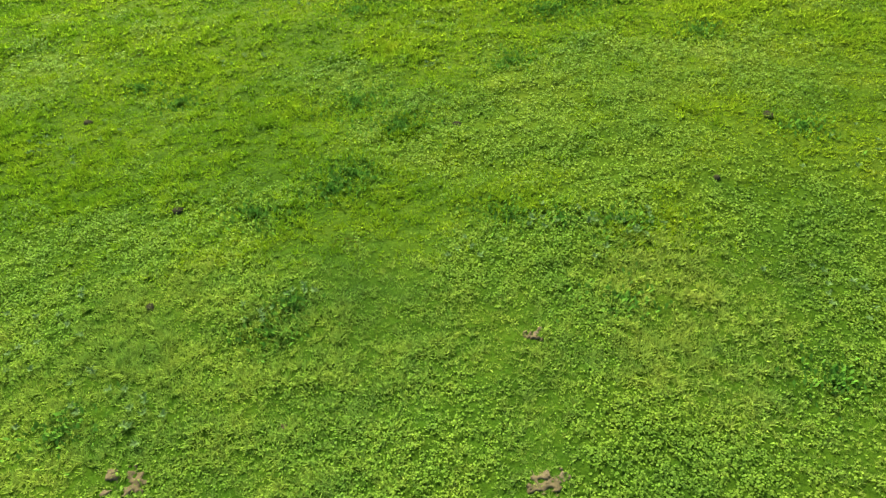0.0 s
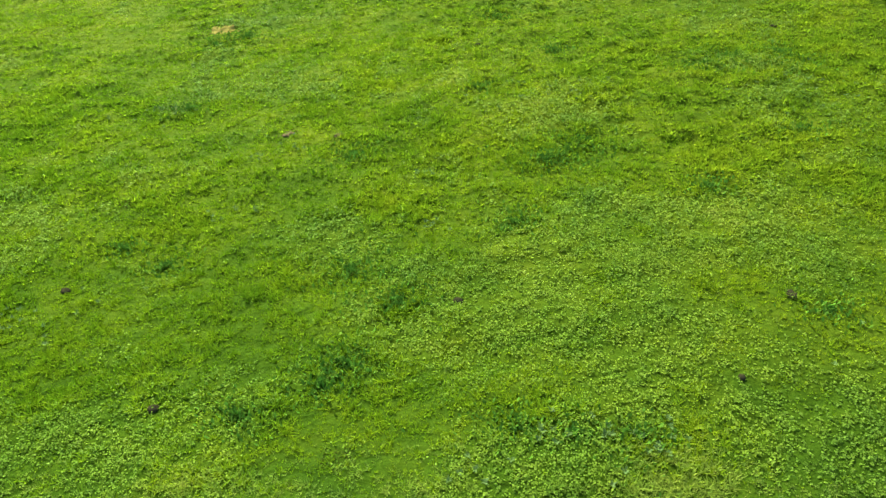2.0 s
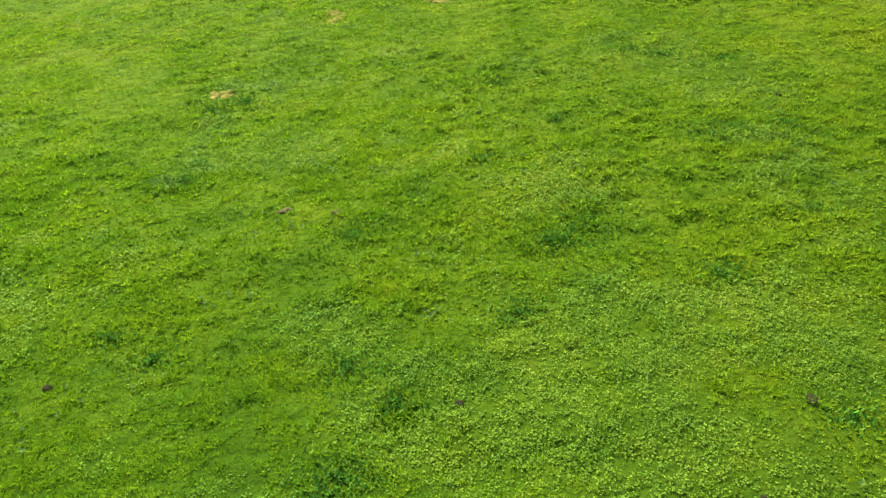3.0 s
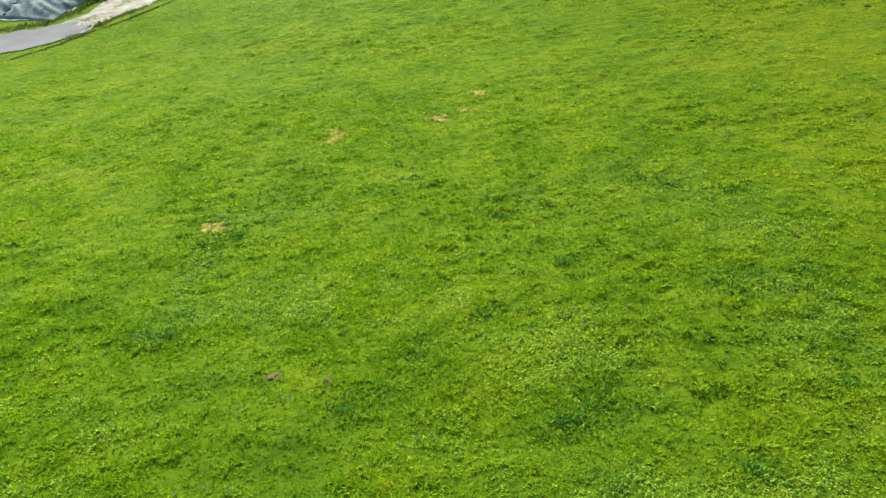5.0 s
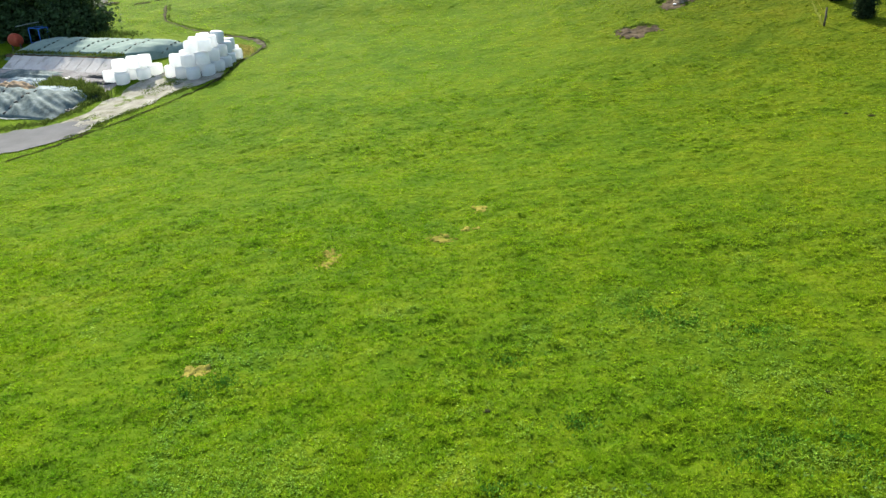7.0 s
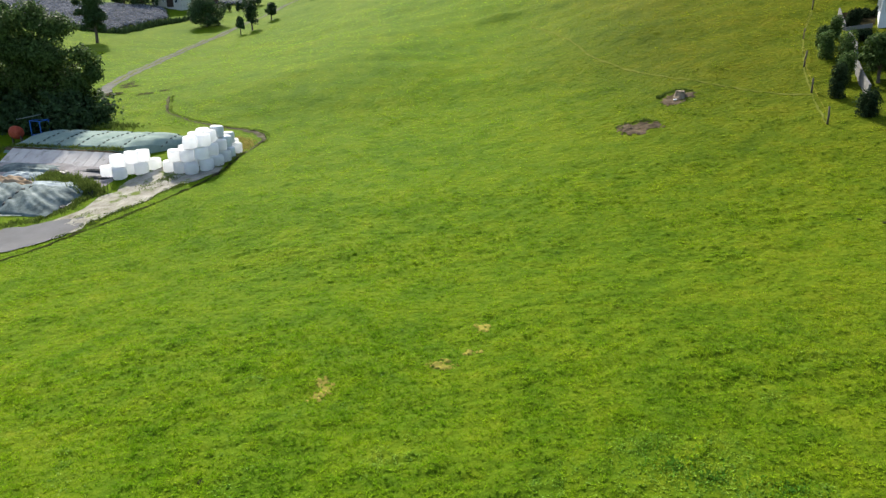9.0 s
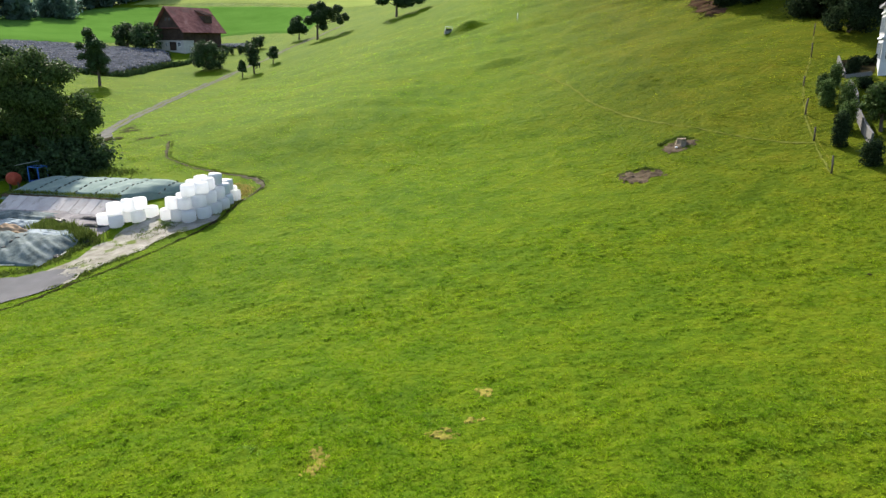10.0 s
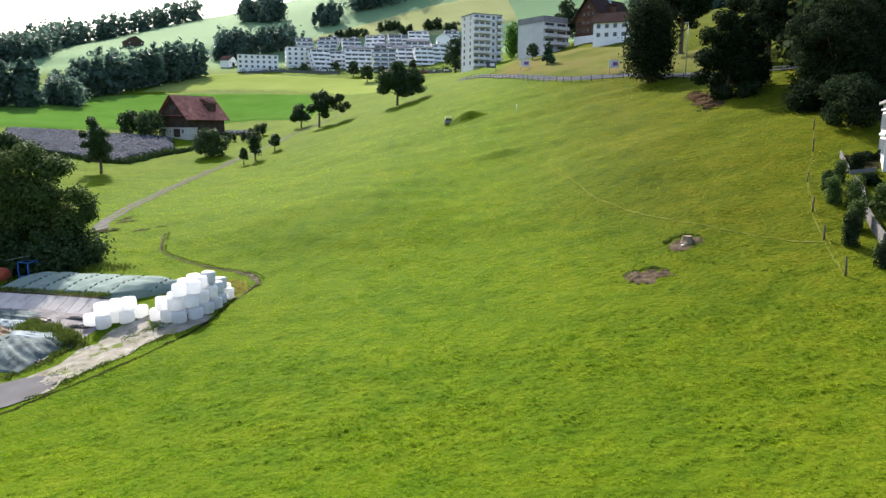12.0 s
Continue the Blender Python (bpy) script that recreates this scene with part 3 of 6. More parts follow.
def bale_mesh(seed):
    r = random.Random(seed)
    prof = [(0.0, 0.0), (0.70, 0.0), (0.78, 0.07), (0.81, 0.35), (0.815, 0.75), (0.79, 1.2), (0.71, 1.30), (0.3, 1.335), (0.0, 1.34)]
    sides, verts, faces = 28, [], []
    for i, (rad, z) in enumerate(prof):
        for k in range(sides):
            t = 2 * math.pi * k / sides
            w = 1 + 0.018 * math.sin(3 * t + seed) + 0.012 * math.sin(7 * t + 2 * seed + z * 3) + r.uniform(-0.008, 0.008)
            verts.append((rad * w * math.cos(t), rad * w * math.sin(t), z + (0.02 * math.sin(2 * t + seed) if z > 1 else 0)))
    for i in range(len(prof) - 1):
        for k in range(sides):
            faces.append((i * sides + k, i * sides + (k + 1) % sides, (i + 1) * sides + (k + 1) % sides, (i + 1) * sides + k))
    return mesh_of("wrapped_bale", verts, faces, M_FILM, True)


BALES = [bale_mesh(s) for s in range(4)]


def bale(x, y, tier, label, group):
    z = ground_at(x, y) if tier == 0 else 0
    ob = new("wrapped_bale", BALES[random.randrange(4)])
    ob.matrix_basis = pose(x, y, z, random.uniform(-1.5, 1.5), random.uniform(-1.5, 1.5), random.uniform(0, 360))
    return tagged(ob, label, "hay bale", group)


M_GREYFILM = material("grey_film", ((0.44, 0.445, 0.45), (0.56, 0.565, 0.57)), 1.5, 0.45, 0.25, 7.0, each=0.05)
GREY_BALES = [mesh.copy() for mesh in BALES[:2]]
for mesh in GREY_BALES:
    mesh.materials[0] = M_GREYFILM


def stack(spots, group):
    """Bales at (x, y, tier, grey). The tiers follow the fall of the land."""
    for x, y, tier, grey in spots:
        ob = bale(x + random.uniform(-0.05, 0.05), y + random.uniform(-0.05, 0.05), 0,
                  ("grey" if grey else "white") + " film wrapped round bale " + ("on the bottom row of a stack" if tier == 0 else "stacked on other bales"), group)
        if grey:
            ob.data = GREY_BALES[random.randrange(2)]
        ob.scale = (0.96, 0.96, 0.97)
        ob.location.z = float(height(x, y, False)[0]) - 0.07 + tier * 1.29


# (x, y, tier, grey): bottom row round the visible corner, then the core, then the tiers above
stack([(-31.05, 92.8, 0, 0), (-29.65, 92.2, 0, 0), (-28.2, 91.8, 0, 0), (-26.85, 92.6, 0, 0), (-26.05, 93.95, 0, 0), (-25.5, 95.4, 0, 0), (-25.5, 97.0, 0, 1), (-25.1, 98.6, 0, 0), (-25.9, 100.2, 0, 0)]
      + [(-30.4, 94.3, 0, 0), (-28.95, 93.7, 0, 0), (-27.5, 94.1, 0, 0), (-27.0, 95.7, 0, 0), (-28.5, 95.3, 0, 0), (-27.0, 97.3, 0, 0), (-26.7, 98.8, 0, 1), (-28.5, 96.9, 0, 0)]
      + [(-30.2, 92.6, 1, 0), (-28.75, 92.2, 1, 0), (-27.35, 92.8, 1, 0), (-26.5, 94.1, 1, 0), (-26.0, 95.6, 1, 0), (-25.85, 97.1, 1, 1), (-25.9, 98.6, 1, 1), (-29.5, 94.0, 1, 0), (-28.0, 94.3, 1, 0), (-27.6, 95.8, 1, 0), (-27.3, 97.3, 1, 0), (-29.0, 95.5, 1, 0)]
      + [(-28.5, 92.8, 2, 0), (-27.2, 93.5, 2, 0), (-28.4, 94.4, 2, 0), (-26.95, 95.0, 2, 0), (-28.0, 95.9, 2, 0), (-26.6, 96.7, 2, 1)], "big stack of bales")
stack([(-37.85, 92.3, 0, 0), (-36.15, 91.4, 0, 0), (-35.3, 92.8, 0, 0), (-34.1, 92.5, 0, 0), (-33.1, 93.8, 0, 0), (-36.7, 93.0, 0, 0),
       (-36.5, 91.9, 1, 0), (-35.2, 92.7, 1, 0), (-34.1, 93.1, 1, 0)], "small stack of bales")

# ---- more materials ----
M_SHEET = material("tarpaulin", ((0.035, 0.050, 0.050), (0.095, 0.122, 0.120), (0.180, 0.210, 0.210)), 0.9, 0.8, 0.6, 4.0, spec=0.08, dist=0.08)
M_SLAB = material("stained_slab", ((0.13, 0.12, 0.115), (0.22, 0.205, 0.20), (0.28, 0.265, 0.26)), 0.5, 0.95, 0.3, 6.0, stain=((0.09, 0.09, 0.09), 0.45, 0.56), spec=0.0)
M_PALE_SHEET = material("pale_sheet", ((0.18, 0.22, 0.23), (0.29, 0.33, 0.34)), 1.2, 0.75, 0.35, 5.0, spec=0.1, dist=0.05)
M_BLACK = material("black_plastic", ((0.012, 0.012, 0.013), (0.035, 0.035, 0.035)), 2.0, 0.45, 0.5, 9.0)
M_SILAGE = material("silage", ((0.16, 0.11, 0.06), (0.34, 0.25, 0.17)), 1.2, 0.95, 0.8, 10.0)
M_BAG = material("gravel_bag", ((0.03, 0.04, 0.035), (0.08, 0.09, 0.08)), 3.0, 0.8, 0.4, 12.0)
M_POST = material("weathered_wood", ((0.05, 0.042, 0.034), (0.12, 0.10, 0.08)), 2.0, 0.9, 0.5, 20.0)
M_RAILWOOD = material("grey_rail_wood", ((0.36, 0.35, 0.33), (0.54, 0.52, 0.49)), 2.0, 0.85, 0.3, 12.0)
M_STEEL = material("galvanised_steel", ((0.40, 0.41, 0.42), (0.55, 0.56, 0.57)), 1.0, 0.45, 0.1, 10.0, metal=0.7)
M_BLUE = material("blue_paint", ((0.02, 0.08, 0.30), (0.04, 0.14, 0.42)), 2.0, 0.45, 0.1, 15.0)
M_RED = material("red_paint", ((0.25, 0.04, 0.02), (0.40, 0.09, 0.05)), 2.0, 0.5, 0.1, 15.0)
M_WHITE = material("white_render", ((0.76, 0.75, 0.73), (0.86, 0.85, 0.83)), 0.25, 0.85, 0.1, 4.0)
M_OLDWHITE = material("dirty_whitewash", ((0.42, 0.39, 0.35), (0.56, 0.53, 0.48)), 0.5, 0.9, 0.2, 5.0, stain=((0.30, 0.27, 0.23), 0.4, 0.56))
# concrete darkened below the yard's; the garden corner's shade is in the colour
M_GARDENWALL = material("shaded_garden_concrete", ((0.10, 0.098, 0.095), (0.17, 0.166, 0.16)), 0.7, 0.9, 0.3, 9.0)
M_TOWER = material("tower_render", ((0.60, 0.58, 0.58), (0.72, 0.70, 0.70)), 0.2, 0.85, 0.1, 4.0)
M_GREYWALL = material("grey_render", ((0.40, 0.41, 0.42), (0.52, 0.53, 0.53)), 0.25, 0.85, 0.1, 4.0)
M_RAILGREY = material("grey_parapet", ((0.20, 0.22, 0.25), (0.30, 0.32, 0.35)), 0.4, 0.5, 0.05, 4.0)
M_ROOFGREY = material("flat_roof", ((0.16, 0.16, 0.17), (0.26, 0.26, 0.27)), 0.3, 0.9, 0.1, 4.0)
M_TILE = material("red_tiles", ((0.15, 0.055, 0.045), (0.27, 0.105, 0.085), (0.40, 0.200, 0.165)), 0.6, 0.85, 0.5, 3.5, stain=((0.090, 0.068, 0.053), 0.15, 0.56), dist=0.08)
M_TILE_DARK = material("brown_tiles", ((0.028, 0.020, 0.018), (0.060, 0.042, 0.038)), 0.3, 0.9, 0.4, 4.0, dist=0.08, spec=0.0)
M_BOARD = material("dark_boards", ((0.035, 0.024, 0.018), (0.09, 0.062, 0.045)), 0.5, 0.9, 0.4, 5.0, each=0.2)
M_TIMBER = material("brown_timber", ((0.075, 0.038, 0.024), (0.14, 0.076, 0.046)), 0.4, 0.85, 0.3, 6.0)
M_GLASS = material("window_glass", ((0.03, 0.04, 0.05), (0.06, 0.075, 0.09)), 0.5, 0.08, 0, 3.0, spec=0.6)
M_SIGN = material("sign_white", ((0.6, 0.58, 0.62), (0.72, 0.70, 0.74)), 0.8, 0.6, 0, 6.0)
M_SIGNINK = material("sign_violet", ((0.16, 0.07, 0.20), (0.25, 0.12, 0.30)), 1.2, 0.6, 0, 6.0)
M_SIGNDARK = material("sign_dark", ((0.03, 0.035, 0.05), (0.10, 0.11, 0.13)), 1.2, 0.6, 0, 6.0)
M_CROP = material("crop_green", ((0.052, 0.118, 0.019), (0.076, 0.156, 0.029)), 0.08, 0.9, 0.5, 2.2, spec=0.0, dist=0.3)
M_MOWN = material("mown_field", ((0.150, 0.195, 0.048), (0.215, 0.255, 0.076)), 0.03, 0.9, 0.3, 1.5, spec=0.0, dist=0.2)
M_HILLGRASS = material("hay_meadow", ((0.24, 0.265, 0.105), (0.33, 0.34, 0.16)), 0.02, 0.9, 0.3, 0.8, spec=0.0, dist=0.3)
M_DRYBANK = material("dry_bank_grass", ((0.068, 0.084, 0.022), (0.120, 0.122, 0.040), (0.125, 0.092, 0.048)), 0.06, 0.9, 0.5, 2.5, spec=0.0, dist=0.2)
M_TRODDEN = material("trodden_grass", ((0.082, 0.098, 0.016), (0.120, 0.128, 0.030)), 1.0, 0.95, 0.5, 9.0, spec=0.0)
M_HAILNET = material("hail_net", ((0.068, 0.073, 0.084), (0.128, 0.132, 0.146)), 0.8, 0.9, 0.4, 5.0, island=0.06, each=0.09, dist=0.1, spec=0.0)


def see_through(m, share):
    """Woven cloth that lets part of the light and the view through its holes."""
    nt = m.node_tree
    out = nt.nodes["Material Output"]
    solid = out.inputs[0].links[0].from_socket
    hole = nt.nodes.new("ShaderNodeBsdfTransparent")
    mix = nt.nodes.new("ShaderNodeMixShader")
    geo = nt.nodes.new("ShaderNodeNewGeometry")
    worn = node(nt, "ShaderNodeTexNoise", Scale=0.9, Detail=4.0, Roughness=0.7)
    most = nt.nodes.new("ShaderNodeMapRange")
    most.inputs[1].default_value, most.inputs[2].default_value = 0.35, 0.70
    most.inputs[3].default_value, most.inputs[4].default_value = 0.4 * share, 1.5 * share
    nt.links.new(geo.outputs["Position"], worn.inputs["Vector"])
    nt.links.new(worn.outputs["Fac"], most.inputs[0])
    nt.links.new(most.outputs[0], mix.inputs[0])
    nt.links.new(solid, mix.inputs[1])
    nt.links.new(hole.outputs[0], mix.inputs[2])
    nt.links.new(mix.outputs[0], out.inputs[0])


see_through(M_HAILNET, 0.30)
M_STRAW = material("dry_grass", ((0.115, 0.112, 0.020), (0.225, 0.190, 0.045)), 1.5, 0.95, 0, 9.0, island=0.3, spec=0.0)
M_DRYWEED = material("dry_weeds", ((0.160, 0.150, 0.035), (0.330, 0.270, 0.090)), 1.2, 0.9, 0, 9.0, island=0.3, translucent=0.45, spec=0.0)
M_DUNG = material("dung", ((0.012, 0.013, 0.006), (0.032, 0.031, 0.014)), 4.0, 0.95, 0.8, 20.0, spec=0.0)
M_WEED = material("weed_leaves", ((0.050, 0.082, 0.014), (0.125, 0.155, 0.036)), 1.5, 0.6, 0, 9.0, island=0.4, translucent=0.3, spec=0.0)
M_DOCK = material("dock_leaves", ((0.060, 0.120, 0.024), (0.120, 0.190, 0.052)), 4.0, 0.6, 0, 15.0, island=0.3, translucent=0.2, spec=0.02)
M_LUSH = material("lush_leaves", ((0.056, 0.150, 0.013), (0.110, 0.225, 0.024)), 3.0, 0.7, 0, 12.0, island=0.4, translucent=0.25, spec=0.0)
M_REDSOIL = material("reddish_bank_soil", ((0.022, 0.013, 0.009), (0.060, 0.036, 0.024), (0.060, 0.066, 0.020)), 0.5, 0.95, 0.8, 5.0, spec=0.0, dist=0.1)
M_RUSTLEAF = material("reddish_leaves", ((0.020, 0.014, 0.009), (0.052, 0.034, 0.020)), 1.5, 0.7, 0, 9.0, island=0.4)
M_STUMP = material("stump_wood", ((0.09, 0.07, 0.05), (0.19, 0.15, 0.105), (0.26, 0.21, 0.15)), 3.0, 0.9, 0.7, 14.0)
M_STONE = material("pale_stone", ((0.17, 0.165, 0.15), (0.29, 0.28, 0.26)), 1.5, 0.9, 0.5, 9.0)

# ---- strips and sheets on the land ----


def smooth_line(pts, step):
    """Points along a smooth curve through pts."""
    p = np.array(pts, float)
    t = np.concatenate([[0], np.cumsum(np.hypot(*np.diff(p, axis=0).T))])
    n = max(2, int(t[-1] / step) + 1)
    w = spline(np.linspace(0, t[-1], n), t)
    return w @ p


def sheet(name, near, far, mat, lift, label, category, step=2.0, cross=8, ragged=0.0, kind="structure", cut=False):
    """A skin over the land between two lines, with ragged edges. cut: with a standing edge down to the land."""
    a, b = smooth_line(near, step), smooth_line(far, step)
    n = max(len(a), len(b))
    def again(l):
        k = np.linspace(0, len(l) - 1, n)
        return np.stack([np.interp(k, np.arange(len(l)), l[:, i]) for i in (0, 1)], 1)
    a, b = again(a), again(b)
    f = np.linspace(0, 1, cross + 1)
    g = a[:, None] * (1 - f)[None, :, None] + b[:, None] * f[None, :, None]
    if ragged:
        for e in (0, -1):
            g[:, e] += ragged * np.stack([vnoise(g[:, e, 0], g[:, e, 1], ragged * 2.5, 5 + e), vnoise(g[:, e, 0], g[:, e, 1], ragged * 2.5, 9 + e)], 1)
    x, y = g[..., 0].ravel(), g[..., 1].ravel()
    z = height(x, y) + lift
    w = cross + 1
    if cut:
        edge = np.zeros((n, w), bool)
        edge[0], edge[-1], edge[:, 0], edge[:, -1] = True, True, True, True
        z = np.where(edge.ravel(), z - lift - 0.3, z)
    i = (np.arange(n - 1)[:, None] * w + np.arange(cross)[None]).ravel()
    me = mesh_of(name, np.stack([x, y, z], 1), np.stack([i, i + w, i + w + 1, i + 1], 1), mat, True)
    return tagged(new(name, me), label, category, kind=kind)


def ribbon(name, pts, width, mat, lift, label, category, step=1.0, cross=4, ragged=0.15, kind="structure"):
    p = smooth_line(pts, step)
    d = np.gradient(p, axis=0)
    d /= np.linalg.norm(d, axis=1)[:, None]
    s = np.stack([-d[:, 1], d[:, 0]], 1) * width / 2
    return sheet(name, p - s, p + s, mat, lift, label, category, step, cross, ragged, kind)


DITCH = [(-38.6, 70.6), (-36.5, 73.4), (-34.9, 75.6), (-33.7, 77.0), (-32.2, 78.9), (-30.7, 81.3), (-28.9, 83.4), (-27.3, 86.3), (-26.2, 88.1), (-25.6, 89.8), (-24.8, 91.9), (-24.4, 95.4), (-23.9, 98.1), (-23.2, 102.0), (-22.9, 104.4), (-24.3, 107.2), (-26.9, 109.1), (-29.4, 110.2), (-33.2, 112.4), (-36.3, 114.9), (-39.8, 118.1), (-41.2, 120.7), (-42.8, 125.9), (-44.6, 131.1)]
# near-black rut: the shadow line of its lip goes into the colour
ribbon("mud_path", DITCH[:14], 0.20, M_MUD, 0.04, "narrow muddy rut, darkened by painted lip shadow, along the pasture edge", "path", 0.4, 4, 0.30)


def worn_path(line, widths):
    """A trodden groove: a floor of bare dirt and, on its uphill side, a low earth bank with its shade painted dark."""
    p = smooth_line(line, 0.35)
    d = np.gradient(p, axis=0)
    d /= np.linalg.norm(d, axis=1)[:, None]
    s = np.stack([d[:, 1], -d[:, 0]], 1)
    w = np.interp(np.linspace(0, 1, len(p)), np.linspace(0, 1, len(widths)), widths)
    w = (w * (1 + 0.35 * vnoise(p[:, 0], p[:, 1], 0.9, 47)))[:, None]
    sheet("mud_path", p + s * 0.1, p - s * w, M_PATHDIRT, 0.045, "trodden path of bare grey-brown dirt curving round the bales", "path", 0.35, 5, 0.22)
    v, faces, k = [], [], 5
    rise = np.maximum(0.03 + 0.13 * vnoise(p[:, 0], p[:, 1], 1.3, 48), -0.02) * np.clip((w[:, 0] - 0.1) / 0.25, 0.3, 1)
    for (x, y), (sx, sy), up in zip(p, s, rise):
        jut = 0.07 * float(vnoise(x, y, 0.5, 49))
        for off, z in ((0.02, 0.0), (0.06, 0.45), (0.03, 0.85), (0.09, 0.9), (0.17, -0.9)):
            q = (x + sx * (off + jut), y + sy * (off + jut))
            v.append((*q, float(height(*q)[0]) + 0.02 + z * up))
    for i in range(len(p) - 1):
        for j in range(k - 1):
            a = i * k + j
            faces.append((a, a + 1, a + k + 1, a + k))
    tagged(new("earth_bank", mesh_of("earth_bank", v, faces, M_MUD, True)), "low bank of earth, shade in its colour, beside the trodden path", "bank", kind="structure")


worn_path(DITCH[12:], (0.08, 0.25, 0.7, 0.75, 0.3, 0.18, 0.14, 0.12, 0.14, 0.26, 0.36, 0.3))
TRACK = [(-57.5, 137), (-60.5, 143.2), (-62.4, 151), (-65.0, 165.1), (-67.1, 185.2), (-67.2, 204.7), (-65.9, 224.5), (-62.8, 243.5), (-57.6, 257.5), (-52.8, 273.1), (-46.6, 284.0), (-38.5, 300)]
ribbon("farm_track", TRACK, 2.5, M_TRACK, 0.07, "pale gravel farm track climbing along the pasture", "track", 0.8, 8, 0.22)
ribbon("track_grass", TRACK[2:], 0.45, M_TRODDEN, 0.09, "strip of grass along the middle of the track", "grass strip", 0.8, 3, 0.2)
sheet("gravel_yard", [(-38.6, 75.6), (-35.8, 76.0), (-34.3, 77.8), (-33.5, 80.4), (-31.6, 83.0), (-30.1, 86.0), (-28.2, 88.4), (-25.9, 90.0), (-25.1, 93.0)],
      [(-40.8, 80.0), (-38.2, 81.6), (-36.9, 82.9), (-36.1, 85.6), (-34.9, 88.0), (-34.6, 91.6), (-32.6, 93.4), (-31.6, 96.4), (-30.6, 99.5)], M_GRAVEL, 0.06, "pale dusty gravel yard with tufts of grass", "gravel", 0.5, 14, 0.5)
sheet("asphalt_lane", [(-52.0, 71.5), (-44.0, 72.6), (-38.6, 73.6), (-35.9, 76.0), (-34.4, 78.4)], [(-53.0, 79.0), (-46.0, 79.4), (-41.0, 79.9), (-38.0, 80.8), (-35.4, 80.6)], M_ASPHALT, 0.085, "worn grey asphalt lane entering the yard", "road", 0.5, 8, 0.35)
ribbon("trodden_line", [(15.6, 148.2), (18.2, 138.3), (20.3, 128.5), (21.4, 121.3), (23.9, 114.7), (26.3, 109.4), (28.6, 105.4), (31.4, 101.6), (33.9, 98.0), (37.3, 94.3), (40.0, 92.5)], 0.26, M_TRODDEN, 0.05, "thin trodden line running across the slope", "path", 0.6, 3, 0.12)
sheet("crop_field", [(-178, 288), (-150.8, 266), (-120, 296), (-90, 334), (-72, 330), (-55, 312)], [(-192, 345), (-178, 374), (-168, 400), (-112, 403), (-70, 394), (-52, 372)], M_CROP, 0.6, "dense dark green standing crop behind the barn", "field", 4.0, 24, 0.8, cut=True)
sheet("mown_field", [(-166, 410), (-112, 412), (-70, 404), (-50, 385), (-22, 360)], [(-158, 466), (-125, 472), (-96, 462), (-60, 452), (-20, 432)], M_MOWN, 0.35, "pale mown field below the town", "field", 4.0, 20, 1.5, cut=True)
sheet("hill_meadow", [(-100, 556), (-81.8, 560), (-56.6, 560), (-27.5, 558), (1.5, 558), (27, 563), (57, 572)],
      [(-96, 566), (-80, 575), (-59, 591), (-38, 604), (-12, 616), (13, 621), (50, 632)], M_HILLGRASS, 0.6, "pale yellowish hay meadow on the hillside above the town", "field", 4.0, 20, 1.5, cut=True)
sheet("dry_bank", [(15, 276), (22.5, 249), (35.5, 221), (47.5, 208), (58.5, 192), (66, 184)], [(30, 310), (36, 282), (46, 266), (58, 236), (66, 218), (78, 208)], M_DRYBANK, 0.35, "dry yellowish grass bank above the road", "bank", 3.0, 16, 1.0, cut=True)
ribbon("road", [(5, 296), (13.5, 274), (21.2, 247), (33.8, 218.5), (46.2, 205.6), (57.3, 189.2), (66, 178), (80, 164)], 3.6, M_ROAD, 0.12, "grey country road along the top of the slope", "road", 2.0, 4, 0.1)

# ---- silage yard ----
YO, YA, YB = Vector((-54.5, 100.3)), Vector((0.947, -0.321)), Vector((0.321, 0.947))


def yard(s, d):
    p = YO + YA * s + YB * d
    return p.x, p.y


def yard_z(s):
    x, y = yard(s, -1.0)
    return float(height(x, y, False)[0]) + 0.1


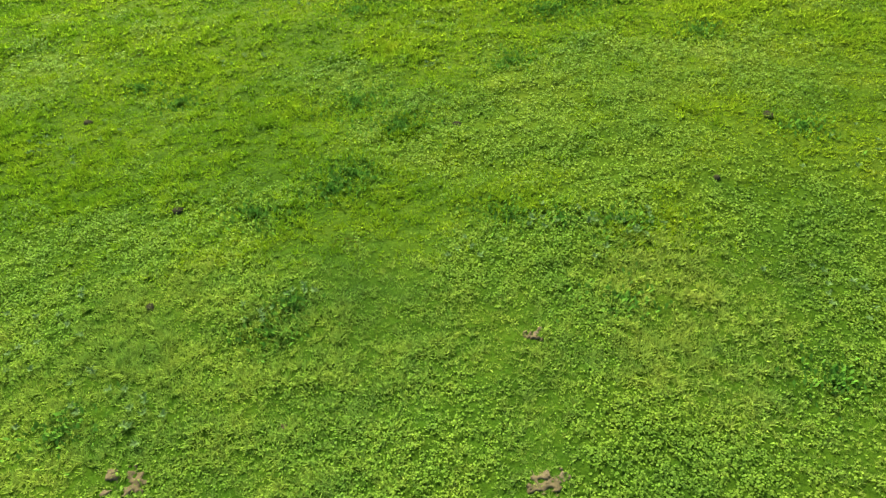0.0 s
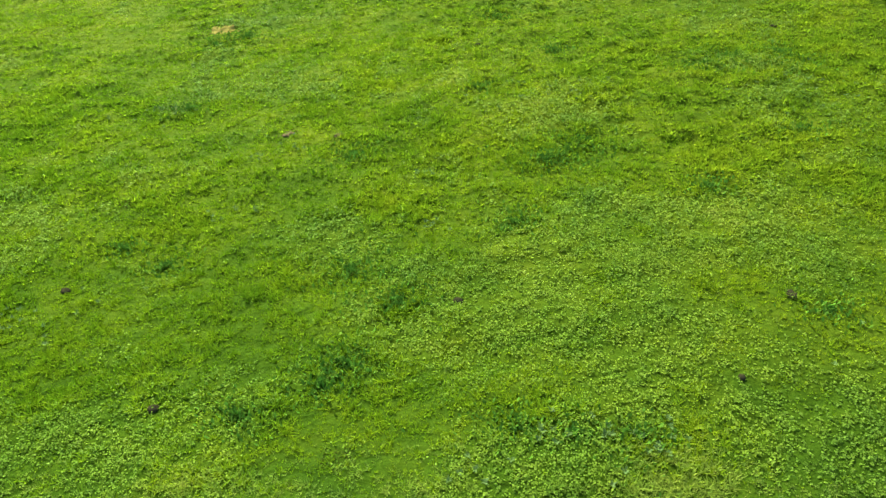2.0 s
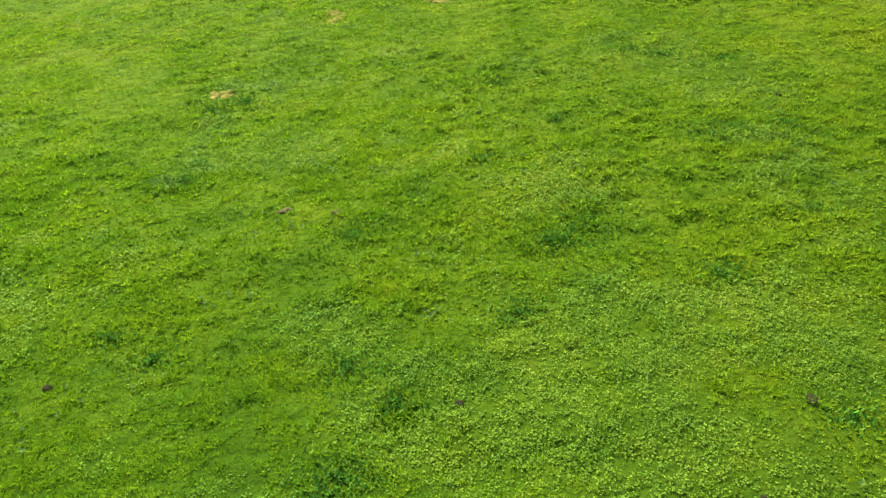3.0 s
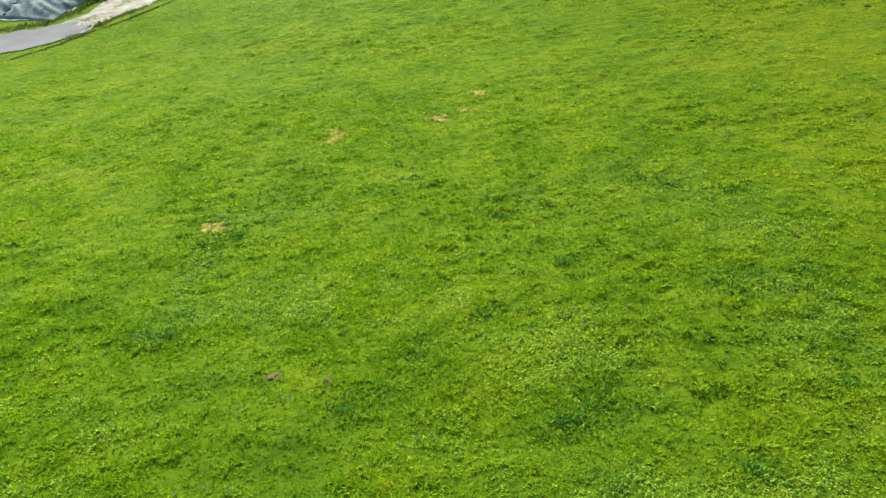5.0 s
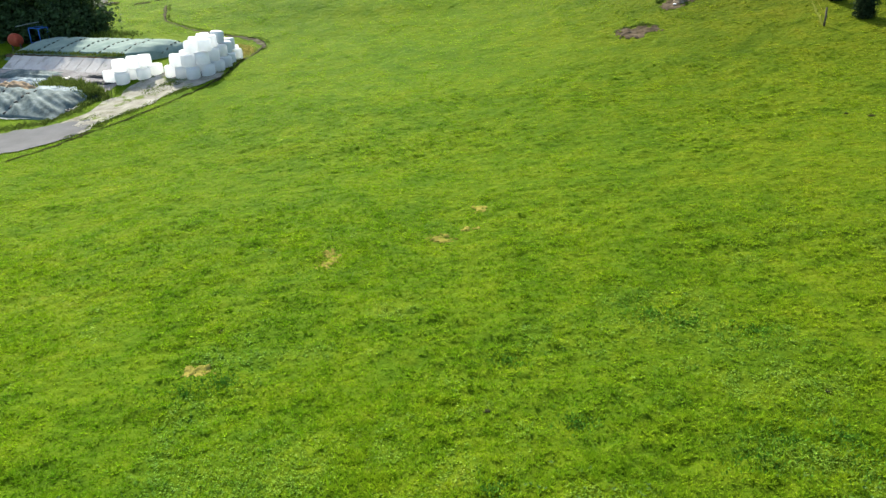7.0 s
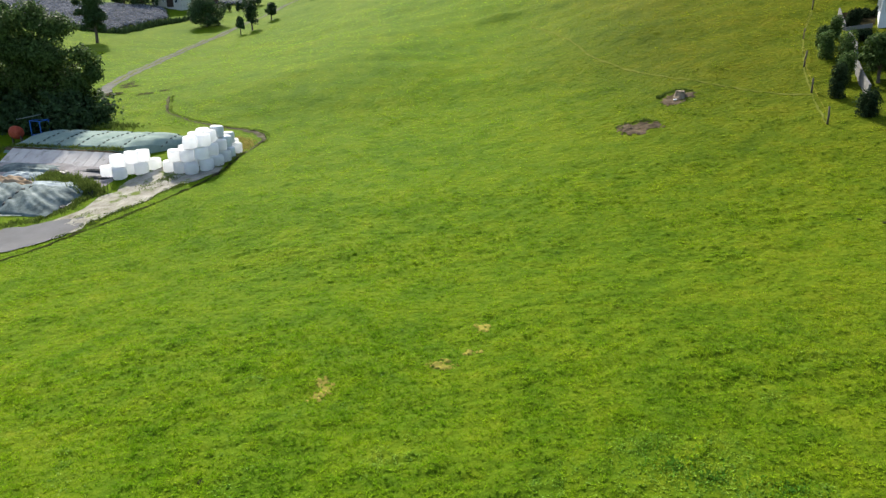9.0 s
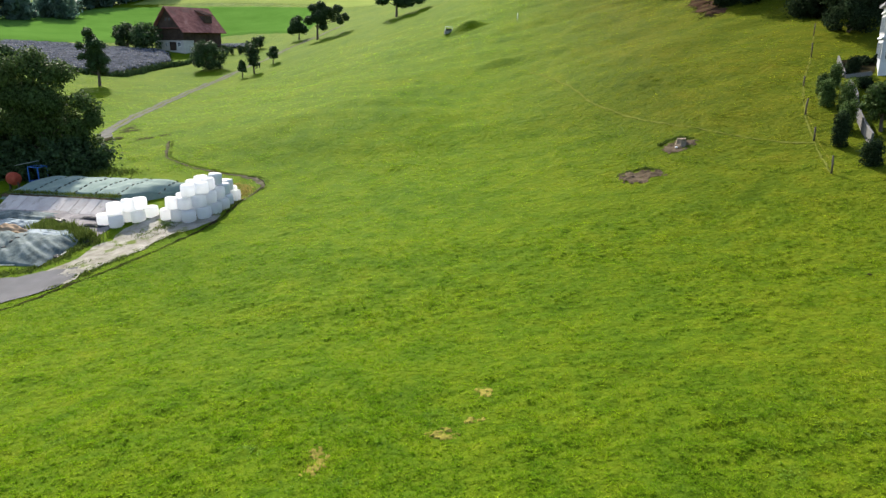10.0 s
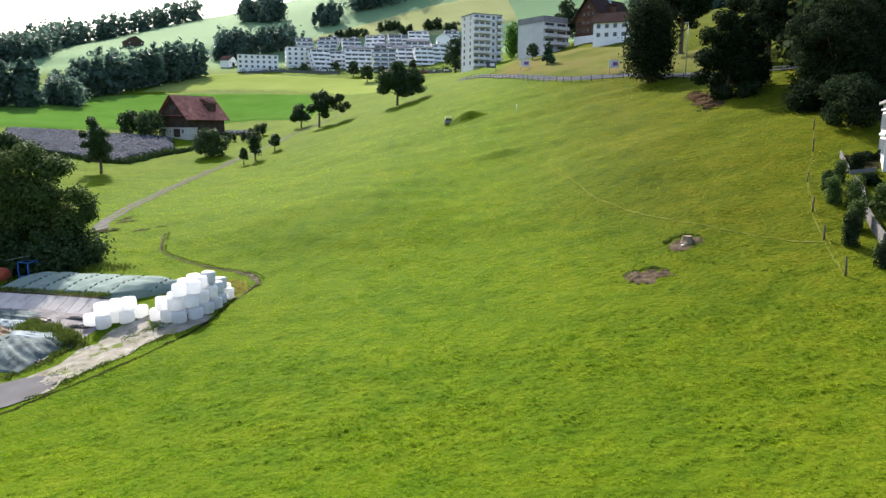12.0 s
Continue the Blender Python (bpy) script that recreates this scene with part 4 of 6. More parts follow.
def loaf(name, s0, s1, d0, d1, top, mat, label, lines, bag_mat, front=0.6, seed=1, taper=4.0, wrinkle=0.05, cut=None, level=True, fold=0.0):
    """A covered clamp: a rounded heap whose sheet sags between lines of bags."""
    root = new(name)
    ns, nd = 90, 40
    def first(s):
        return d0 + (max(0.0, s - cut) * 1.05 if cut is not None else 0.0)
    def floor_z(s, x, y):
        return yard_z(s) if level else float(height(x, y, False)[0]) + 0.04
    def surf(s, d):
        f = min(1.0, max(0.0, (d - first(s)) / max(d1 - first(s), 0.5)))
        prof = (1 - abs(2 * f - 1)**3.2) if front == 0 else min(1.0, front + (1 - front) * math.sin(min(f * 1.6, 1) * math.pi / 2)) * (1 - max(0, (f - 0.75) / 0.25)**2)
        end = min(1, max(0.0, (s1 - s) / taper), max(0.0, (s - s0) / taper * 1.3))
        h = top * prof * math.sin(end * math.pi / 2)**0.7
        near = min((abs(s - l - 0.12 * (d - d0)) for l in lines), default=9)
        h -= 0.13 * math.exp(-(near / 0.35)**2) * (h > 0.3)
        x, y = yard(s, d)
        h += wrinkle * float(vnoise(x, y, 0.9, seed)) * 2 * min(1, h) + wrinkle * 0.6 * float(vnoise(x, y, 0.35, seed + 3)) * min(1, h)
        if fold:
            q = s * 0.35 + d * 1.6 + 1.2 * math.sin(s * 0.45)
            h += fold * min(1, h * 2) * (abs(math.sin(q)) - 0.6 + 0.55 * abs(math.sin(2.3 * q + 0.5 * s + 0.8)))
        return Vector((x, y, floor_z(s, x, y) + max(h, -0.02)))
    v = []
    for i in range(ns + 1):
        s = s0 + (s1 - s0) * i / ns
        v += [surf(s, first(s) + (max(d1, first(s) + 0.5) - first(s)) * j / nd) for j in range(nd + 1)]
    # the front face goes down to the yard
    w = nd + 1
    a = (np.arange(ns)[:, None] * w + np.arange(nd)[None]).ravel()
    faces = [tuple(q) for q in np.stack([a, a + w, a + w + 1, a + 1], 1)]
    for i in range(ns + 1):
        s = s0 + (s1 - s0) * i / ns
        x, y = yard(s, first(s) - 0.15)
        v.append(Vector((x, y, floor_z(s, x, y) - 0.6)))
    b0 = (ns + 1) * w
    faces += [(i * w, b0 + i, b0 + i + 1, (i + 1) * w) for i in range(ns)]
    part("cover", mesh_of("cover", v, faces, mat, True), root)
    bm = bmesh.new()
    bmesh.ops.create_icosphere(bm, subdivisions=1, radius=1.0)
    bmesh.ops.scale(bm, vec=(0.30, 0.10, 0.08), verts=bm.verts)
    bag = bm_mesh(bm, "gravel_bag", bag_mat, True)
    r = random.Random(seed)
    for l in lines:
        d = first(l) + 0.3
        while d < d1 - 0.5:
            p = surf(l + 0.12 * (d - d0) + r.uniform(-0.06, 0.06), d)
            p2 = surf(l + 0.12 * (d - d0), d + 0.3)
            rot = (p2 - p).to_track_quat("X", "Z").to_matrix().to_4x4()
            part("gravel_bag", bag, root, "", Matrix.Translation(p + Vector((0, 0, 0.06))) @ rot)
            d += r.uniform(0.6, 0.85)
    return tagged(root, label, "silage heap")


loaf("silage_clamp", -4.0, 24.0, 3.2, 10.2, 2.75, M_NET, "long silage clamp under grey-green netting with gravel bags", (2.4, 5.6, 8.8, 12.0, 15.2, 18.6), M_BAG, 0.66, 1, 6.5, 0.05, 16.0)
loaf("silage_clamp", 2.0, 19.6, -12.6, -7.0, 1.1, M_SHEET, "low silage heap under crumpled dark tarpaulins", (5.0, 9.0, 13.0), M_BLACK, 0.06, 5, 3.0, 0.05, None, False, 0.24)


def panel_wall():
    """Concrete panels laid back against the bank that holds the clamp; the last ones run out into the ground."""
    root = new("panel_wall")
    me = box_mesh("panel", (1.53, 0.14, 2.6), M_CONCRETE, (0, 0, 1.2), 0.02)
    for k in range(11):
        s = -0.6 + 1.62 * (k + 0.5)
        x, y = yard(s, 0.1)
        part("panel", me, root, "", pose(x, y, yard_z(s) + random.uniform(-0.02, 0.02), -59 + random.uniform(-0.5, 0.5), 0, -18.7))
    return tagged(root, "row of weathered pale concrete panels leaning back against the bank", "retaining wall")


panel_wall()


def berm():
    """The earth bank between the panels' upper edge and the clamp."""
    v, faces, n = [], [], 50
    for i in range(n + 1):
        s = -2.0 + 21.5 * i / n
        top = 1.25 * min(1.0, max(0.0, (19.5 - s) / 5.0))
        for d, up in ((2.1, top - 0.12), (2.4, top + 0.04), (2.9, top + 0.1), (3.6, top)):
            x, y = yard(s, d)
            v.append((x, y, yard_z(s) + up + 0.06 * float(vnoise(x, y, 0.8, 3))))
    faces = [(i * 4 + k, i * 4 + 4 + k, i * 4 + 5 + k, i * 4 + 1 + k) for i in range(n) for k in range(3)]
    return tagged(new("earth_bank", mesh_of("earth_bank", v, faces, M_SOIL, True)), "narrow weedy earth bank above the concrete panels", "bank", kind="structure")


berm()


def yard_floor():
    v, faces = [], []
    for i in range(41):
        for j in range(17):
            s, d = -2 + i * 0.55, -6.4 + j * 0.42
            x, y = yard(s, d)
            v.append((x, y, float(height(x, y)[0]) + 0.06))
    for i in range(40):
        for j in range(16):
            faces.append((i * 17 + j, (i + 1) * 17 + j, (i + 1) * 17 + j + 1, i * 17 + j + 1))
    tagged(new("yard_slab", mesh_of("yard_slab", v, faces, M_SLAB, True)), "stained concrete floor of an emptied silage bunker", "floor", kind="structure")


yard_floor()


def heap(name, s, d, ls, ld, h, mat, label, category, seed, sharp=1.0, rest=0.08, crumple=1.0):
    """A crumpled low heap or a thrown sheet on the yard."""
    n = 22
    r = random.Random(seed)
    x0, y0 = yard(s, d)
    z0 = ground_at(x0, y0)
    v, faces = [], []
    for i in range(n + 1):
        for j in range(n + 1):
            u, w = i / n * 2 - 1, j / n * 2 - 1
            k = 1 + 0.18 * float(vnoise(u * 2 + seed, w * 2, 0.7, seed)[()])
            p = YO + YA * (s + u * ls / 2 * k) + YB * (d + w * ld / 2 * k)
            dome = max(0.0, 1 - (u * u)**sharp) * max(0.0, 1 - (w * w)**sharp)
            v.append((p.x, p.y, float(height(p.x, p.y, False)[0]) + (rest if dome > 0 else 0.0) - 0.05 + h * dome**0.6 * (1 + 0.5 * crumple * float(vnoise(u, w, 0.22, seed))) + crumple * 0.07 * float(vnoise(u, w, 0.13, seed + 2)) * (dome > 0)))
    for i in range(n):
        for j in range(n):
            a = i * (n + 1) + j
            faces.append((a, a + n + 1, a + n + 2, a + 1))
    return tagged(new(name, mesh_of(name, v, faces, mat, True)), label, category)


heap("plastic_sheet", 5.5, -1.7, 9.0, 2.4, 0.35, M_SHEET, "crumpled dark plastic sheet lying in the bunker", "tarpaulin", 4)
heap("plastic_sheet", 7.4, -3.6, 6.0, 1.5, 0.3, M_PALE_SHEET, "crumpled pale plastic sheet lying in the bunker", "tarpaulin", 6)
heap("plastic_sheet", 10.6, -2.2, 3.4, 1.0, 0.22, M_BLACK, "torn black plastic lying in the bunker", "tarpaulin", 15)
heap("silage_mound", 8.0, -6.4, 7.0, 2.4, 0.8, M_SILAGE, "brown opened silage heap at the bunker's edge", "silage", 8)
heap("folded_sheet", 15.4, -6.6, 8.0, 1.7, 0.75, M_PALE_SHEET, "pale blue-green sheet thrown back over the heap", "tarpaulin", 11, 2.5, 0.12, 0.25)
heap("plastic_sheet", 16.2, -1.1, 4.6, 0.5, 0.12, M_BLACK, "strip of black plastic on the concrete", "tarpaulin", 13)
heap("plastic_sheet", 17.6, -2.9, 3.0, 0.6, 0.14, M_BLACK, "strip of black plastic beside the bales", "tarpaulin", 16)
heap("plastic_sheet", 20.0, -6.9, 1.6, 0.9, 0.35, M_BLACK, "black plastic remains beside the heap", "tarpaulin", 14)
heap("plastic_sheet", 18.9, -10.3, 2.2, 0.8, 0.2, M_BLACK, "black plastic remains on the grass", "tarpaulin", 17)
ribbon("film_edge", [yard(9.0, -12.9), yard(14.0, -12.8), yard(17.4, -12.3), yard(19.2, -10.9), yard(19.8, -9.0)], 0.35, M_FILM, 0.12, "white film edge of the tarpaulin lying on the grass", "tarpaulin", 0.4, 3, 0.1, "")


def weed_bed(name, pts, count, h, spread, seed, label, mats=None, wide=1.0, up=0.0):
    """Tall rank weeds: upright stalks with blades, joined as one growth."""
    r = np.random.RandomState(seed)
    line = smooth_line(pts, 0.3)
    c = line[r.randint(0, len(line), count)] + r.normal(size=(count, 2)) * spread
    z = height(c[:, 0], c[:, 1])
    hh = h * (0.4 + 0.8 * r.rand(count)) * (0.6 + 0.4 * vnoise(c[:, 0], c[:, 1], 1.2, seed))
    a = r.rand(count) * 6.283
    w = wide * (0.03 + 0.07 * r.rand(count))
    side = np.stack([np.cos(a) * w, np.sin(a) * w, np.zeros(count)], 1)
    lean = np.stack([r.normal(size=count) * 0.25 * hh, r.normal(size=count) * 0.25 * hh, hh], 1)
    base = np.column_stack([c, z - 0.03 + up])
    v = np.stack([base - side * 0.6, base + side * 0.6, base + lean * 0.6 + side, base + lean], 1).reshape(-1, 3)
    return tagged(new(name, mesh_of(name, v, np.arange(count * 4).reshape(-1, 4), mats or M_WEED)), label, "weeds", kind="stuff")


weed_bed("weeds", [(-45.6, 93.3), (-43.0, 91.3), (-39.4, 88.8), (-37.2, 87.4)], 9000, 1.5, 0.5, 31, "tall rank green weeds between the silage heaps")
weed_bed("weeds", [yard(-1.0, 2.7), yard(6.0, 2.6), yard(13.0, 2.6), yard(16.0, 2.7)], 1500, 0.5, 0.25, 32, "weeds growing along the panels' upper edge", None, 0.8, 1.2)
weed_bed("weeds", [(-40.0, 83.0), (-38.4, 85.4), (-37.2, 87.4)], 1400, 0.4, 0.4, 33, "rough grass along the yard's edge")
weed_bed("weeds", [(-60.0, 104.5), (-56.0, 106.0), (-50, 112), (-42, 112)], 1600, 0.8, 0.8, 34, "rough weeds behind the silage clamp")
weed_bed("weeds", [(-32.5, 88.4), (-29.8, 91.0)], 500, 0.35, 0.5, 35, "low weeds in the gravel")
weed_bed("weeds", [(-37.0, 79.6), (-34.6, 83.2), (-32.4, 87.0), (-29.2, 89.8)], 1300, 0.2, 0.35, 36, "tufts of grass along the middle of the gravel")
weed_bed("weeds", [(-36.0, 75.9), (-34.2, 78.0), (-33.3, 80.6), (-31.5, 83.2), (-30.0, 86.2), (-28.0, 88.6)], 2600, 0.24, 0.35, 40, "fringe of grass along the gravel")
weed_bed("weeds", [(-53.0, 80.6), (-47.0, 80.8), (-42.6, 81.0), (-40.2, 82.0), (-38.0, 84.0)], 3000, 0.3, 0.5, 42, "rough grass between the lane and the heap")
weed_bed("dry_weeds", [(-26.4, 93.6), (-25.6, 97.0), (-24.8, 101.0), (-25.4, 104.2), (-27.6, 105.8)], 2200, 0.35, 0.55, 37, "dry yellow grass round the bales", M_DRYWEED)
weed_bed("weeds", [(x + 0.12, y) for x, y in DITCH[:13]], 1500, 0.16, 0.16, 43, "tufts of grass leaning over the muddy rut")
weed_bed("weeds", [(x + 0.45, y + 0.3) for x, y in DITCH[13:]], 1300, 0.2, 0.14, 44, "tufts of grass along the path's bank")
weed_bed("weeds", [(19.0, 92.6), (20.4, 93.4), (22.0, 93.4), (23.5, 92.4)], 420, 0.4, 0.14, 38, "long grass on the hollow's upper lip")
weed_bed("weeds", [(25.4, 99.8), (27.0, 100.6), (29.2, 100.0)], 380, 0.4, 0.14, 39, "long grass on the hollow's upper lip")


def cage():
    """A blue tube frame with a tilted pale lid."""
    root = new("tube_cage")
    x, y = -55.4, 109.2
    z = ground_at(x, y) + 0.6
    w, d, h = 1.7, 1.5, 2.0
    for sx in (0, 1):
        for sy in (0, 1):
            part("post", tube_mesh("post", [(sx * w, sy * d, -0.8), (sx * w, sy * d, h)], [0.06, 0.06], M_BLUE), root)
    for hz in (0.1, h):
        for sy in (0, 1):
            part("bar", tube_mesh("bar", [(0, sy * d, hz), (w, sy * d, hz)], [0.05, 0.05], M_BLUE), root)
        for sx in (0, 1):
            part("bar", tube_mesh("bar", [(sx * w, 0, hz), (sx * w, d, hz)], [0.05, 0.05], M_BLUE), root)
    part("lid", box_mesh("lid", (3.0, 1.4, 0.06), M_PALE_SHEET, (0.2, 0.7, h + 0.35), 0.01), root, "pale tilted cover sheet", pose(-0.6, 0, 0, 0, -12, 0))
    root.matrix_basis = pose(x, y, z, 0, 0, -20)
    return tagged(root, "blue tube frame cage with a pale lid behind the clamp", "cage")


def drum(x, y):
    root = new("feed_drum")
    bm = bmesh.new()
    bmesh.ops.create_cone(bm, cap_ends=True, segments=24, radius1=0.85, radius2=0.85, depth=1.0)
    bmesh.ops.bevel(bm, geom=[e for e in bm.edges if abs(e.verts[0].co.z - e.verts[1].co.z) < 1e-4], offset=0.08, segments=2, affect="EDGES")
    part("drum", bm_mesh(bm, "drum", M_RED, True), root, "", pose(0, 0, 1.0, 90, 0, 30))
    for sx in (-0.5, 0.5):
        part("foot", box_mesh("foot", (0.12, 0.9, 0.9), M_POST, (sx, 0, 0.1)), root)
    stand(root, x, y, 20)
    root.location.z += 0.35
    return tagged(root, "rusty red drum of a feeding machine beside the cage", "machine")


cage()
drum(-57.0, 108.4)

# ---- buildings ----
WINDOW_CACHE = {}


def window(parent, w, h, m, frame_mat):
    key = (round(w, 2), round(h, 2), frame_mat.name)
    if key not in WINDOW_CACHE:
        bm = bmesh.new()
        t = 0.09
        for sx, sz, cx, cz in ((w, t, 0, h / 2 - t / 2), (w, t, 0, -h / 2 + t / 2), (t, h - 2 * t, -w / 2 + t / 2, 0), (t, h - 2 * t, w / 2 - t / 2, 0), (t * 0.7, h - 2 * t, 0, 0)):
            r = bmesh.ops.create_cube(bm, size=1.0)
            bmesh.ops.scale(bm, vec=(sx, 0.14, sz), verts=r["verts"])
            bmesh.ops.translate(bm, vec=(cx, 0, cz), verts=r["verts"])
        WINDOW_CACHE[key] = (bm_mesh(bm, "window", frame_mat), box_mesh("pane", (w - 0.1, 0.05, h - 0.1), M_GLASS))
    fr, pane = WINDOW_CACHE[key]
    ob = part("window", fr, parent, "", m)
    part("pane", pane, ob)
    return ob


BALCONY_CACHE = {}


def balcony(parent, w, m, mat):
    key = (round(w, 1), mat.name)
    if key not in BALCONY_CACHE:
        bm = bmesh.new()
        for size, c in (((w, 1.6, 0.2), (0, -0.8, 0)), ((w, 0.12, 0.95), (0, -1.56, 0.55)), ((0.12, 1.5, 0.95), (-w / 2 + 0.06, -0.75, 0.55)), ((0.12, 1.5, 0.95), (w / 2 - 0.06, -0.75, 0.55))):
            r = bmesh.ops.create_cube(bm, size=1.0)
            bmesh.ops.scale(bm, vec=size, verts=r["verts"])
            bmesh.ops.translate(bm, vec=c, verts=r["verts"])
        BALCONY_CACHE[key] = bm_mesh(bm, "balcony", mat)
    return part("balcony", BALCONY_CACHE[key], parent, "", m)


def block(x, y, turn, w, d, floors, label, wall=None, bays=4, balconies=(1,), side=2, storey=2.9, attic=True, name="apartment_building"):
    """A flat-roofed apartment block: walls on a plinth sunk in the slope, windows, balconies, a set-back top floor."""
    wall = wall or M_WHITE
    root = new(name)
    h = floors * storey
    part("wall", box_mesh("wall", (w, d, h + 9), wall, (0, 0, h / 2 - 4.5)), root)
    part("roof", box_mesh("roof", (w + 0.6, d + 0.6, 0.35), M_ROOFGREY, (0, 0, h + 0.18), 0.04), root, "dark flat roof slab")
    if attic == "parapet":
        part("parapet", box_mesh("parapet", (w + 0.3, d + 0.3, 1.8), M_ROOFGREY, (0, 0, h + 1.1), 0.04), root, "dark clad parapet storey")
    elif attic:
        part("attic", box_mesh("attic", (w * 0.7, d * 0.65, 2.4), wall, (w * 0.04, d * 0.08, h + 1.55)), root)
        part("attic_roof", box_mesh("attic_roof", (w * 0.7 + 0.8, d * 0.65 + 0.8, 0.3), M_ROOFGREY, (w * 0.04, d * 0.08, h + 2.9), 0.04), root, "dark flat roof slab")
        for k in range(max(2, bays - 2)):
            window(root, 1.6, 1.7, pose(w * 0.04 + (k - (max(2, bays - 2) - 1) / 2) * w * 0.6 / max(2, bays - 2), d * 0.08 - d * 0.325 - 0.03, h + 1.5), M_WHITE)
    bw = w / bays
    for f in range(floors):
        for k in range(bays):
            cx = -w / 2 + bw * (k + 0.5)
            if k in balconies:
                window(root, bw * 0.72, 2.0, pose(cx, -d / 2 - 0.03, f * storey + 1.35), M_ROOFGREY)
                balcony(root, bw * 0.96, pose(cx, -d / 2 - 0.01, f * storey + 0.12), wall)
            else:
                window(root, bw * 0.42, 1.5, pose(cx, -d / 2 - 0.03, f * storey + 1.55), M_ROOFGREY)
        for k in range(side):
            for sg in (-1, 1):
                window(root, 1.3, 1.5, pose(sg * (w / 2 + 0.03), -d / 2 + d / side * (k + 0.5), f * storey + 1.55, 0, 0, 90), M_ROOFGREY)
    stand(root, x, y, turn)
    return tagged(root, label, "building", "apartment buildings on the slope")


def terrace(x, y, turn, w, floors, label, step=2.2, wall=None, rail=None, hip=False):
    """Houses stepped into the slope: each storey sits back behind a deep terrace with a parapet and wide glazing."""
    wall, rail = wall or M_WHITE, rail or M_WHITE
    root = new("terrace_building")
    d, storey = 9.0, 2.8
    n = max(2, round(w / 4.6))
    for f in range(floors):
        y0 = f * step
        z = f * storey
        part("storey", box_mesh("storey", (w - 0.8, d, storey if f else storey + 8), wall, (0, y0 + d / 2, z + storey / 2 - (0 if f else 4))), root)
        part("terrace_slab", box_mesh("terrace_slab", (w, step + 1.0, 0.25), wall, (0, y0 - step / 2, z + 0.05), 0.02), root)
        part("parapet", box_mesh("parapet", (w, 0.16, 0.95), rail, (0, y0 - step + 0.0, z + 0.6), 0.02), root)
        part("canopy", box_mesh("canopy", (w, 1.5, 0.28), rail if f == floors - 1 else wall, (0, y0 - 0.5, z + storey - 0.16), 0.02), root)
        for k in range(n):
            if (k * 7 + f * 3 + int(abs(x))) % 5:
                window(root, w / n * 0.86, 2.2, pose(-w / 2 + w / n * (k + 0.5), y0 - 0.03, z + 1.3), M_ROOFGREY)
            else:
                window(root, w / n * 0.4, 1.5, pose(-w / 2 + w / n * (k + 0.5), y0 - 0.03, z + 1.6), M_ROOFGREY)
        for k in range(0, n + 1, 2):
            part("party_wall", box_mesh("party_wall", (0.25, step + 0.1, storey - 0.2), wall, (-w / 2 + w / n * k * 0.99, y0 - step / 2 + 0.1, z + storey / 2), 0.02), root)
        for sg in (-1, 1):
            window(root, 1.3, 1.5, pose(sg * (w / 2 - 0.37), y0 + d * 0.45, z + 1.5, 0, 0, 90), M_ROOFGREY)
    top = floors * storey
    yb = (floors - 1) * step
    part("roof", box_mesh("roof", (w + 0.4, d + 1.4, 0.35), M_ROOFGREY, (0, yb + d / 2 - 0.5, top + 0.17), 0.03), root, "dark flat roof slab")
    if hip:
        bm = bmesh.new()
        bmesh.ops.create_cube(bm, size=1.0)
        for p in bm.verts:
            k = 1.0 if p.co.z < 0 else 0.62
            p.co = Vector((p.co.x * (w + 0.8) * k, p.co.y * (d + 1.6) * k + yb + d / 2 - 0.5, top + 0.35 + (1.5 if p.co.z > 0 else 0)))
        part("hipped_roof", bm_mesh(bm, "hipped_roof", M_ROOFGREY), root, "dark hipped roof")
    else:
        part("lift_housing", box_mesh("lift_housing", (2.6, 2.6, 1.3), wall, (w * 0.22, yb + d * 0.6, top + 0.9), 0.03), root)
    stand(root, x, y, turn)
    return tagged(root, label, "building", "terraced houses on the slope")


for x, y, turn, w, d, fl, bays, label in (
        (-118, 486, 14, 25, 11, 3, 7, "long white low apartment building with tall windows"), (-95.4, 500, 18, 15.5, 12, 4, 4, "white cube apartment building with a dark flat roof")):
    block(x, y, turn, w, d, fl, label, None, bays, (bays - 1,) if bays < 7 else (), 2, 2.9, False)
TB = "white terraced house with parapets stepped up the hillside"
TG = "terraced house with grey parapets stepped up the hillside"
for x, y, turn, w, fl, grey, hip in (
        (-75.2, 480, 26, 12, 5, 0, 0), (-67.5, 490, 8, 13, 4, 0, 0), (-53.3, 480, 10, 17, 5, 0, 1), (-36.6, 470, 4, 14, 5, 1, 0), (-26.4, 490, 12, 15, 4, 0, 1), (-11.9, 480, 10, 12, 4, 0, 0), (-1.6, 486, 12, 11, 4, 0, 0),
        (-18.5, 515, -6, 17, 4, 1, 1), (-96.5, 535, 18, 12, 5, 1, 0), (-84.0, 540, -8, 14, 5, 1, 0), (-63.2, 530, 14, 13, 5, 1, 0), (-49.8, 540, -6, 14, 5, 0, 0), (-30.5, 535, 16, 14, 5, 1, 0), (-17.6, 546, 8, 15, 4, 0, 0), (6.6, 540, 10, 10, 5, 1, 0), (-40.0, 508, 6, 12, 4, 1, 1)):
    terrace(x, y, turn, w, fl, TG if grey else TB, 2.2, None, M_RAILGREY if grey else None, bool(hip))
block(16.4, 348, 24, 13.8, 12, 8, "tall eight storey grey-white tower block with balconies", M_TOWER, 5, (0, 1, 2, 4), 2, 2.75, False)
block(36, 292, 34, 11.5, 14, 4, "plain grey apartment block with a dark parapet", M_GREYWALL, 2, (0, 1), 0, 2.65, "parapet")


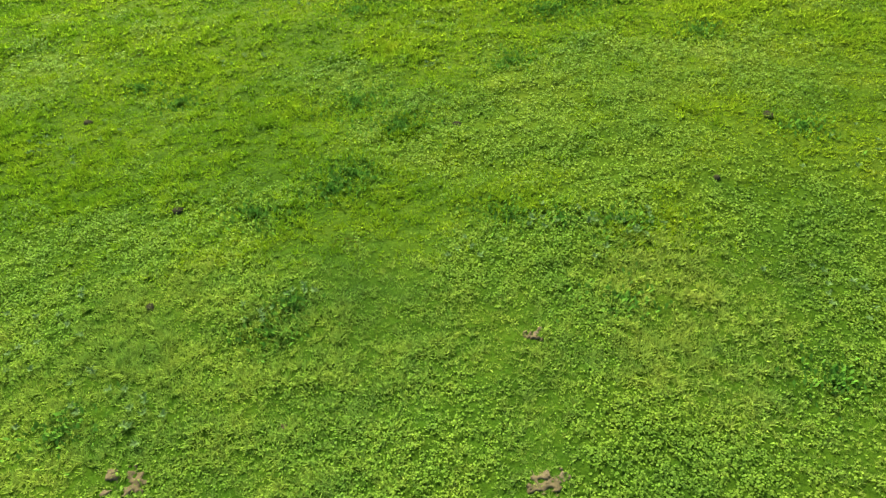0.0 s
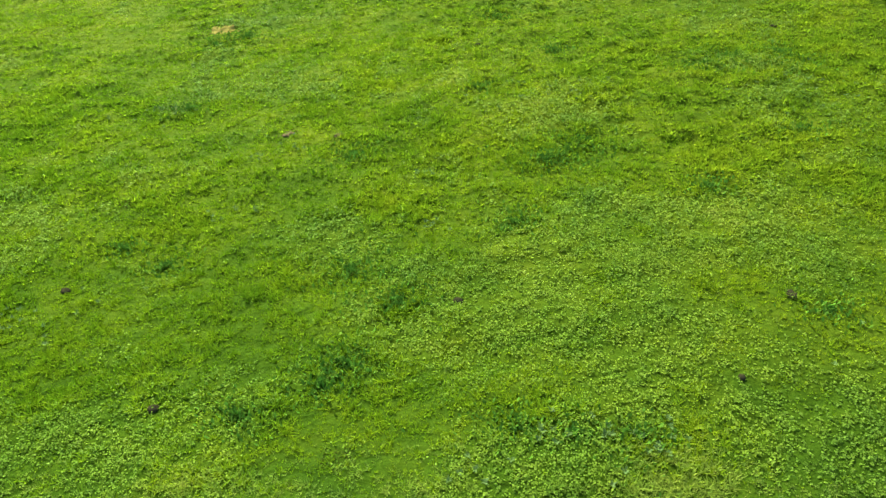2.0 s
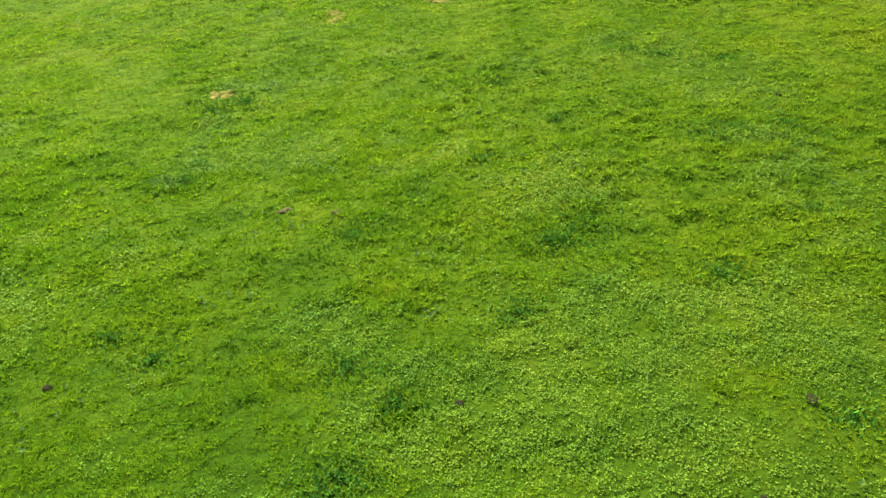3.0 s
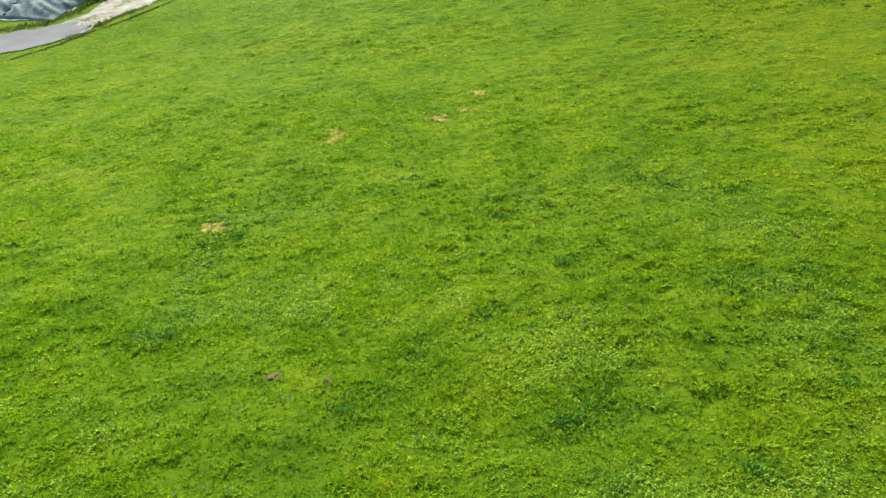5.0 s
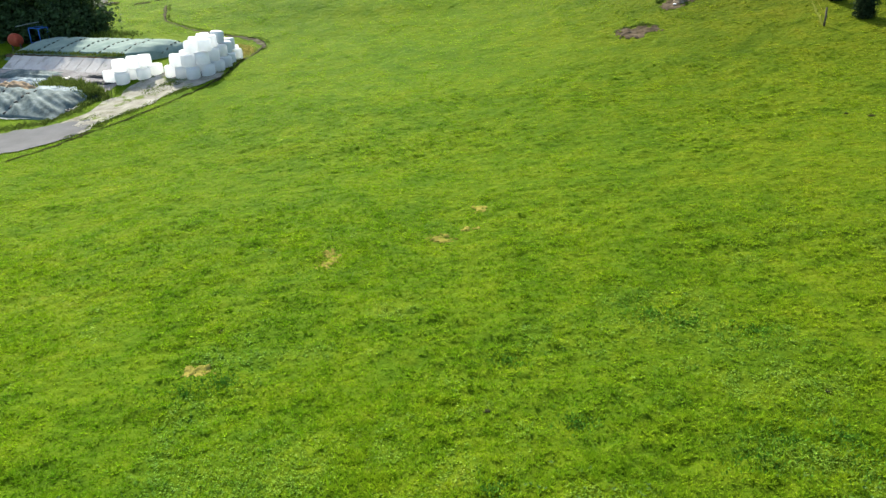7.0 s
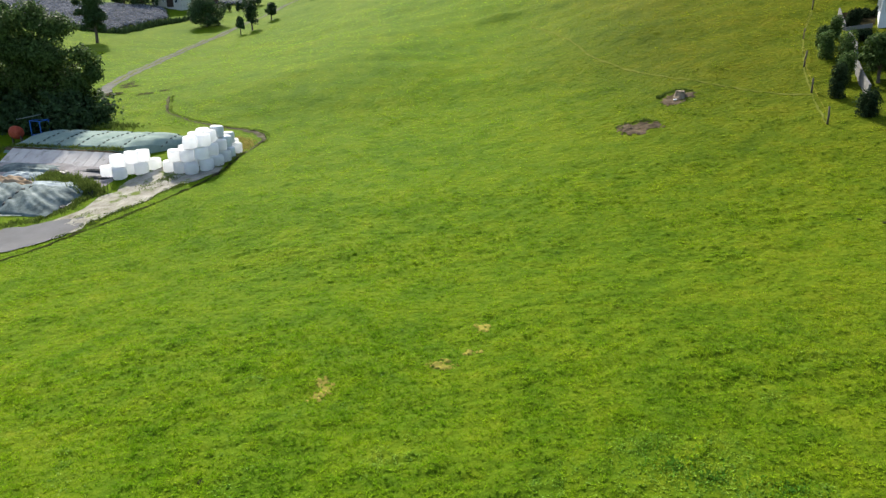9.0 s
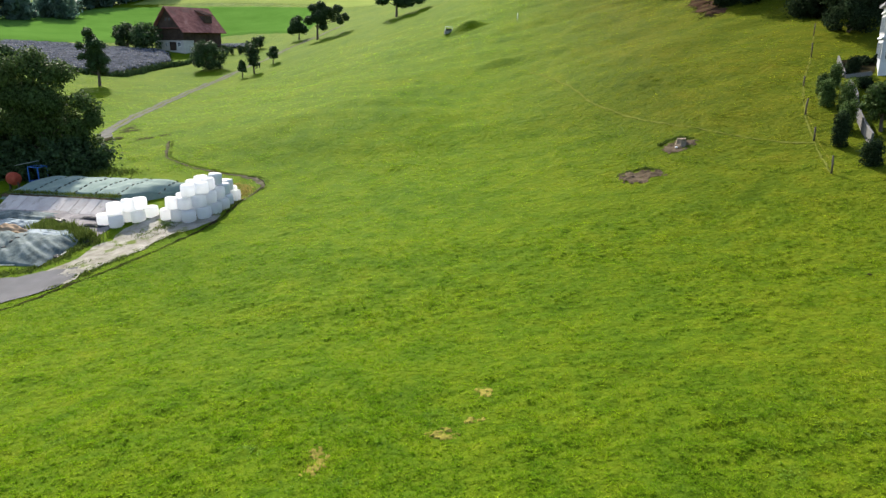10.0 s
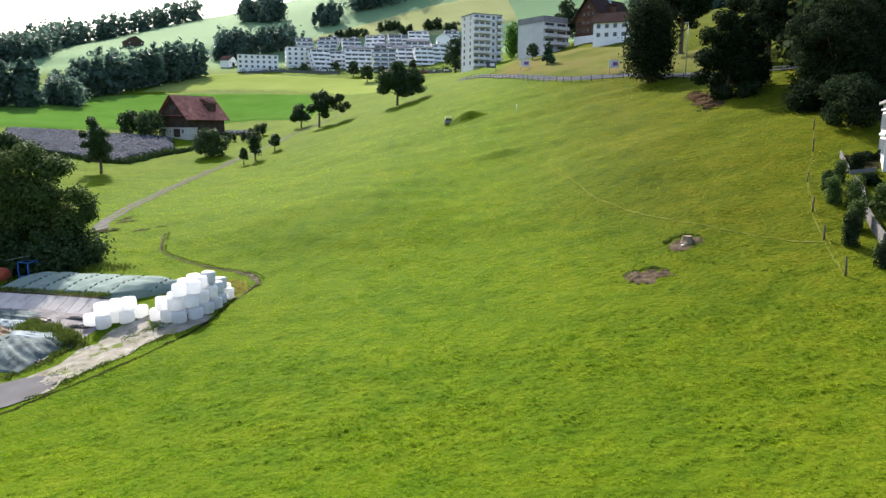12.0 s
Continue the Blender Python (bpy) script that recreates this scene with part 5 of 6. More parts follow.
def gable_body(w, d, h, ridge, drop=0.0, lead=0.5):
    """Walls and gables: w across, d deep along the ridge (y)."""
    v = [(-w / 2, -d / 2, -4), (w / 2, -d / 2, -4), (w / 2, -d / 2, h - drop), (0, -d / 2, ridge), (-w / 2, -d / 2, h), (-w / 2, d / 2, -4), (w / 2, d / 2, -4), (w / 2, d / 2, h - drop), (0, d / 2, ridge), (-w / 2, d / 2, h)]
    return v, [(0, 1, 2, 3, 4), (9, 8, 7, 6, 5), (0, 4, 9, 5), (1, 6, 7, 2), (2, 7, 8, 3), (3, 8, 9, 4), (0, 5, 6, 1)]


def slope_mesh(a, b, c, d, thick, mat):
    """A roof slope as a slab with corners a, b (eave), c, d (ridge)."""
    p = [Vector(q) for q in (a, b, c, d)]
    n = (p[1] - p[0]).cross(p[3] - p[0]).normalized()
    if n.z < 0:
        n = -n
    v = [q for q in p] + [q + n * thick for q in p]
    return mesh_of("roof_slope", v, [(3, 2, 1, 0), (4, 5, 6, 7), (0, 1, 5, 4), (1, 2, 6, 5), (2, 3, 7, 6), (3, 0, 4, 7)], mat)


def gable_roof(root, w, d, h, ridge, over, mat, drop=0.0):
    kl = (ridge - h) / (w / 2)
    kr = (ridge - h + drop) / (w / 2)
    part("roof_slope", slope_mesh((-w / 2 - over, -d / 2 - over, h - kl * over + 0.02), (-w / 2 - over, d / 2 + over, h - kl * over + 0.02), (0, d / 2 + over, ridge + 0.02), (0, -d / 2 - over, ridge + 0.02), 0.25, mat), root)
    part("roof_slope", slope_mesh((w / 2 + over, -d / 2 - over, h - drop - kr * over + 0.02), (w / 2 + over, d / 2 + over, h - drop - kr * over + 0.02), (0, d / 2 + over, ridge + 0.02), (0, -d / 2 - over, ridge + 0.02), 0.25, mat), root)


def barn():
    root = new("barn")
    w, d = 14.0, 19.0
    v, f = gable_body(w, d, 7.6, 15.3, -0.2)
    part("wall", mesh_of("wall", v, f, M_BOARD), root, "dark weathered board walls")
    gable_roof(root, w, d, 7.6, 15.3, 1.5, M_TILE, -0.2)
    part("plinth", box_mesh("plinth", (w + 0.3, 5.0, 7.4), M_OLDWHITE, (0, -d / 2 + 2.35, -0.1)), root, "stained whitewashed ground floor")
    for k, (x, w2, h2) in enumerate(((-4.6, 1.1, 1.1), (-1.5, 1.1, 1.1), (4.9, 1.6, 1.6))):
        window(root, w2, h2, pose(x, -d / 2 - 0.17, 2.2), M_WHITE)
    for x in (-0.9, 0.9):
        window(root, 1.0, 1.3, pose(x, -d / 2 - 0.03, 11.0), M_BOARD)
    part("eaves_board", box_mesh("eaves_board", (w + 1.6, 1.4, 0.25), M_TILE, (0, -d / 2 - 0.6, 7.9), 0.04), root, "small tiled lean-to roof over the gable")
    part("door", box_mesh("door", (3.2, 0.12, 3.0), M_BOARD, (1.8, -d / 2 - 0.2, 1.6)), root)
    dm = part("dormer", box_mesh("dormer", (3.4, 3.4, 2.6), M_BOARD, (4.4, 4.6, 11.2)), root)
    part("dormer_roof", slope_mesh((6.6, 2.4, 12.6), (6.6, 6.8, 12.6), (1.4, 6.8, 14.3), (1.4, 2.4, 14.3), 0.25, M_TILE_DARK), dm)
    stand(root, -96.4, 297, -27, sink=0.3)
    return tagged(root, "old farm barn with red tiled roof and white base", "barn")


barn()


def timber_house():
    root = new("timber_house")
    w, d, h = 11.5, 18.0, 9.0
    v, f = gable_body(w, d, h, 15.8)
    part("wall", mesh_of("wall", v, f, M_TIMBER), root, "brown timber framed upper walls")
    part("plinth", box_mesh("plinth", (w + 0.3, d + 0.3, 6.0), M_WHITE, (0, 0, -0.2)), root, "white rendered ground floor")
    gable_roof(root, w, d, h, 15.8, 1.2, M_TILE_DARK)
    for z, n in ((4.6, 5), (7.3, 5), (10.2, 3), (12.6, 1)):
        for k in range(n):
            window(root, 0.95, 1.15, pose((k - (n - 1) / 2) * 2.0, -d / 2 - 0.04, z), M_TIMBER)
        part("beam", box_mesh("beam", (min(w, n * 2.2 + 0.6), 0.16, 0.25), M_BOARD, (0, -d / 2 - 0.06, z - 1.1)), root)
    for k in range(4):
        window(root, 0.95, 1.15, pose(-w / 2 - 0.04, -d / 2 + 2.0 + k * 3.0, 4.6, 0, 0, 90), M_TIMBER)
        window(root, 0.95, 1.15, pose(w / 2 + 0.04, -d / 2 + 2.0 + k * 3.0, 7.2, 0, 0, 90), M_TIMBER)
    dm = part("dormer", box_mesh("dormer", (2.4, 2.6, 2.2), M_TIMBER, (3.4, -1.0, 12.2)), root)
    part("dormer_roof", box_mesh("dormer_roof", (3.0, 3.0, 0.25), M_TILE_DARK, (3.5, -1.0, 13.4), 0.03), dm)
    part("chimney", box_mesh("chimney", (0.9, 0.9, 2.4), M_GREYWALL, (0.8, 1.5, 15.8), 0.03), root)
    stand(root, 57.4, 286.0, -50, sink=3.0)
    return tagged(root, "dark brown timber framed house with steep roof", "house")


def annex():
    root = new("white_house")
    w, d, h = 17.0, 8.0, 5.6
    v, f = gable_body(d, w, h, 8.6)
    part("wall", mesh_of("wall", v, f, M_WHITE), root)
    gable_roof(root, d, w, h, 8.6, 0.6, M_TILE_DARK)
    for z in (1.5, 4.2):
        for k in range(6):
            window(root, 1.2, 1.3, pose(d / 2 + 0.04, -w / 2 + 1.8 + k * 2.7, z, 0, 0, 90), M_ROOFGREY)
            window(root, 1.2, 1.3, pose(-d / 2 - 0.04, -w / 2 + 1.8 + k * 2.7, z, 0, 0, 90), M_ROOFGREY)
    stand(root, 57.5, 258.5, 62)
    return tagged(root, "long white two storey house with grey roof", "house")


timber_house()
annex()


def garden_house():
    """House with blue-grey window bands at the garden's end; its white walls are greyed to paint in shade."""
    root = new("garden_house")
    part("wall", box_mesh("wall", (9, 9, 12), M_GREYWALL, (0, 0, 1.0), 0.03), root)
    part("roof", box_mesh("roof", (10, 10, 0.4), M_ROOFGREY, (0, 0, 7.2), 0.04), root)
    for z in (1.6, 4.8):
        part("ledge", box_mesh("ledge", (9.4, 9.4, 0.25), M_GREYWALL, (0, 0, z + 1.55), 0.03), root)
        for k in range(3):
            window(root, 2.2, 2.0, pose(-3 + 3 * k, -4.53, z), M_STEEL)
            window(root, 2.2, 2.0, pose(-4.53, -3 + 3 * k, z, 0, 0, 90), M_STEEL)
    stand(root, 60.5, 109.6, -27)
    return tagged(root, "white modern house greyed for shade, with window bands beside the garden", "house")


garden_house()


def shed(x, y, w, d, h, turn, mat, roof, name, label):
    root = new(name)
    v, f = gable_body(w, d, h, h + w * 0.32)
    part("wall", mesh_of("wall", v, f, mat), root)
    gable_roof(root, w, d, h, h + w * 0.32, 0.6, roof)
    part("door", box_mesh("door", (2.6, 0.12, 2.6), M_BOARD, (0.5, -d / 2 - 0.05, 1.3)), root)
    for sx in (-w / 2 + 1.3, w / 2 - 1.3):
        window(root, 1.0, 1.1, pose(sx, -d / 2 - 0.04, h * 0.62), M_WHITE)
    stand(root, x, y, turn)
    return tagged(root, label, "farm building")


shed(-73, 122, 9, 10, 4.4, 25, M_RED, M_TILE, "red_shed", "red painted farm shed half hidden behind the tree")
shed(-90, 138, 10, 11, 6.5, 20, M_WHITE, M_TILE, "farmhouse", "white farmhouse behind the large tree")
shed(-241, 592, 12, 13, 3.0, 40, M_BOARD, M_TILE_DARK, "farmhouse", "old brown farmhouse above the wood")
shed(-0.9, 530, 9, 9, 10, 5, M_WHITE, M_ROOFGREY, "gabled_house", "white gabled house between the terraces")
shed(-142, 504, 8.5, 7, 4, 70, M_WHITE, M_TILE_DARK, "farmhouse", "white house at the edge of the town")
shed(-163, 562, 10, 12, 5, 10, M_WHITE, M_TILE_DARK, "farmhouse", "white farmhouse on the far slope")

# ---- fences, posts, signs, walls ----


def post(x, y, h, lean, name="fence_post"):
    me = tube_mesh(name, [(0, 0, -0.4), (0, 0, h * 0.5), (lean, 0, h)], [0.10, 0.095, 0.085], M_POST, 8)
    return tagged(stand(new(name, me), x, y, random.uniform(0, 360)), "dark weathered wooden post of the pasture fence", "post", "posts of the pasture fence")


for x, y, h, l in ((51.6, 119.5, 1.9, 0.05), (42.4, 100.3, 1.9, 0.12), (40.1, 93.0, 1.6, 0.05), (37.9, 84.5, 1.8, 0.1), (46.4, 109.9, 1.3, 0.0), (55.5, 127.5, 1.8, 0.05)):
    post(x, y, h, l)


def wire(name, pts, h, label):
    p = smooth_line(pts, 2.0)
    q = [(a, b, float(height(a, b)[0]) + h) for a, b in p]
    me = tube_mesh(name, q, [0.014] * len(q), M_STRAW, 5)
    return tagged(new(name, me), label, "fence tape")


FENCE = [(37.9, 84.5), (40.1, 93.0), (42.4, 100.3), (46.4, 109.9), (51.6, 119.5), (55.5, 127.5)]
ribbon("fence_strip", FENCE, 0.15, M_TRODDEN, 0.05, "pale strip of worn grass under the fence tape", "grass strip", 0.6, 3, 0.14)
wire("fence_tape", FENCE, 0.9, "pale electric fence tape strung between posts")


def rail_fence(pts):
    root = new("rail_fence")
    line = smooth_line(pts, 3.0)
    me = box_mesh("post", (0.16, 0.16, 1.8), M_POST, (0, 0, 0.60), 0.02)
    prev = None
    for x, y in line:
        z = float(height(x, y)[0])
        part("post", me, root, "", pose(x, y, z))
        if prev is not None:
            for hz in (0.55, 1.15):
                a, b = Vector((*prev[:2], prev[2] + hz)), Vector((x, y, z + hz))
                part("rail", box_mesh("rail", ((b - a).length, 0.08, 0.13), M_RAILWOOD), root, "", Matrix.Translation((a + b) / 2) @ (b - a).to_track_quat("X", "Z").to_matrix().to_4x4())
        prev = (x, y, z)
    return tagged(root, "grey wooden post and rail fence along the road", "fence")


rail_fence([(8, 281), (12.4, 271.5), (19.7, 244.5), (32, 215.5), (44.8, 203), (56, 186.5), (64, 175.5), (76, 162)])


def sign(x, y, w, h, mat, ink, turn):
    root = new("roadside_sign")
    for sx in (-w / 2 + 0.2, w / 2 - 0.2):
        part("leg", tube_mesh("leg", [(sx, 0.06, -0.5), (sx, 0.06, 1.4 + h)], [0.06, 0.06], M_STEEL), root)
    part("board", box_mesh("board", (w, 0.08, h), mat, (0, 0, 1.4 + h / 2), 0.01), root)
    part("lettering", box_mesh("lettering", (w * 0.5, 0.02, h * 0.45), ink, (w * 0.12, -0.05, 1.4 + h * 0.5)), root, "plain printed patch")
    stand(root, x, y, turn)
    return tagged(root, "rectangular printed board on two legs beside the road", "sign", "roadside boards")


sign(16.6, 281, 3.4, 2.2, M_SIGNDARK, M_SIGN, 10)
sign(25.5, 252, 3.0, 2.0, M_SIGN, M_SIGNINK, 12)
sign(44.5, 212, 2.9, 2.0, M_SIGN, M_SIGNINK, 15)


def lamp_post(x, y, h, label="tall pale street lamp beside the road"):
    root = new("street_lamp")
    part("pole", tube_mesh("pole", [(0, 0, -0.5), (0, 0, h * 0.6), (0, 0, h)], [0.11, 0.09, 0.06], M_STEEL), root)
    part("lamp_head", box_mesh("lamp_head", (0.9, 0.3, 0.14), M_STEEL, (-0.4, 0, h), 0.03), root)
    return tagged(stand(root, x, y), label, "street lamp", "street lamps")


lamp_post(56.2, 190, 12.0)
lamp_post(82, 139, 17.0)
lamp_post(17.5, 322, 11.0)
lamp_post(26, 258, 9.0)
lamp_post(8.5, 402, 12.0)


def garden_wall(pts, h, label):
    root = new("garden_wall")
    line = smooth_line(pts, 2.0)
    for (x0, y0), (x1, y1) in zip(line[:-1], line[1:]):
        a, b = Vector((x0, y0, ground_at(x0, y0))), Vector((x1, y1, ground_at(x1, y1)))
        m = Matrix.Translation((a + b) / 2) @ (b - a).to_track_quat("X", "Z").to_matrix().to_4x4()
        part("wall_segment", box_mesh("wall_segment", ((b - a).length + 0.04, 0.22, h + 1.2), M_GARDENWALL, (0, 0, h / 2 - 0.6), 0.02), root, "", m)
    return tagged(root, label, "garden wall")


garden_wall([(49.8, 105.6), (48.9, 102.0), (46.7, 97.0), (45.5, 93.6), (44.3, 89.6)], 1.35, "pale concrete garden wall along the slope")
garden_wall([(53.6, 116.0), (52.4, 112.6), (51.3, 109.6)], 0.8, "pale concrete wall round a garden terrace")
garden_wall([(51.3, 109.2), (52.8, 108.8), (54.2, 108.4)], 0.5, "low concrete wall closing a garden terrace")

sheet("garden_bed", [(51.6, 109.8), (53.2, 109.4), (54.8, 109.0)], [(53.7, 115.8), (56.0, 115.2), (58.0, 114.6)], M_MUD, 0.1, "dark bare earth of a garden terrace", "garden bed", 0.6, 8, 0.2)
M_SHRUB = material("shrub_leaves", ((0.040, 0.070, 0.020), (0.085, 0.130, 0.036)), 0.8, 0.6, 0, 5.0, island=0.5, each=0.2, translucent=0.38, spec=0.03)
# shrubs by the garden
for x, y, h, rad, seed, mat in ((47.0, 106.3, 2.4, 0.75, 41, M_SHRUB), (49.1, 107.8, 2.6, 0.8, 42, M_SHRUB), (45.6, 101.7, 3.1, 0.95, 43, M_SHRUB), (46.8, 99.6, 3.6, 1.15, 44, M_SHRUB),
                                (41.6, 90.6, 3.7, 0.85, 45, M_LEAF_DARK), (44.0, 94.6, 3.2, 1.0, 46, M_SHRUB), (41.9, 85.0, 2.4, 1.1, 47, M_LEAF_DARK), (52.4, 109.9, 2.2, 0.9, 48, M_LEAF_DARK)):
    tagged(stand(tree(h * 1.1, rad, 0.0, seed, mat, 3600, 0.095, "column", "shrub"), x, y), "upright leafy garden shrub on the grassy bank", "shrub", "shrubs on the garden bank")
for x, y, h, rad, seed in ((53.8, 112.8, 1.5, 0.9, 52), (55.6, 113.2, 1.3, 0.9, 53), (57.2, 113.0, 1.4, 0.9, 54), (51.6, 104.6, 1.5, 1.1, 55)):
    tagged(stand(tree(h, rad, 0.0, seed, M_LEAF_DARK, 2600, 0.13, "bushy", "shrub"), x, y), "dense dark evergreen bush on the garden terrace", "shrub", "dark bushes of the garden terrace")
tagged(stand(tree(5.4, 2.4, 1.1, 49, M_SHRUB, 4200, 0.17, "round"), 46.9, 92.6), "small round leafy tree beside the garden wall", "tree")

# ---- things in the pasture ----


def stump(x, y):
    r = random.Random(5)
    verts, faces, s = [], [], 16
    for z, rad in ((-0.2, 0.95), (0.1, 0.75), (0.45, 0.62), (0.8, 0.58), (0.82, 0.3)):
        for k in range(s):
            t = 2 * math.pi * k / s
            q = rad * (1 + 0.14 * math.sin(3 * t) + r.uniform(-0.05, 0.05))
            verts.append((q * math.cos(t), q * math.sin(t), z))
    for i in range(4):
        for k in range(s):
            faces.append((i * s + k, i * s + (k + 1) % s, (i + 1) * s + (k + 1) % s, (i + 1) * s + k))
    faces.append(tuple(4 * s + k for k in range(s)))
    return tagged(stand(new("tree_stump", mesh_of("tree_stump", verts, faces, M_STUMP)), x, y), "brown cut tree stump in a bare soil hollow", "tree stump")


stump(27.7, 98.9).scale = (0.85, 0.85, 0.85)


def salt_lick(x, y):
    """A weathered block, hollowed by licking."""
    bm = bmesh.new()
    bmesh.ops.create_icosphere(bm, subdivisions=2, radius=0.19)
    for p in bm.verts:
        p.co.z = max(p.co.z * 0.7, -0.08) - 0.06 * math.exp(-(p.co.x**2 + p.co.y**2) / 0.03) * (p.co.z > 0)
        p.co.x *= 1.25
    ob = stand(new("salt_lick", bm_mesh(bm, "salt_lick", M_WHITE, True)), x, y, 20)
    ob.location.z += 0.11
    return tagged(ob, "small white salt lick lying beside the stump", "salt lick")


salt_lick(26.9, 98.1)


def trough(x, y):
    root = new("water_trough")
    bm = bmesh.new()
    for size, c in (((2.2, 0.12, 0.8), (0, -0.5, 0.4)), ((2.2, 0.12, 0.8), (0, 0.5, 0.4)), ((0.12, 0.9, 0.8), (-1.04, 0, 0.4)), ((0.12, 0.9, 0.8), (1.04, 0, 0.4)), ((2.1, 0.9, 0.1), (0, 0, 0.1))):
        r = bmesh.ops.create_cube(bm, size=1.0)
        bmesh.ops.scale(bm, vec=size, verts=r["verts"])
        bmesh.ops.translate(bm, vec=c, verts=r["verts"])
    part("basin", bm_mesh(bm, "basin", M_STONE), root)
    part("tank", box_mesh("tank", (1.5, 1.1, 1.25), M_BLACK, (0.1, 1.2, 0.62), 0.06), root, "dark water tank")
    for sx in (-0.75, 0.95):
        part("frame_post", tube_mesh("frame_post", [(sx, 0.6, -0.3), (sx, 0.6, 1.75)], [0.06, 0.06], M_WHITE), root, "white frame post")
    part("frame_bar", tube_mesh("frame_bar", [(-0.75, 0.6, 1.7), (0.95, 0.6, 1.7)], [0.06, 0.06], M_WHITE), root, "white frame bar")
    return tagged(stand(root, x, y, 8), "pale stone water trough with a dark tank at a grassy mound", "trough")


trough(1.0, 200.4)


def mound(x, y, rx, ry, h):
    v, faces, n, k = [], [], 10, 28
    for i in range(n + 1):
        f = i / n
        for j in range(k):
            t = 2 * math.pi * j / k
            px, py = x + rx * f * math.cos(t), y + ry * f * math.sin(t)
            v.append((px, py, float(height(px, py)[0]) + h * (math.cos(f * math.pi) * 0.5 + 0.5) - 0.04))
    for i in range(n):
        for j in range(k):
            faces.append((i * k + j, i * k + (j + 1) % k, (i + 1) * k + (j + 1) % k, (i + 1) * k + j))
    return tagged(new("grass_mound", mesh_of("grass_mound", v, faces, M_GROUND, True)), "low grassy mound beside the trough", "mound", kind="structure")


mound(5.6, 200, 6.4, 3.6, 2.0)
mound(10.5, 160, 7.0, 4.0, 0.7)


def white_post(x, y, h):
    me = tube_mesh("marker_post", [(0, 0, -0.3), (0.05, 0, h)], [0.09, 0.08], M_WHITE)
    return tagged(stand(new("marker_post", me), x, y), "slim white marker post standing in the pasture", "post")


white_post(17.5, 196, 1.5)


def cow_pat(x, y, size, seed):
    r = random.Random(seed)
    v, faces, k = [(0, 0, 0.025)], [], 12
    for ring, z in ((0.5, 0.023), (0.85, 0.010), (1.0, -0.02)):
        for j in range(k):
            t = 2 * math.pi * j / k
            q = size * ring * (1 + r.uniform(-0.16, 0.16))
            v.append((q * math.cos(t), q * 0.8 * math.sin(t), z + r.uniform(-0.006, 0.01)))
    for j in range(k):
        faces.append((0, 1 + j, 1 + (j + 1) % k))
        for i in range(2):
            a = 1 + i * k
            faces.append((a + j, a + k + j, a + k + (j + 1) % k, a + (j + 1) % k))
    ob = stand(new("cow_pat", mesh_of("cow_pat", v, faces, M_DUNG, True)), x, y, r.uniform(0, 360))
    ob.location.z += 0.035
    return tagged(ob, "dried dark cow pat lying in the grass", "cow pat", "cow pats in the pasture")


for i, (x, y, s) in enumerate(((-5.9, 12.0, 0.13), (7.8, 14.5, 0.17), (-9.4, 15.9, 0.13), (-5.6, 9.0, 0.10), (0.35, 14.8, 0.13), (31.3, 61.9, 0.30), (30.1, 63.2, 0.22), (-9.8, 37.1, 0.16), (1.4, 30.2, 0.14), (5.9, 12.1, 0.09), (13.2, 30.5, 0.17))):
    cow_pat(x, y, s, 60 + i)

PATCHES = ((-4.9, 5.4, 0.60, 0.45, 0), (1.5, 5.0, 0.5, 0.3, 0), (1.55, 7.8, 0.28, 0.35, 0), (-2.6, 6.2, 0.22, 0.12, 0), (-2.0, 10.6, 0.5, 0.22, 1), (-9.0, 19.8, 0.5, 0.3, 1), (-9.9, 33.9, 0.9, 0.6, 1), (-5.2, 23.6, 0.55, 0.5, 0),
           (-3.4, 23.2, 0.3, 0.3, 0), (-6.1, 43.9, 0.8, 1.6, 1), (-0.1, 45.9, 1.0, 0.7, 1), (1.4, 47.1, 0.6, 0.5, 1), (2.1, 50.1, 0.8, 0.8, 1), (10.1, 51.6, 0.5, 0.5, 1), (-6.5, 28.9, 0.4, 0.4, 1), (-2.5, 27.5, 0.4, 0.3, 1), (-6.3, 34.4, 0.4, 0.4, 1))


def bare_patch(x, y, rx, ry, dry, seed, mat=None, label="", lift=0.03, wild=1.0):
    """A worn spot: a ragged, crumbly skin of soil or dead grass whose rim dips under the sward."""
    n = 46 if max(rx, ry) < 1.5 else 64
    gx, gy = np.meshgrid(np.linspace(-1.25, 1.25, n + 1), np.linspace(-1.25, 1.25, n + 1))
    px, py = x + rx * gx.ravel(), y + ry * gy.ravel()
    small = min(rx, ry)
    field = gx.ravel()**2 + gy.ravel()**2 + wild * (0.75 * vnoise(px, py, 0.5 * small, seed % 7) + 0.5 * vnoise(px, py, 0.17 * small, seed % 5 + 3))
    z = height(px, py) + lift + 0.03 * vnoise(px, py, 0.16, 51) + 0.02 * vnoise(px, py, 0.07, 52) - 0.14 * np.clip(field - 0.35, 0, 0.5)
    i = (np.arange(n)[:, None] * (n + 1) + np.arange(n)[None]).ravel()
    quads = np.stack([i, i + 1, i + n + 2, i + n + 1], 1)
    quads = quads[(field[quads] < 0.8).all(1)]
    used, back = np.unique(quads, return_inverse=True)
    v, faces = np.column_stack([px, py, z])[used], back.reshape(-1, 4)
    ob = new("bare_patch", mesh_of("bare_patch", v, faces, mat or (M_STRAW if dry else M_DRYSOIL), True))
    return tagged(ob, label or "withered yellowish spot in the pasture" if dry else "bare brown soil spot in the pasture", "bare patch", kind="structure")


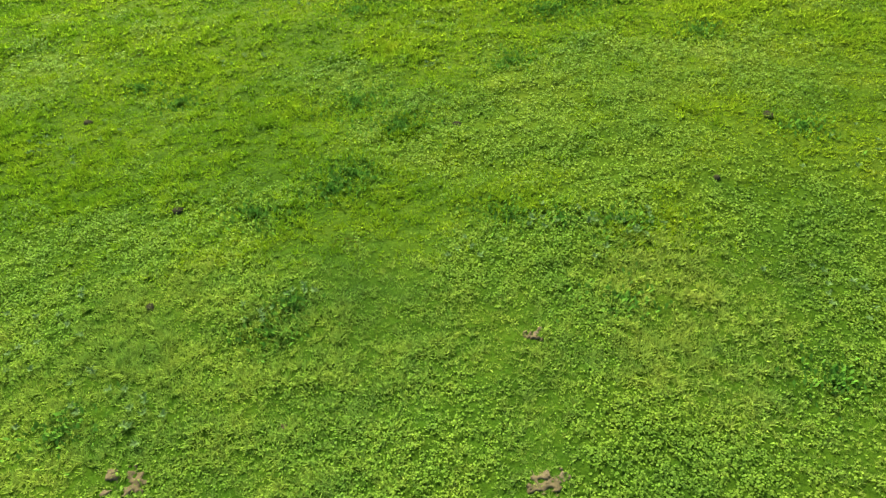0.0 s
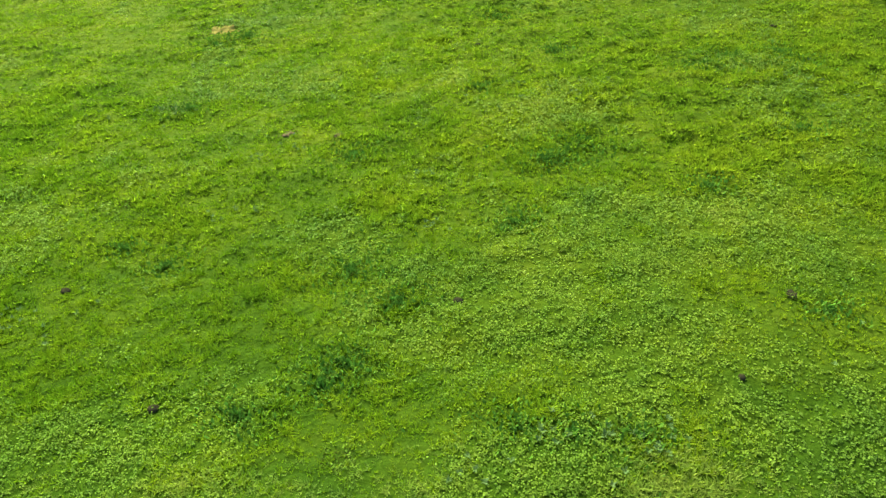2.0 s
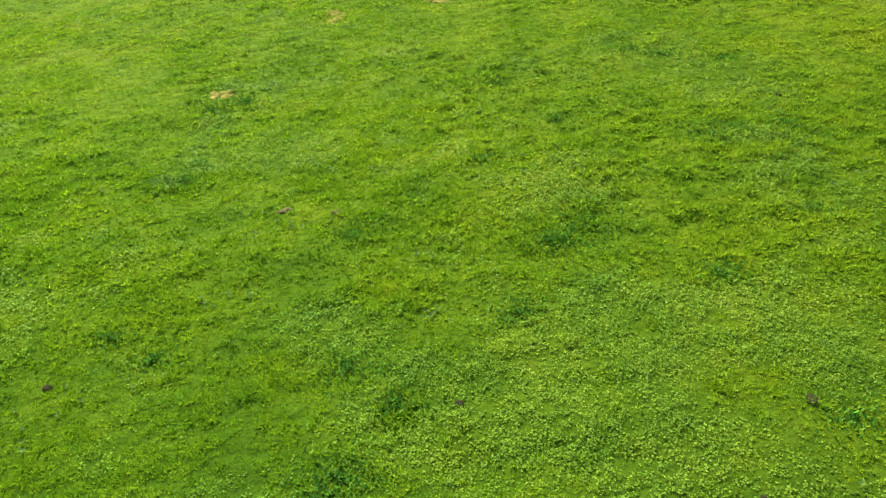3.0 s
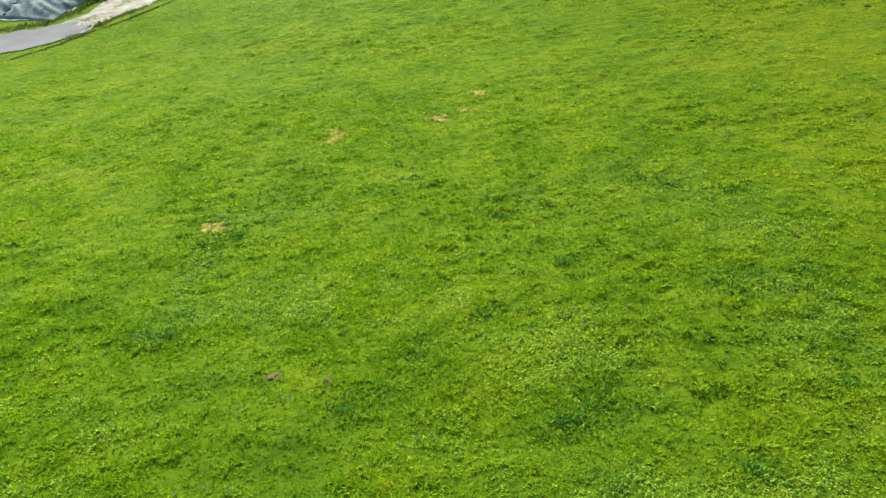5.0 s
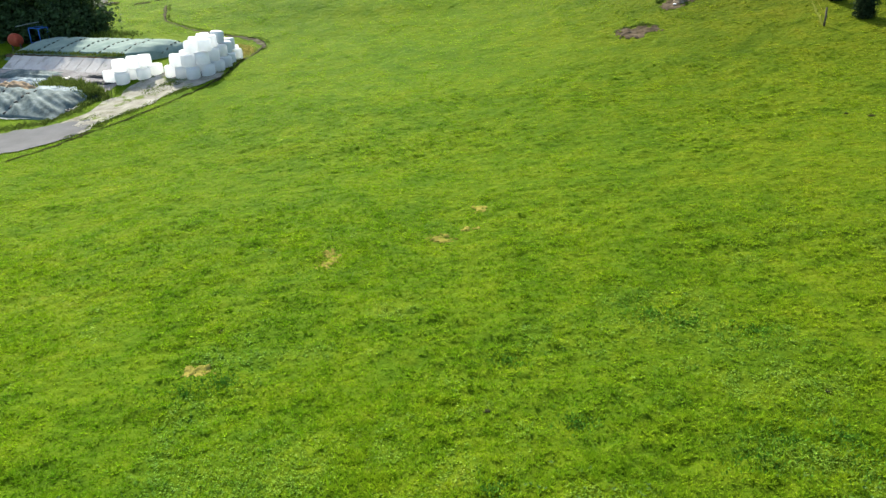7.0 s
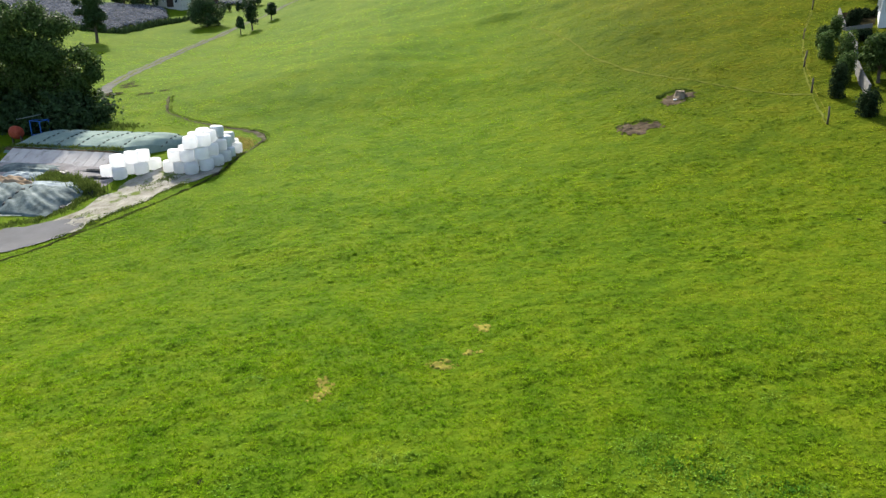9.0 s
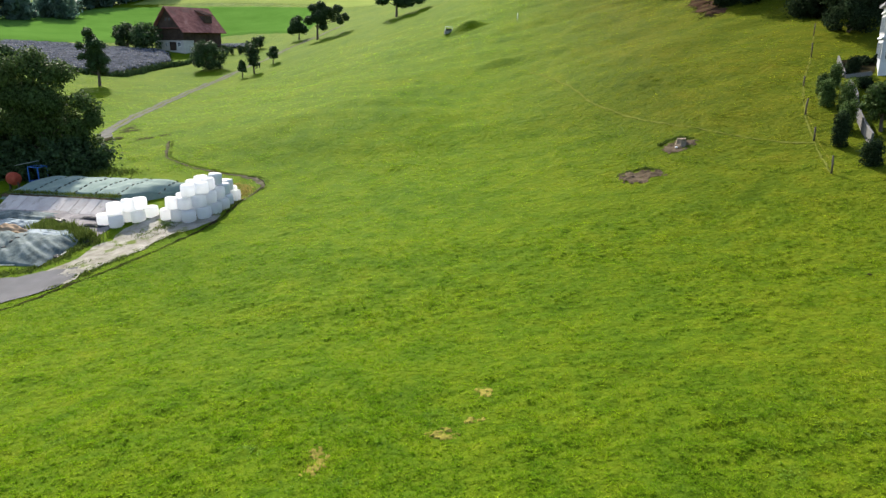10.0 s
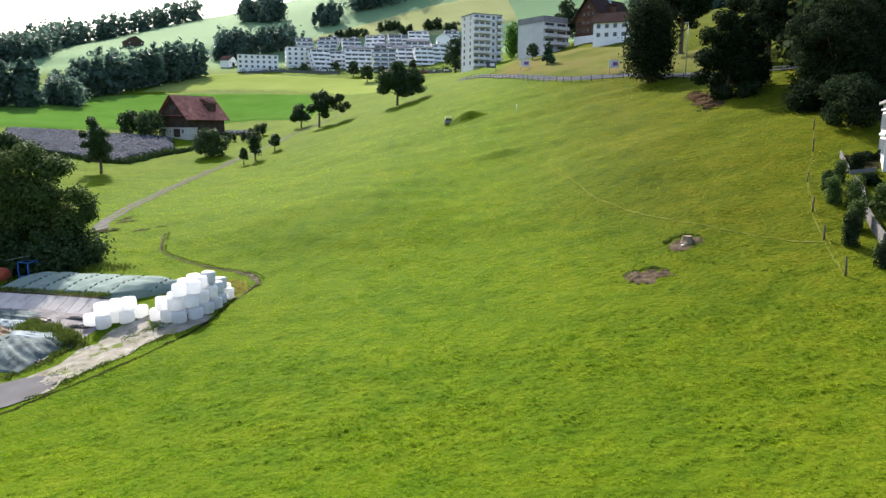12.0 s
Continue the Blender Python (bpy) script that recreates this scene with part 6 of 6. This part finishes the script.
for i, (px, py, rx, ry, dry) in enumerate(PATCHES):
    if rx > 0.55 or not dry:
        bare_patch(px, py, rx * (0.8 if dry else 0.66), ry * (0.8 if dry else 0.66), dry, 90 + i, None, "", 0.035 if dry else 0.02, 1.3)
    weed_bed("dead_grass", [(px - rx * 0.3, py - ry * 0.2), (px + rx * 0.3, py + ry * 0.2)], int(2000 * rx * ry) + 220, 0.08 if dry else 0.06, min(rx, ry) * 0.55, 140 + i, "dead yellow grass on a worn spot", M_STRAW, 0.16)
bare_patch(-35.4, 79.6, 1.3, 0.9, 0, 122, M_GRAVEL, "loose gravel spilled where the asphalt ends", 0.13)
bare_patch(21.1, 91.4, 2.5, 1.9, 0, 120, M_SOIL, "bare brown soil hollow worn into the pasture", 0.08, 0.9)
bare_patch(27.3, 98.6, 2.1, 1.7, 0, 121, M_SOIL, "bare brown soil hollow round a tree stump", 0.08, 0.9)
for i, (px, py, rx, ry) in enumerate(((-58.6, 149.0, 1.2, 2.4), (-56.9, 145.2, 1.6, 1.4), (-50.2, 135.4, 2.0, 1.0), (-47.4, 137.0, 1.1, 0.8), (-57.3, 137.6, 2.2, 2.0))):
    bare_patch(px, py, rx, ry, 0, 130 + i, M_TRAMPLED, "dark trampled mud beside the gravel track", 0.05 + 0.012 * (i % 3) + (0.15 if i == 4 else 0), 1.1)


bare_patch(50.2, 159.5, 2.6, 8.5, 0, 127, M_REDSOIL, "bare reddish earth on the bank below the large tree", 0.16, 0.7)
weed_bed("ground_cover", [(50.8, 167.5), (50.2, 160.5), (48.6, 152.5)], 2600, 0.4, 1.0, 128, "low reddish ground cover on the earth bank", M_RUSTLEAF)


def car(x, y, turn, mat, label):
    """A small parked car: shaped body, glass house, four wheels."""
    root = new("parked_car")
    bm = bmesh.new()
    side = [(-2.1, 0.35), (-2.15, 0.75), (-1.9, 0.95), (1.2, 0.98), (2.0, 0.85), (2.15, 0.6), (2.1, 0.35)]
    a = [bm.verts.new((px, -0.85, pz)) for px, pz in side]
    b = [bm.verts.new((px, 0.85, pz)) for px, pz in side]
    n = len(side)
    for i in range(n):
        bm.faces.new((a[i], a[(i + 1) % n], b[(i + 1) % n], b[i]))
    bm.faces.new(a[::-1])
    bm.faces.new(b)
    part("body", bm_mesh(bm, "body", mat), root)
    bm = bmesh.new()
    top = [(-1.8, 0.96), (-1.3, 1.45), (0.2, 1.48), (1.0, 0.98)]
    a = [bm.verts.new((px, -0.78 + 0.12 * (pz > 1.2), pz)) for px, pz in top]
    b = [bm.verts.new((px, 0.78 - 0.12 * (pz > 1.2), pz)) for px, pz in top]
    for i in range(4):
        bm.faces.new((a[i], a[(i + 1) % 4], b[(i + 1) % 4], b[i]))
    bm.faces.new(a[::-1])
    bm.faces.new(b)
    part("cabin", bm_mesh(bm, "cabin", M_GLASS), root)
    wheel = tube_mesh("wheel", [(0, -0.1, 0), (0, 0.1, 0)], [0.32, 0.32], M_BLACK, 14)
    for wx in (-1.35, 1.35):
        for wy in (-0.8, 0.8):
            part("wheel", wheel, root, "", pose(wx, wy, 0.32))
    stand(root, x, y, turn)
    root.location.z += 0.3
    return tagged(root, label, "car", "parked cars at the town's edge")


for x, y, turn, mat, label in ((2.0, 428, 10, M_WHITE, "small white car parked below the tower block"), (8.0, 424, -20, M_STEEL, "silver car parked below the tower block"),
                               (-4.0, 436, 15, M_WHITE, "small white car parked at the road's edge"), (-12.0, 440, 0, M_RED, "small red car parked at the road's edge"), (57.0, 247.0, 60, M_BLACK, "black car parked before the white house")):
    car(x, y, turn, mat, label)
garden_wall([(-122, 468), (-104, 476), (-84, 472), (-64, 468)], 1.4, "low concrete wall along the town's edge")
garden_wall([(-20, 446), (-8, 438), (4, 426)], 1.6, "low concrete wall below the tower block")

# ---- orchard under hail nets ----


def net_row(p0, p1, width, h):
    """One ridged strip of netting over a row of low trees."""
    root = new("net_row")
    a = np.array(p0, float)
    b = np.array(p1, float)
    n = 40
    r = np.random.RandomState(int(abs(p0[0] * 7 + p0[1])))
    d = (b - a) / np.linalg.norm(b - a)
    s = np.array([-d[1], d[0]])
    v, faces = [], []
    for i in range(n + 1):
        c = a + (b - a) * i / n
        slack = 0.4 * float(vnoise(c[0], c[1], 3.0, 41))
        droop = 0.5 * max(0.0, 1 - min(i, n - i) / 1.5)
        for off, up in ((-0.52, -0.42), (-0.42, -0.06), (0.0, 0.22 + slack * 0.35), (0.42, -0.04), (0.50, -0.30)):
            q = c + s * (off * width + 0.12 * r.normal())
            v.append((q[0], q[1], float(height(q[0], q[1], False)[0]) + h + up - droop + 0.09 * r.normal()))
    for i in range(n):
        for j in range(4):
            k = i * 5 + j
            faces.append((k, k + 5, k + 6, k + 1))
    part("net", mesh_of("net", v, faces, M_HAILNET), root)
    me = tube_mesh("pole", [(0, 0, -0.5), (0, 0, h + 0.3)], [0.07, 0.06], M_POST, 6)
    for i in range(0, n + 1, 8):
        c = a + (b - a) * i / n
        part("pole", me, root, "", pose(c[0], c[1], float(height(c[0], c[1], False)[0])))
    cnt = 620
    f = r.rand(cnt)
    c = a + (b - a) * f[:, None] + r.normal(size=(cnt, 2)) * 0.5
    z = height(c[:, 0], c[:, 1], False) + 0.15 + r.rand(cnt) * (h - 0.35)
    lob = np.column_stack([c, z, np.full(cnt, 0.35), np.ones(cnt)])
    vv, ff = leaf_cloud(lob, cnt, 0.30, 5)
    tagged(part("foliage", mesh_of("foliage", vv, ff, M_LEAF), root), "low row of dark leaves under the net", kind="stuff")
    return tagged(root, "orchard row under grey hail netting", "orchard row", "orchard rows under nets")


for i in range(17):
    f = (i + random.uniform(-0.06, 0.06)) / 16
    net_row((-131.6 - 14 * f, 233.0 + 27 * f), (float(np.interp(f, [0, 0.33, 0.6, 0.75, 1], [-96.3, -93.2, -90.5, -94, -99.5])) + random.uniform(-0.6, 0.6), 229.6 + 52 * f), 3.5, 1.5)
net_row((-86.5, 303.0), (-71.5, 298.5), 6.0, 1.3)

# ---- woods ----


def hedge_row(pts, h, seed, label, name="wood", count=9, mat=None, rad=5.0, fine=11500, leaf=0.041):
    """A belt of trees, too dense to count, as one growth."""
    r = np.random.RandomState(seed)
    line = smooth_line(pts, 3.0)
    lobes = []
    for x, y in line:
        for k in range(count // 3 + 1):
            px, py = x + r.normal() * rad * 0.5, y + r.normal() * rad * 0.5
            hh = h * (0.65 + 0.45 * r.rand())
            z = float(height(px, py, False)[0])
            wide = rad * (0.52 + 0.34 * r.rand())
            spire = r.rand() < 0.18
            for q in range(7):
                f = (q + 0.5) / 7
                swell = (1.05 - f) * 0.9 if spire else math.sqrt(max(0.08, 1 - (1.75 * f - 0.72)**2))
                off = 0.12 if spire else 0.36
                lobes.append((px + r.normal() * wide * off, py + r.normal() * wide * off, z + hh * (0.06 + 0.88 * f), wide * swell * (0.78 + 0.35 * r.rand()), 0.95))
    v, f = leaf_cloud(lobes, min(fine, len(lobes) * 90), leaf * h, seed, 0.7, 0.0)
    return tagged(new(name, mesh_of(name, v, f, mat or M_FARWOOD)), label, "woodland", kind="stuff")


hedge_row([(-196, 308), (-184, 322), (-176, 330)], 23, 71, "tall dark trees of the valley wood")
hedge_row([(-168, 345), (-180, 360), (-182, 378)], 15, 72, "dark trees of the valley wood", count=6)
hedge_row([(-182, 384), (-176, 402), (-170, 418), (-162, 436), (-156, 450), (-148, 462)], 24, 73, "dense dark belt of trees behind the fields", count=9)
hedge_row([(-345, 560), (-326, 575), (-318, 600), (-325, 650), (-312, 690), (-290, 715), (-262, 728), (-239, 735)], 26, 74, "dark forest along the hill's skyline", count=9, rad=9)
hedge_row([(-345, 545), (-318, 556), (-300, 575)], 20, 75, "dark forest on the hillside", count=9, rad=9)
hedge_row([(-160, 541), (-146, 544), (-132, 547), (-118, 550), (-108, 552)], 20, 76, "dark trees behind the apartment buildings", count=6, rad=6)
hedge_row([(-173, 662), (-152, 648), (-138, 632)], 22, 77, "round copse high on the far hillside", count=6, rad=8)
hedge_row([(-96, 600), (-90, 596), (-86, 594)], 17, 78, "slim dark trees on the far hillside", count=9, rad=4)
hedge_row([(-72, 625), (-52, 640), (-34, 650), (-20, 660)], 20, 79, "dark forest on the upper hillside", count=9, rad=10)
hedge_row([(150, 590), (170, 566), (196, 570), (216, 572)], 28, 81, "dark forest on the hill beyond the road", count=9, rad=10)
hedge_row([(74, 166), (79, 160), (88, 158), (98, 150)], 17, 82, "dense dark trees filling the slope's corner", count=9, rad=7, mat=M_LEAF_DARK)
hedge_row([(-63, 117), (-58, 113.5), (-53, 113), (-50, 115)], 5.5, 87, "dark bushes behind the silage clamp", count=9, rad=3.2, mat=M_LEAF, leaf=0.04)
# added dark foliage stands in for the shade under the trees
hedge_row([(54, 157), (57, 156)], 3.0, 86, "dark foliage added as shade beneath the large trees", count=6, rad=2.4, mat=M_LEAF_DARK, leaf=0.05)
hedge_row([(61, 138), (65, 135), (71, 134)], 5.0, 88, "dark foliage added as shade beneath the huge tree", count=9, rad=3.2, mat=M_LEAF_DARK, leaf=0.04)
for n, h, spread, seed in ((5200, 1.5, 0.55, 89), (1500, 2.5, 0.5, 90)):
    weed_bed("bush_row", [(-131.0, 231.4), (-118.0, 230.2), (-105.0, 228.6), (-97.4, 227.6), (-93.8, 230.0), (-92.3, 234.4), (-90.8, 246.7), (-87.3, 257.1), (-85.4, 265.5)], n, h, spread, seed, "ragged row of young bushes along the orchard's edge", M_LEAF, 3.0)
for k, (x, y, w) in enumerate(((-66, 562, 8), (-40, 570, 12), (-28, 560, 4), (4, 562, 9), (-78, 556, 4), (-8, 566, 5))):
    hedge_row([(x - w / 2, y), (x, y + 1), (x + w / 2, y)], 7 + k % 3, 90 + k, "dark garden trees between the houses", count=3, rad=3.4, mat=M_LEAF, leaf=0.05)
hedge_row([(-124, 470), (-100, 478), (-80, 474), (-50, 470), (-20, 455), (5, 430)], 3.5, 84, "low hedges along the town's edge", count=6, rad=3.0, mat=M_LEAF)
hedge_row([(-62, 122), (-70, 116), (-66, 128)], 10, 85, "dark growth round the farm buildings", count=6, rad=4.5, mat=M_LEAF)

# ---- grass of the pasture, last because it is many ----


def in_yard(x, y):
    edge = np.interp(y, [71, 75.6, 78, 80.4, 83, 86, 88.4, 90, 93, 98, 104, 108, 112], [-50, -36, -34.2, -33.4, -31.5, -30, -28.1, -25.8, -25.0, -24.8, -26, -30, -36])
    rut = np.interp(y, [p[1] for p in DITCH[:15]], [p[0] for p in DITCH[:15]])
    return ((x < edge) & (y > 71) & (y < 112)) | ((np.abs(x - rut) < 0.4) & (y > 71) & (y < 106))


def on_patch(x, y):
    bad = np.zeros(len(x), bool)
    for px, py, rx, ry, dry in PATCHES:
        q = ((x - px) / rx)**2 + ((y - py) / ry)**2
        bad |= q + 0.9 * vnoise(x, y, 0.16, 21) < (0.12 if dry else 0.05)
    for px, py, rx, ry in ((21.1, 91.4, 2.3, 1.75), (27.3, 98.6, 1.95, 1.5), (-22.2, 103.2, 0.7, 2.6)):
        bad |= ((x - px) / rx)**2 + ((y - py) / ry)**2 + 0.6 * vnoise(x, y, 0.5, 22) < 0.6
    return bad


def grass_band(y0, y1, density, blades, size, seed, low=1.0, clover=True, lump=1.0, mound=0.0):
    """Fine blades over the whole sward, and small round leaves in patches of clover."""
    r = np.random.RandomState(seed)
    half = lambda y: 0.60 * np.sqrt(np.maximum(y, 0)**2 + 100) + 1.5
    edge = 1.13 * half(y1) + 1.5
    n = int((y1 - y0) * 2 * edge * density)
    y = y0 + (y1 - y0) * r.rand(n)
    x = (2 * r.rand(n) - 1) * edge
    fade = np.clip((y - y0) / (0.14 * abs(y0) + 4.0 * (y0 < 0) + 0.1), 0, 1) * np.clip((1.13 * half(y) + 1.5 - np.abs(x)) / (0.13 * half(y) + 1.5), 0, 1) * np.clip((y1 - y) / (0.14 * y1), 0, 1)
    lush = 0.5 * vnoise(x, y, 2.6, 11) + 0.35 * vnoise(x, y, 0.7, 12) + 0.35 * vnoise(x, y, 9.0, 13)
    keep = (r.rand(n) < fade) & (r.rand(n) < 0.82 + 0.35 * lush) & ~in_yard(x, y) & ~on_patch(x, y)
    tuft = vnoise(x, y, 1.9 * size, 23) if size < 0.09 else 0 * x
    if size < 0.09:
        keep &= r.rand(n) < np.clip(0.86 + 0.9 * tuft, 0.45, 1)
    x, y, lush, tuft = x[keep], y[keep], lush[keep], tuft[keep]
    leafy = (0.6 * vnoise(x, y, 3.4, 15) + 0.5 * vnoise(x, y, 1.1, 16) + 0.2 * r.normal(size=len(x)) > np.interp(y, [0, 9, 16, 30, 60, 110], [-0.12, 0.08, 0.27, 0.45, 0.8, 0.9])) if clover else np.zeros(len(x), bool)
    tall = size * (0.7 + 0.7 * np.clip(lush + 0.3, 0, 1.2)) * (0.65 + 0.7 * r.rand(len(x)))
    hx, hy = x / (lump * (1 if lump == 1 else 1.5)), y / lump
    hump = 0.75 * vnoise(0.8 * hx + 0.6 * hy, 0.8 * hy - 0.6 * hx, 0.36, 17) + 0.55 * vnoise(0.5 * hx - 0.86 * hy, 0.5 * hy + 0.86 * hx, 0.23, 19) + 0.45 * vnoise(0.3 * hx + 0.95 * hy, 0.3 * hy - 0.95 * hx, 1.1, 18)
    hump = np.clip(hump, -0.6, 1.1) * low
    leaf = size * (0.8 + 0.4 * r.rand(len(x)))
    tall *= (1 + 0.6 * hump) * (1 + 0.5 * tuft)
    base = np.column_stack([x, y, height(x, y) - 0.005 + (size * 0.3 + mound) * np.maximum(hump, 0)])
    for sel, round_leaf in ((~leafy, False), (leafy, True)):
        if not sel.any():
            continue
        many = 4 if round_leaf else blades
        b, t, lf = np.repeat(base[sel], many, 0), np.repeat(tall[sel], many), np.repeat(leaf[sel], many) * (0.98 if round_leaf else 1.15)
        m = len(b)
        a = r.rand(m) * 2 * np.pi
        way = np.column_stack([np.cos(a), np.sin(a), np.zeros(m)])
        side = np.column_stack([-np.sin(a), np.cos(a), r.normal(size=m) * 0.25])
        if round_leaf:
            c = b + way * (t * (0.2 + 0.9 * r.rand(m)))[:, None]
            c[:, 2] += t * low * (0.35 + 0.6 * r.rand(m))
            nrm = np.column_stack([np.cos(a) * 0.3, np.sin(a) * 0.3, np.ones(m)]) + r.normal(size=(m, 3)) * 0.34
            nrm /= np.linalg.norm(nrm, axis=1)[:, None]
            d = way - nrm * (way * nrm).sum(1)[:, None]
            d /= np.linalg.norm(d, axis=1)[:, None]
            s = np.cross(nrm, d)
            ln = (lf * (0.20 + 0.20 * r.rand(m)))[:, None]
            v = np.stack([c - d * ln, c + s * ln * 0.8, c + d * ln, c - s * ln * 0.8], 1).reshape(-1, 3)
            f, mat, what = np.arange(m * 4).reshape(-1, 4), M_CLOVER, "clover"
        else:
            root = b + way * (t * 0.25 * r.rand(m))[:, None]
            tip = root + way * (t * (0.5 + 0.9 * r.rand(m)))[:, None]
            tip[:, 2] += t * low * (0.45 + 0.65 * r.rand(m))
            w = (lf * (0.10 + 0.09 * r.rand(m)))[:, None] * side
            v = np.stack([root - w, root + w, tip], 1).reshape(-1, 3)
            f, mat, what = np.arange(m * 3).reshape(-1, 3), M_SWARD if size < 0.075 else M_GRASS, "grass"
        tagged(new(what, mesh_of(what, v, f, mat)), "fine green grass blades of the pasture" if what == "grass" else "patches of small leaved clover in the pasture", what, kind="stuff")


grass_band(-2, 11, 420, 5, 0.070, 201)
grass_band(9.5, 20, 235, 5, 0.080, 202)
grass_band(17, 33, 90, 6, 0.108, 203, 1.0, True, 1.3, 0.02)
grass_band(28, 53, 39, 6, 0.130, 204, 0.7, True, 1.7, 0.04)
grass_band(45, 84, 16.5, 6, 0.149, 205, 0.42, False, 2.3, 0.05)
grass_band(70, 132, 6.5, 6, 0.17, 206, 0.35, False, 3.0, 0.04)
grass_band(112, 240, 1.4, 6, 0.25, 207, 0.35, False)


def rosettes(spots, seed):
    """Broad-leaved weeds in loose rosettes, one growth."""
    r = np.random.RandomState(seed)
    vs = []
    for x, y, spread, n in spots:
        for _ in range(n):
            cx, cy = x + r.normal() * spread, y + r.normal() * spread * 0.7
            z = float(height(cx, cy)[0])
            for k in range(11):
                a = k * 0.57 + r.rand()
                d = np.array([math.cos(a), math.sin(a), 0.3 + 0.9 * r.rand()])
                s = np.array([-math.sin(a), math.cos(a), r.normal() * 0.2])
                ln, wd = 0.035 + 0.05 * r.rand(), 0.011 + 0.009 * r.rand()
                b = np.array([cx, cy, z + 0.06])
                vs.append([b, b + d * ln * 0.6 + s * wd, b + d * ln * np.array([1.2, 1.2, 0.9]), b + d * ln * 0.6 - s * wd])
    v = np.array(vs).reshape(-1, 3)
    return tagged(new("broad_weeds", mesh_of("broad_weeds", v, np.arange(len(v)).reshape(-1, 4), M_DOCK)), "broad-leaved dock weeds scattered in the grass", "weeds", kind="stuff")


rosettes(((-0.5, 20.7, 0.2, 6), (-9.8, 25.4, 0.7, 16), (-2.7, 9.2, 0.25, 7), (-3.4, 8.6, 0.25, 6), (3.8, 10.6, 0.5, 14), (2.4, 10.8, 0.5, 12), (-9.6, 15.0, 0.7, 16), (-8.2, 8.4, 0.9, 22), (-5.4, 6.6, 0.6, 16),
          (-0.4, 17.7, 0.25, 6), (-12.6, 25.9, 0.5, 10), (-5.2, 22.4, 0.6, 10), (4.0, 25.5, 1.3, 26), (12.0, 25.0, 1.2, 20), (-5.9, 19.0, 0.5, 8), (0.6, 10.2, 0.3, 6), (7.0, 8.6, 0.8, 14), (10.5, 13.0, 1.0, 16)), 301)


def lush_clumps(spots, seed):
    """Thick dark tufts where the dung has fed the grass, one growth."""
    r = np.random.RandomState(seed)
    quads = []
    for x, y, wide in spots:
        n = int(380 * wide)
        a, d = r.rand(n) * 6.283, wide * np.abs(r.normal(size=n)) * 0.8
        px, py = x + np.cos(a) * d * 1.3, y + np.sin(a) * d
        h = 0.06 + 0.07 * r.rand(n)
        base = np.column_stack([px, py, height(px, py) + 0.01])
        b = r.rand(n) * 6.283
        way = np.column_stack([np.cos(b) * h * 0.8, np.sin(b) * h * 0.8, h])
        side = np.column_stack([-np.sin(b), np.cos(b), np.zeros(n)]) * (0.018 + 0.02 * r.rand(n))[:, None]
        quads.append(np.stack([base - side * 0.5, base + way * 0.6 - side, base + way, base + way * 0.6 + side], 1).reshape(-1, 3))
    v = np.concatenate(quads)
    return tagged(new("tall_grass", mesh_of("tall_grass", v, np.arange(len(v)).reshape(-1, 4), M_LUSH)), "thick dark green tufts scattered through the pasture", "grass tufts", kind="stuff")


lush_clumps(((-7.2, 16.8, 0.5), (-2.3, 16.2, 0.9), (-1.1, 14.9, 0.8), (1.9, 17.8, 0.6), (3.6, 21.4, 0.8), (1.4, 11.2, 0.6), (3.6, 10.8, 0.5), (-2.5, 12.4, 0.6), (-4.1, 11.7, 0.5), (7.3, 19.2, 0.5), (4.3, 29.4, 0.6), (12.4, 26.7, 0.9), (8.4, 14.0, 0.5), (-2.8, 21.9, 0.6), (3.0, 21.0, 1.0), (4.3, 22.3, 0.7), (12.5, 28.0, 0.7), (12.3, 34.6, 1.0), (9.8, 35.7, 0.9), (1.3, 26.3, 0.6), (-9.1, 25.9, 0.6), (-8.6, 33.0, 0.7), (11.0, 22.1, 0.6), (-8.5, 17.6, 0.35), (-2.1, 13.0, 0.5), (-3.1, 8.2, 0.4), (-2.8, 8.8, 0.3), (3.2, 8.6, 0.5), (2.5, 10.9, 0.4), (-6.2, 6.2, 0.4), (6.3, 6.7, 0.4), (8.6, 36.5, 1.2), (10.8, 28.0, 1.2), (2.4, 33.6, 0.9), (-9.8, 32.3, 0.9), (9.6, 27.1, 0.8)), 401)
